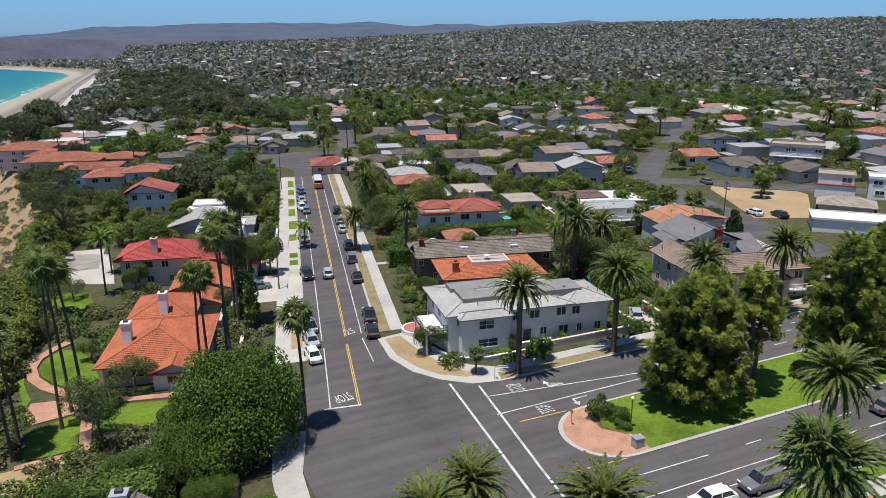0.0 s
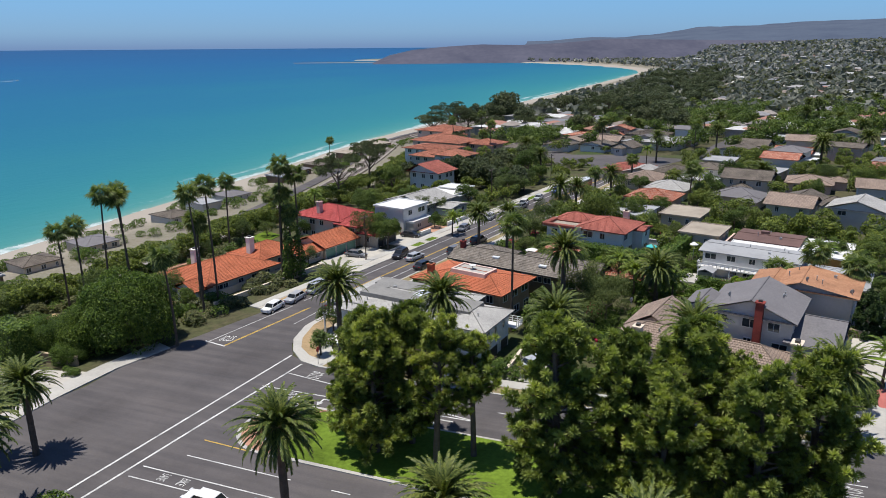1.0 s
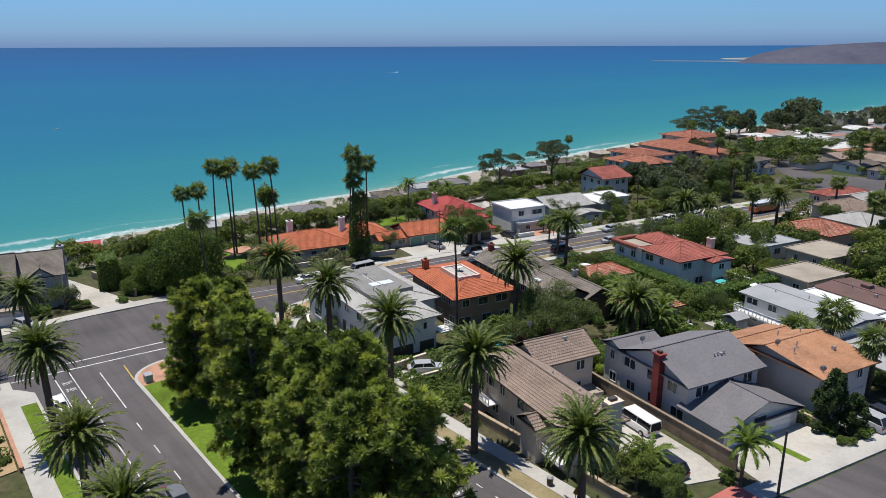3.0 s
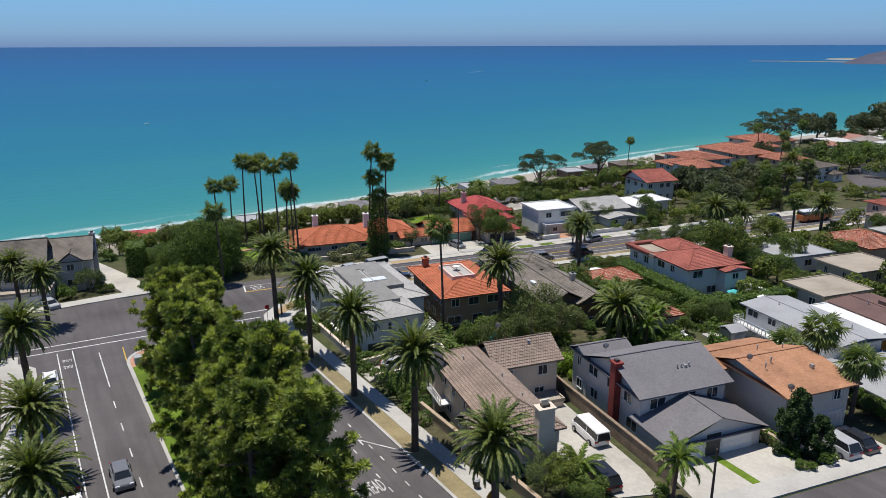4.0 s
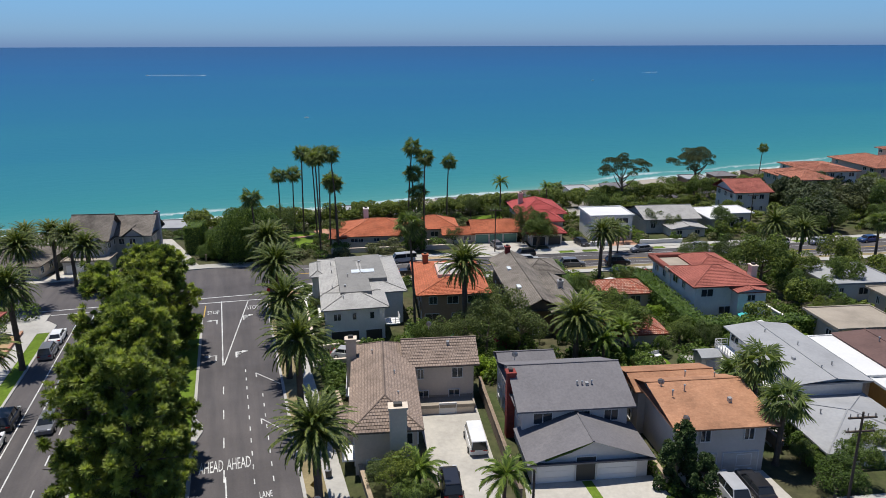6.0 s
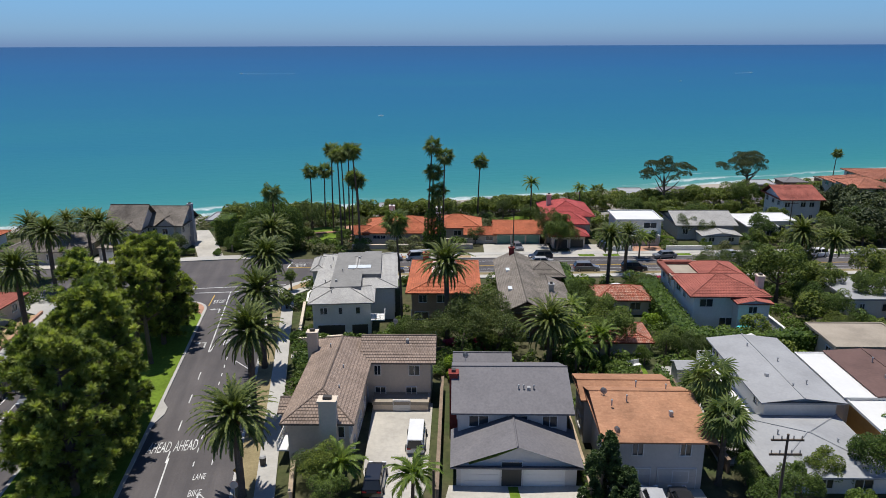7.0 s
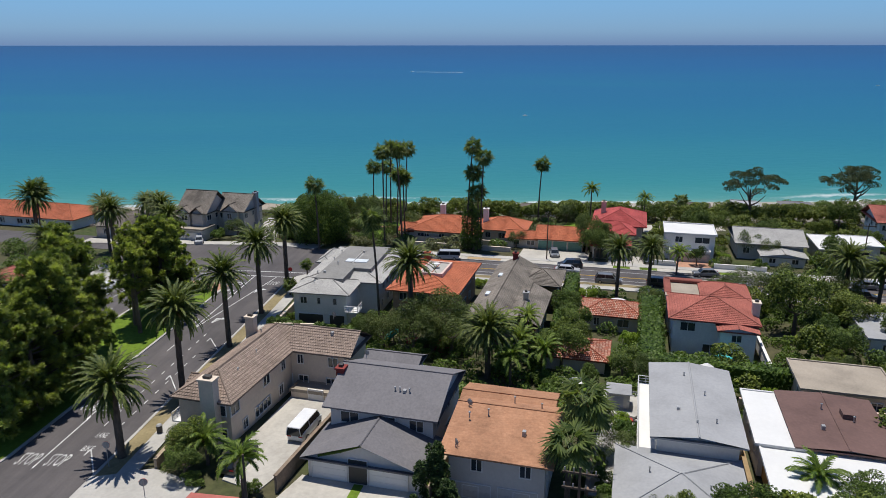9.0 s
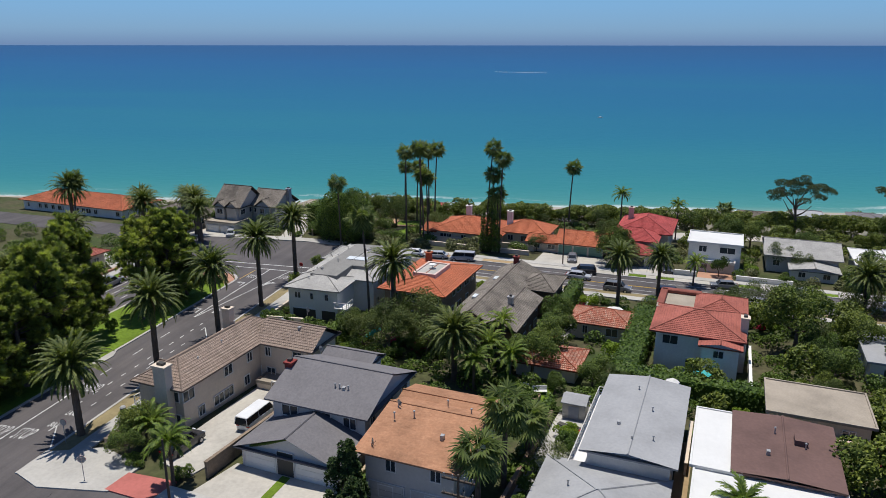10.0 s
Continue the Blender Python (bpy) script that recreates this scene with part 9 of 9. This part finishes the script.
wall_run("wall_south_brick", line_pts(17.2, 16.4, 24.9, 16.4), 0.22, 0.12, M_PAVER, "low red brick edge wall along the sidewalk")
for k in range(9):
    tree("bush" if k % 3 else "lime", 17.9 + 0.8 * k, 15.6 + 0.3 * math.sin(k * 2.1), 0.26 + 0.08 * (k % 3), 0.9)
wall_run("wall_between", [AB(a, 47.75) for a in (26.0, 28, 30, 32, 34, 36.4)], 0.75, 0.1, M_WOOD, "weathered timber boundary fence")
wall_run("wall_slate_east", [AB(a, 53.75) for a in (28.0, 30, 32, 34, 36.0)], 0.5, 0.1, M_BLOCK, "tan block boundary wall")
wall_run("wall_patio", [AB(a, 59.7) for a in (26.0, 28, 30, 32, 34)], 0.6, 0.1, W_BROWN, "brown patio wall")
wall_run("wall_red_house", [AB(a, 68.6) for a in (13.5, 15.5, 17.5, 19.5)], 0.75, 0.1, W_WHITE, "white boundary wall beside the red-roofed house")
wall_run("wall_back", [AB(24.0, b) for b in (66.4, 68, 70, 72, 74)], 0.7, 0.1, W_PINK, "rose garden wall")
wall_run("wall_seaside_low", [AB(-4.9, b) for b in (38.5, 42, 46, 50)], 0.4, 0.15, W_CREAM, "low cream garden wall by the shore road")
wall_run("wall_seaside_terrace", [AB(-6.6, b) for b in (39.5, 43, 47, 50)], 0.55, 0.15, W_CREAM, "cream terrace wall with planting")
wall_run("wall_modern_front", [AB(-3.6, b) for b in (67.8, 70.0, 72.0)], 0.45, 0.12, W_WHITE, "white front garden wall")
wall_run("wall_modern_front_far", [AB(-3.6, b) for b in (62.9, 63.8, 64.7)], 0.45, 0.12, W_WHITE, "white front garden wall")
wall_run("wall_bluff", [(1.5, 27.6), (-2.5, 27.2), (-6.5, 26.2)], 0.6, 0.15, M_BLOCK, "tan planter wall beside the lane")
wall_run("wall_flat_house", [AB(a, 66.0) for a in (24.5, 26.5, 28.5)], 0.6, 0.1, W_CREAM, "cream boundary wall")


def parasol(x, y, h, r, material, label):
    ob = thing("parasol", x, y, gz(x, y), 0.0, label, "parasol")
    bm = bmesh.new()
    add_tube(bm, [(0, 0, 0), (0, 0, h)], [0.025, 0.02], 6)
    part("pole", bm, M_METAL, ob)
    bm = bmesh.new()
    tip = bm.verts.new((0, 0, h + 0.05))
    ring = [bm.verts.new((r * math.cos(math.pi * i / 4), r * math.sin(math.pi * i / 4), h - 0.16)) for i in range(8)]
    low = [bm.verts.new((v.co.x, v.co.y, v.co.z - 0.05)) for v in ring]
    for i in range(8):
        bm.faces.new((ring[i], ring[(i + 1) % 8], tip))
        bm.faces.new((low[i], low[(i + 1) % 8], ring[(i + 1) % 8], ring[i]))
    part("canopy", bm, material, ob)


C_TEAL = surface("teal_canvas", (0.06, 0.42, 0.42), 0.8, spread=0.08, bump=0.0)
parasol(*AB(18.9, 66.2), 0.95, 0.5, C_TEAL, "teal canvas parasol on a patio")
parasol(*AB(10.4, 60.2), 1.1, 0.6, M_TRIM, "white canvas parasol in a garden")
parasol(*AB(22.8, 64.9), 1.9, 0.35, M_TRIM, "folded white parasol on a balcony")


def lounger(x, y, turn, material, label):
    ob = thing("sun_lounger", x, y, gz(x, y) + 0.1, radians(turn), label, "lounger")
    bm = bmesh.new()
    add_box(bm, -0.4, 0.2, -0.14, 0.14, 0.12, 0.17, 0.01)
    part("seat", bm, material, ob)
    bm = bmesh.new()
    v = [bm.verts.new(p) for p in ((0.2, -0.14, 0.12), (0.2, 0.14, 0.12), (0.45, 0.14, 0.34), (0.45, -0.14, 0.34), (0.2, -0.14, 0.17), (0.2, 0.14, 0.17), (0.43, 0.14, 0.38), (0.43, -0.14, 0.38))]
    for q in ((3, 2, 1, 0), (4, 5, 6, 7), (0, 1, 5, 4), (1, 2, 6, 5), (2, 3, 7, 6), (3, 0, 4, 7)):
        bm.faces.new([v[i] for i in q])
    part("backrest", bm, material, ob)
    for sx in (-0.36, 0.16):
        for sy in (-0.12, 0.12):
            bm = bmesh.new()
            add_box(bm, sx - 0.015, sx + 0.015, sy - 0.015, sy + 0.015, 0, 0.12)
            part("leg", bm, M_METAL, ob)


C_RED = surface("red_canvas", (0.50, 0.04, 0.04), 0.8, spread=0.08, bump=0.0)
lounger(*AB(27.3, 60.95), 100, C_RED, "red canvas sun lounger on the pale patio")
lounger(*AB(26.6, 61.25), 70, M_DARKTRIM, "black sun lounger on the pale patio")
lounger(*AB(26.5, 60.5), 60, M_DARKTRIM, "black sun lounger on the pale patio")

# grey garden shed on the patio
x, y = AB(25.0, 60.65)
ob = thing("garden_shed", x, y, gz(x, y) + 0.1, ROT, "grey metal garden shed with a pitched roof", "shed")
bm = bmesh.new()
add_box(bm, -0.5, 0.5, -0.55, 0.55, 0, 0.85)
part("body", bm, M_METAL, ob)
bm = bmesh.new()
prof = [(-0.6, 0.83), (0.0, 1.05), (0.6, 0.83), (0.6, 0.88), (0.0, 1.1), (-0.6, 0.88)]
e0, e1 = [[bm.verts.new((u, v, w)) for u, w in prof] for v in (-0.62, 0.62)]
for i in range(6):
    bm.faces.new((e0[i], e0[(i + 1) % 6], e1[(i + 1) % 6], e1[i]))
for e in (e0, e1):
    for q in ((0, 1, 4, 5), (1, 2, 3, 4)):
        bm.faces.new([e[i] for i in q])
bmesh.ops.recalc_face_normals(bm, faces=bm.faces)
part("roof", bm, R_FLATGREY, ob)
bm = bmesh.new()
add_box(bm, 0.5, 0.52, -0.25, 0.25, 0.03, 0.7)
part("door", bm, W_BLUE, ob, "dark grey shed door")


def raised_planter(a, b):
    """Timber planting bed with green rows."""
    x, y = AB(a, b)
    ob = thing("raised_planter", x, y, gz(x, y) + 0.05, ROT, "long raised timber planter full of green plants", "planter")
    for n, q in (("side_board", (-0.32, -0.28, -0.9, 0.9)), ("side_board", (0.28, 0.32, -0.9, 0.9)), ("end_board", (-0.28, 0.28, -0.9, -0.86)), ("end_board", (-0.28, 0.28, 0.86, 0.9))):
        bm = bmesh.new()
        add_box(bm, *q, 0, 0.26, 0.006)
        part(n, bm, M_WOOD, ob)
    bm = bmesh.new()
    add_box(bm, -0.275, 0.275, -0.855, 0.855, 0.02, 0.2)
    part("soil", bm, M_DIRT, ob)
    c = new("plants", quad_mesh("plants", *leaf_cloud([(0.0, -0.7 + 0.2 * k, 0.3, 0.2, 0.14, 0.14) for k in range(8)], 700, 0.09, 5), L_HEDGE))
    c.parent = ob


raised_planter(24.1, 57.7)


def garden_bench(a, b, turn):
    x, y = AB(a, b)
    ob = thing("garden_bench", x, y, gz(x, y) + 0.06, ROT + radians(turn), "white painted garden bench on the lawn", "bench")
    for n, q in (("seat", (-0.14, 0.14, -0.4, 0.4, 0.17, 0.2)), ("backrest", (-0.16, -0.13, -0.4, 0.4, 0.2, 0.42)), ("leg", (-0.13, -0.1, -0.38, -0.34, 0, 0.17)), ("leg", (0.1, 0.13, -0.38, -0.34, 0, 0.17)), ("leg", (-0.13, -0.1, 0.34, 0.38, 0, 0.17)), ("leg", (0.1, 0.13, 0.34, 0.38, 0, 0.17))):
        bm = bmesh.new()
        add_box(bm, *q, 0.005)
        part(n, bm, M_TRIM, ob)


garden_bench(23.3, 57.4, 0)
garden_bench(23.3, 58.4, 20)


def satellite_dish(a, b, z0, turn):
    x, y = AB(a, b)
    ob = thing("satellite_dish", x, y, z0, radians(turn), "pale grey satellite dish on a short mast", "antenna")
    bm = bmesh.new()
    add_tube(bm, [(0, 0, -0.05), (0, 0, 0.2)], [0.018, 0.018], 5)
    part("mast", bm, M_METAL, ob)
    bm = bmesh.new()
    rings = [[bm.verts.new((0.05 - 0.05 * (1 - k * k), 0.15 * k * math.cos(j * math.pi / 6), 0.24 + 0.15 * k * math.sin(j * math.pi / 6))) for j in range(12)] for k in (0.15, 0.6, 1.0)]
    bm.faces.new(rings[0])
    for p, q in zip(rings, rings[1:]):
        for j in range(12):
            bm.faces.new((p[j], p[(j + 1) % 12], q[(j + 1) % 12], q[j]))
    bmesh.ops.solidify(bm, geom=bm.faces[:], thickness=0.012)
    part("reflector", bm, M_METAL, ob)
    bm = bmesh.new()
    add_tube(bm, [(0.02, 0, 0.12), (0.17, 0, 0.24)], [0.01, 0.014], 4)
    part("receiver_arm", bm, M_DARKTRIM, ob)


satellite_dish(35.0, 54.75, 0.83, 120)
satellite_dish(32.5, 54.7, 1.22, 140)
satellite_dish(29.2, 48.9, 1.3, 150)
satellite_dish(24.6, 45.2, 1.15, 150)


def table_set(x, y, z=None):
    ob = thing("patio_table", x, y, gz(x, y) + 0.1 if z is None else z, 0.0, "white round patio table", "table")
    bm = bmesh.new()
    add_tube(bm, [(0, 0, 0.28), (0, 0, 0.32)], [0.26, 0.26], 12)
    part("tabletop", bm, M_TRIM, ob)
    bm = bmesh.new()
    add_tube(bm, [(0, 0, 0), (0, 0, 0.03), (0, 0, 0.28)], [0.13, 0.03, 0.03], 8)
    part("pedestal", bm, M_METAL, ob)


table_set(*AB(28.0, 60.9))
table_set(*AB(12.2, 47.6), 0.47)


ob = thing("play_slide", 28.1, 41.6, gz(28.1, 41.6), radians(30), "small curved teal plastic play slide in a garden", "slide")
bm = bmesh.new()
add_tube(bm, [(0, 0, 0.05), (0.35, 0.1, 0.25), (0.7, 0.3, 0.6), (0.95, 0.6, 0.95)], [0.17, 0.17, 0.17, 0.17], 8)
part("chute", bm, C_TEAL, ob)
for px, py in ((0.85, 0.4), (1.15, 0.7), (0.8, 0.8)):
    bm = bmesh.new()
    add_tube(bm, [(px, py, 0), (px, py, 1.25)], [0.03, 0.03], 5)
    part("post", bm, M_WOOD, ob)


def boat(x, y, L, turn, label):
    ob = thing("motor_boat", x, y, SEA_Z, radians(turn), label, "boat")
    bm = bmesh.new()
    st = []
    for u, w in ((-0.5, 0.16), (0.1, 0.18), (0.35, 0.12), (0.5, 0.01)):
        st.append([(u * L, -w * L, 0.28 * L * 0.4), (u * L, -w * L * 0.6, -0.1), (u * L, w * L * 0.6, -0.1), (u * L, w * L, 0.28 * L * 0.4)])
    section_loft(bm, st)
    part("hull", bm, M_TRIM, ob)
    bm = bmesh.new()
    add_box(bm, -0.15 * L, 0.15 * L, -0.1 * L, 0.1 * L, 0.1 * L, 0.24 * L, 0.02 * L)
    part("cabin", bm, PAINTS["white"], ob)


def wake(x, y, L, turn):
    d = Vector((math.cos(radians(turn)), math.sin(radians(turn))))
    r = Vector((-d.y, d.x))
    bm = bmesh.new()
    rows = []
    for i in range(9):
        u = i / 8
        p = Vector((x, y)) - d * L * u
        w = (0.9 + 1.3 * u) * (1 - 0.75 * u) * 0.8
        rows.append([bm.verts.new((p.x + r.x * s * w, p.y + r.y * s * w, SEA_Z + 0.04 + (0.05 if s == 0 else 0))) for s in (-1, 0, 1)])
    for a, b in zip(rows, rows[1:]):
        for k in (0, 1):
            bm.faces.new((a[k], a[k + 1], b[k + 1], b[k]))
    bmesh.ops.recalc_face_normals(bm, faces=bm.faces)
    tagged(part("trim_wake", bm, M_FOAM), "white foam wake behind a boat", "wake", "", "structure")


M_FOAM = surface("sea_foam", (0.72, 0.75, 0.75), 0.9, coarse=0.8, fine=4.0, spread=0.2, bump=0.2)


# corner garden: curved white walls, red brick circle, low terraces
ob = thing("round_planter", 14.3, 40.7, gz(14.3, 40.7), 0.0, "round red-brick terrace with a white curb wall", "planter")
bm = bmesh.new()
add_tube(bm, [(0, 0, -0.1), (0, 0, 0.3)], [1.0, 1.0], 24)
part("rim", bm, W_WHITE, ob, "white plastered rim")
bm = bmesh.new()
add_tube(bm, [(0, 0, 0.2), (0, 0, 0.31)], [0.86, 0.86], 24)
part("brick_floor", bm, M_REDCONC, ob, "red brick floor")
wall_run("wall_corner_terrace", [(14.6, 38.9), (14.9, 37.4), (15.6, 36.3), (16.8, 35.7), (19.0, 35.5), (21.2, 35.3)], 0.3, 0.12, W_WHITE, "low white terrace wall round the corner house")
wall_run("wall_corner_terrace_low", [(14.2, 37.6), (14.6, 36.3), (15.4, 35.3), (16.6, 34.8), (19.4, 34.7)], 0.2, 0.1, W_WHITE, "low white garden wall at the corner")
for x, y in ((15.4, 36.9), (15.1, 37.9), (16.2, 36.0), (17.3, 35.3), (18.2, 35.1), (19.0, 35.1), (20.2, 34.95), (17.8, 35.25), (14.9, 38.4), (14.4, 42.6), (15.2, 43.4), (14.8, 44.2)):
    tree("lime" if x > 16.5 else "bush", x, y, 0.34, 0.9)
palm("fan_palm", 15.3, 33.5, -1.2, 2, 0.55)
palm("fan_palm", 19.6, 33.3, -1.4, 2, 0.6)
for x, y, L, t, w in ((-655.0, -35.0, 3.5, 254, 52.0), (-210.0, 60.0, 2.0, 80, 0.0), (-560.0, 440.0, 3.0, 110, 22.0), (-430.0, 300.0, 2.4, 60, 0.0)):
    boat(x, y, L, t, "small white motor boat far out on the sea")
    if w:
        wake(x - math.cos(radians(t)) * L * 0.5, y - math.sin(radians(t)) * L * 0.5, w, t)
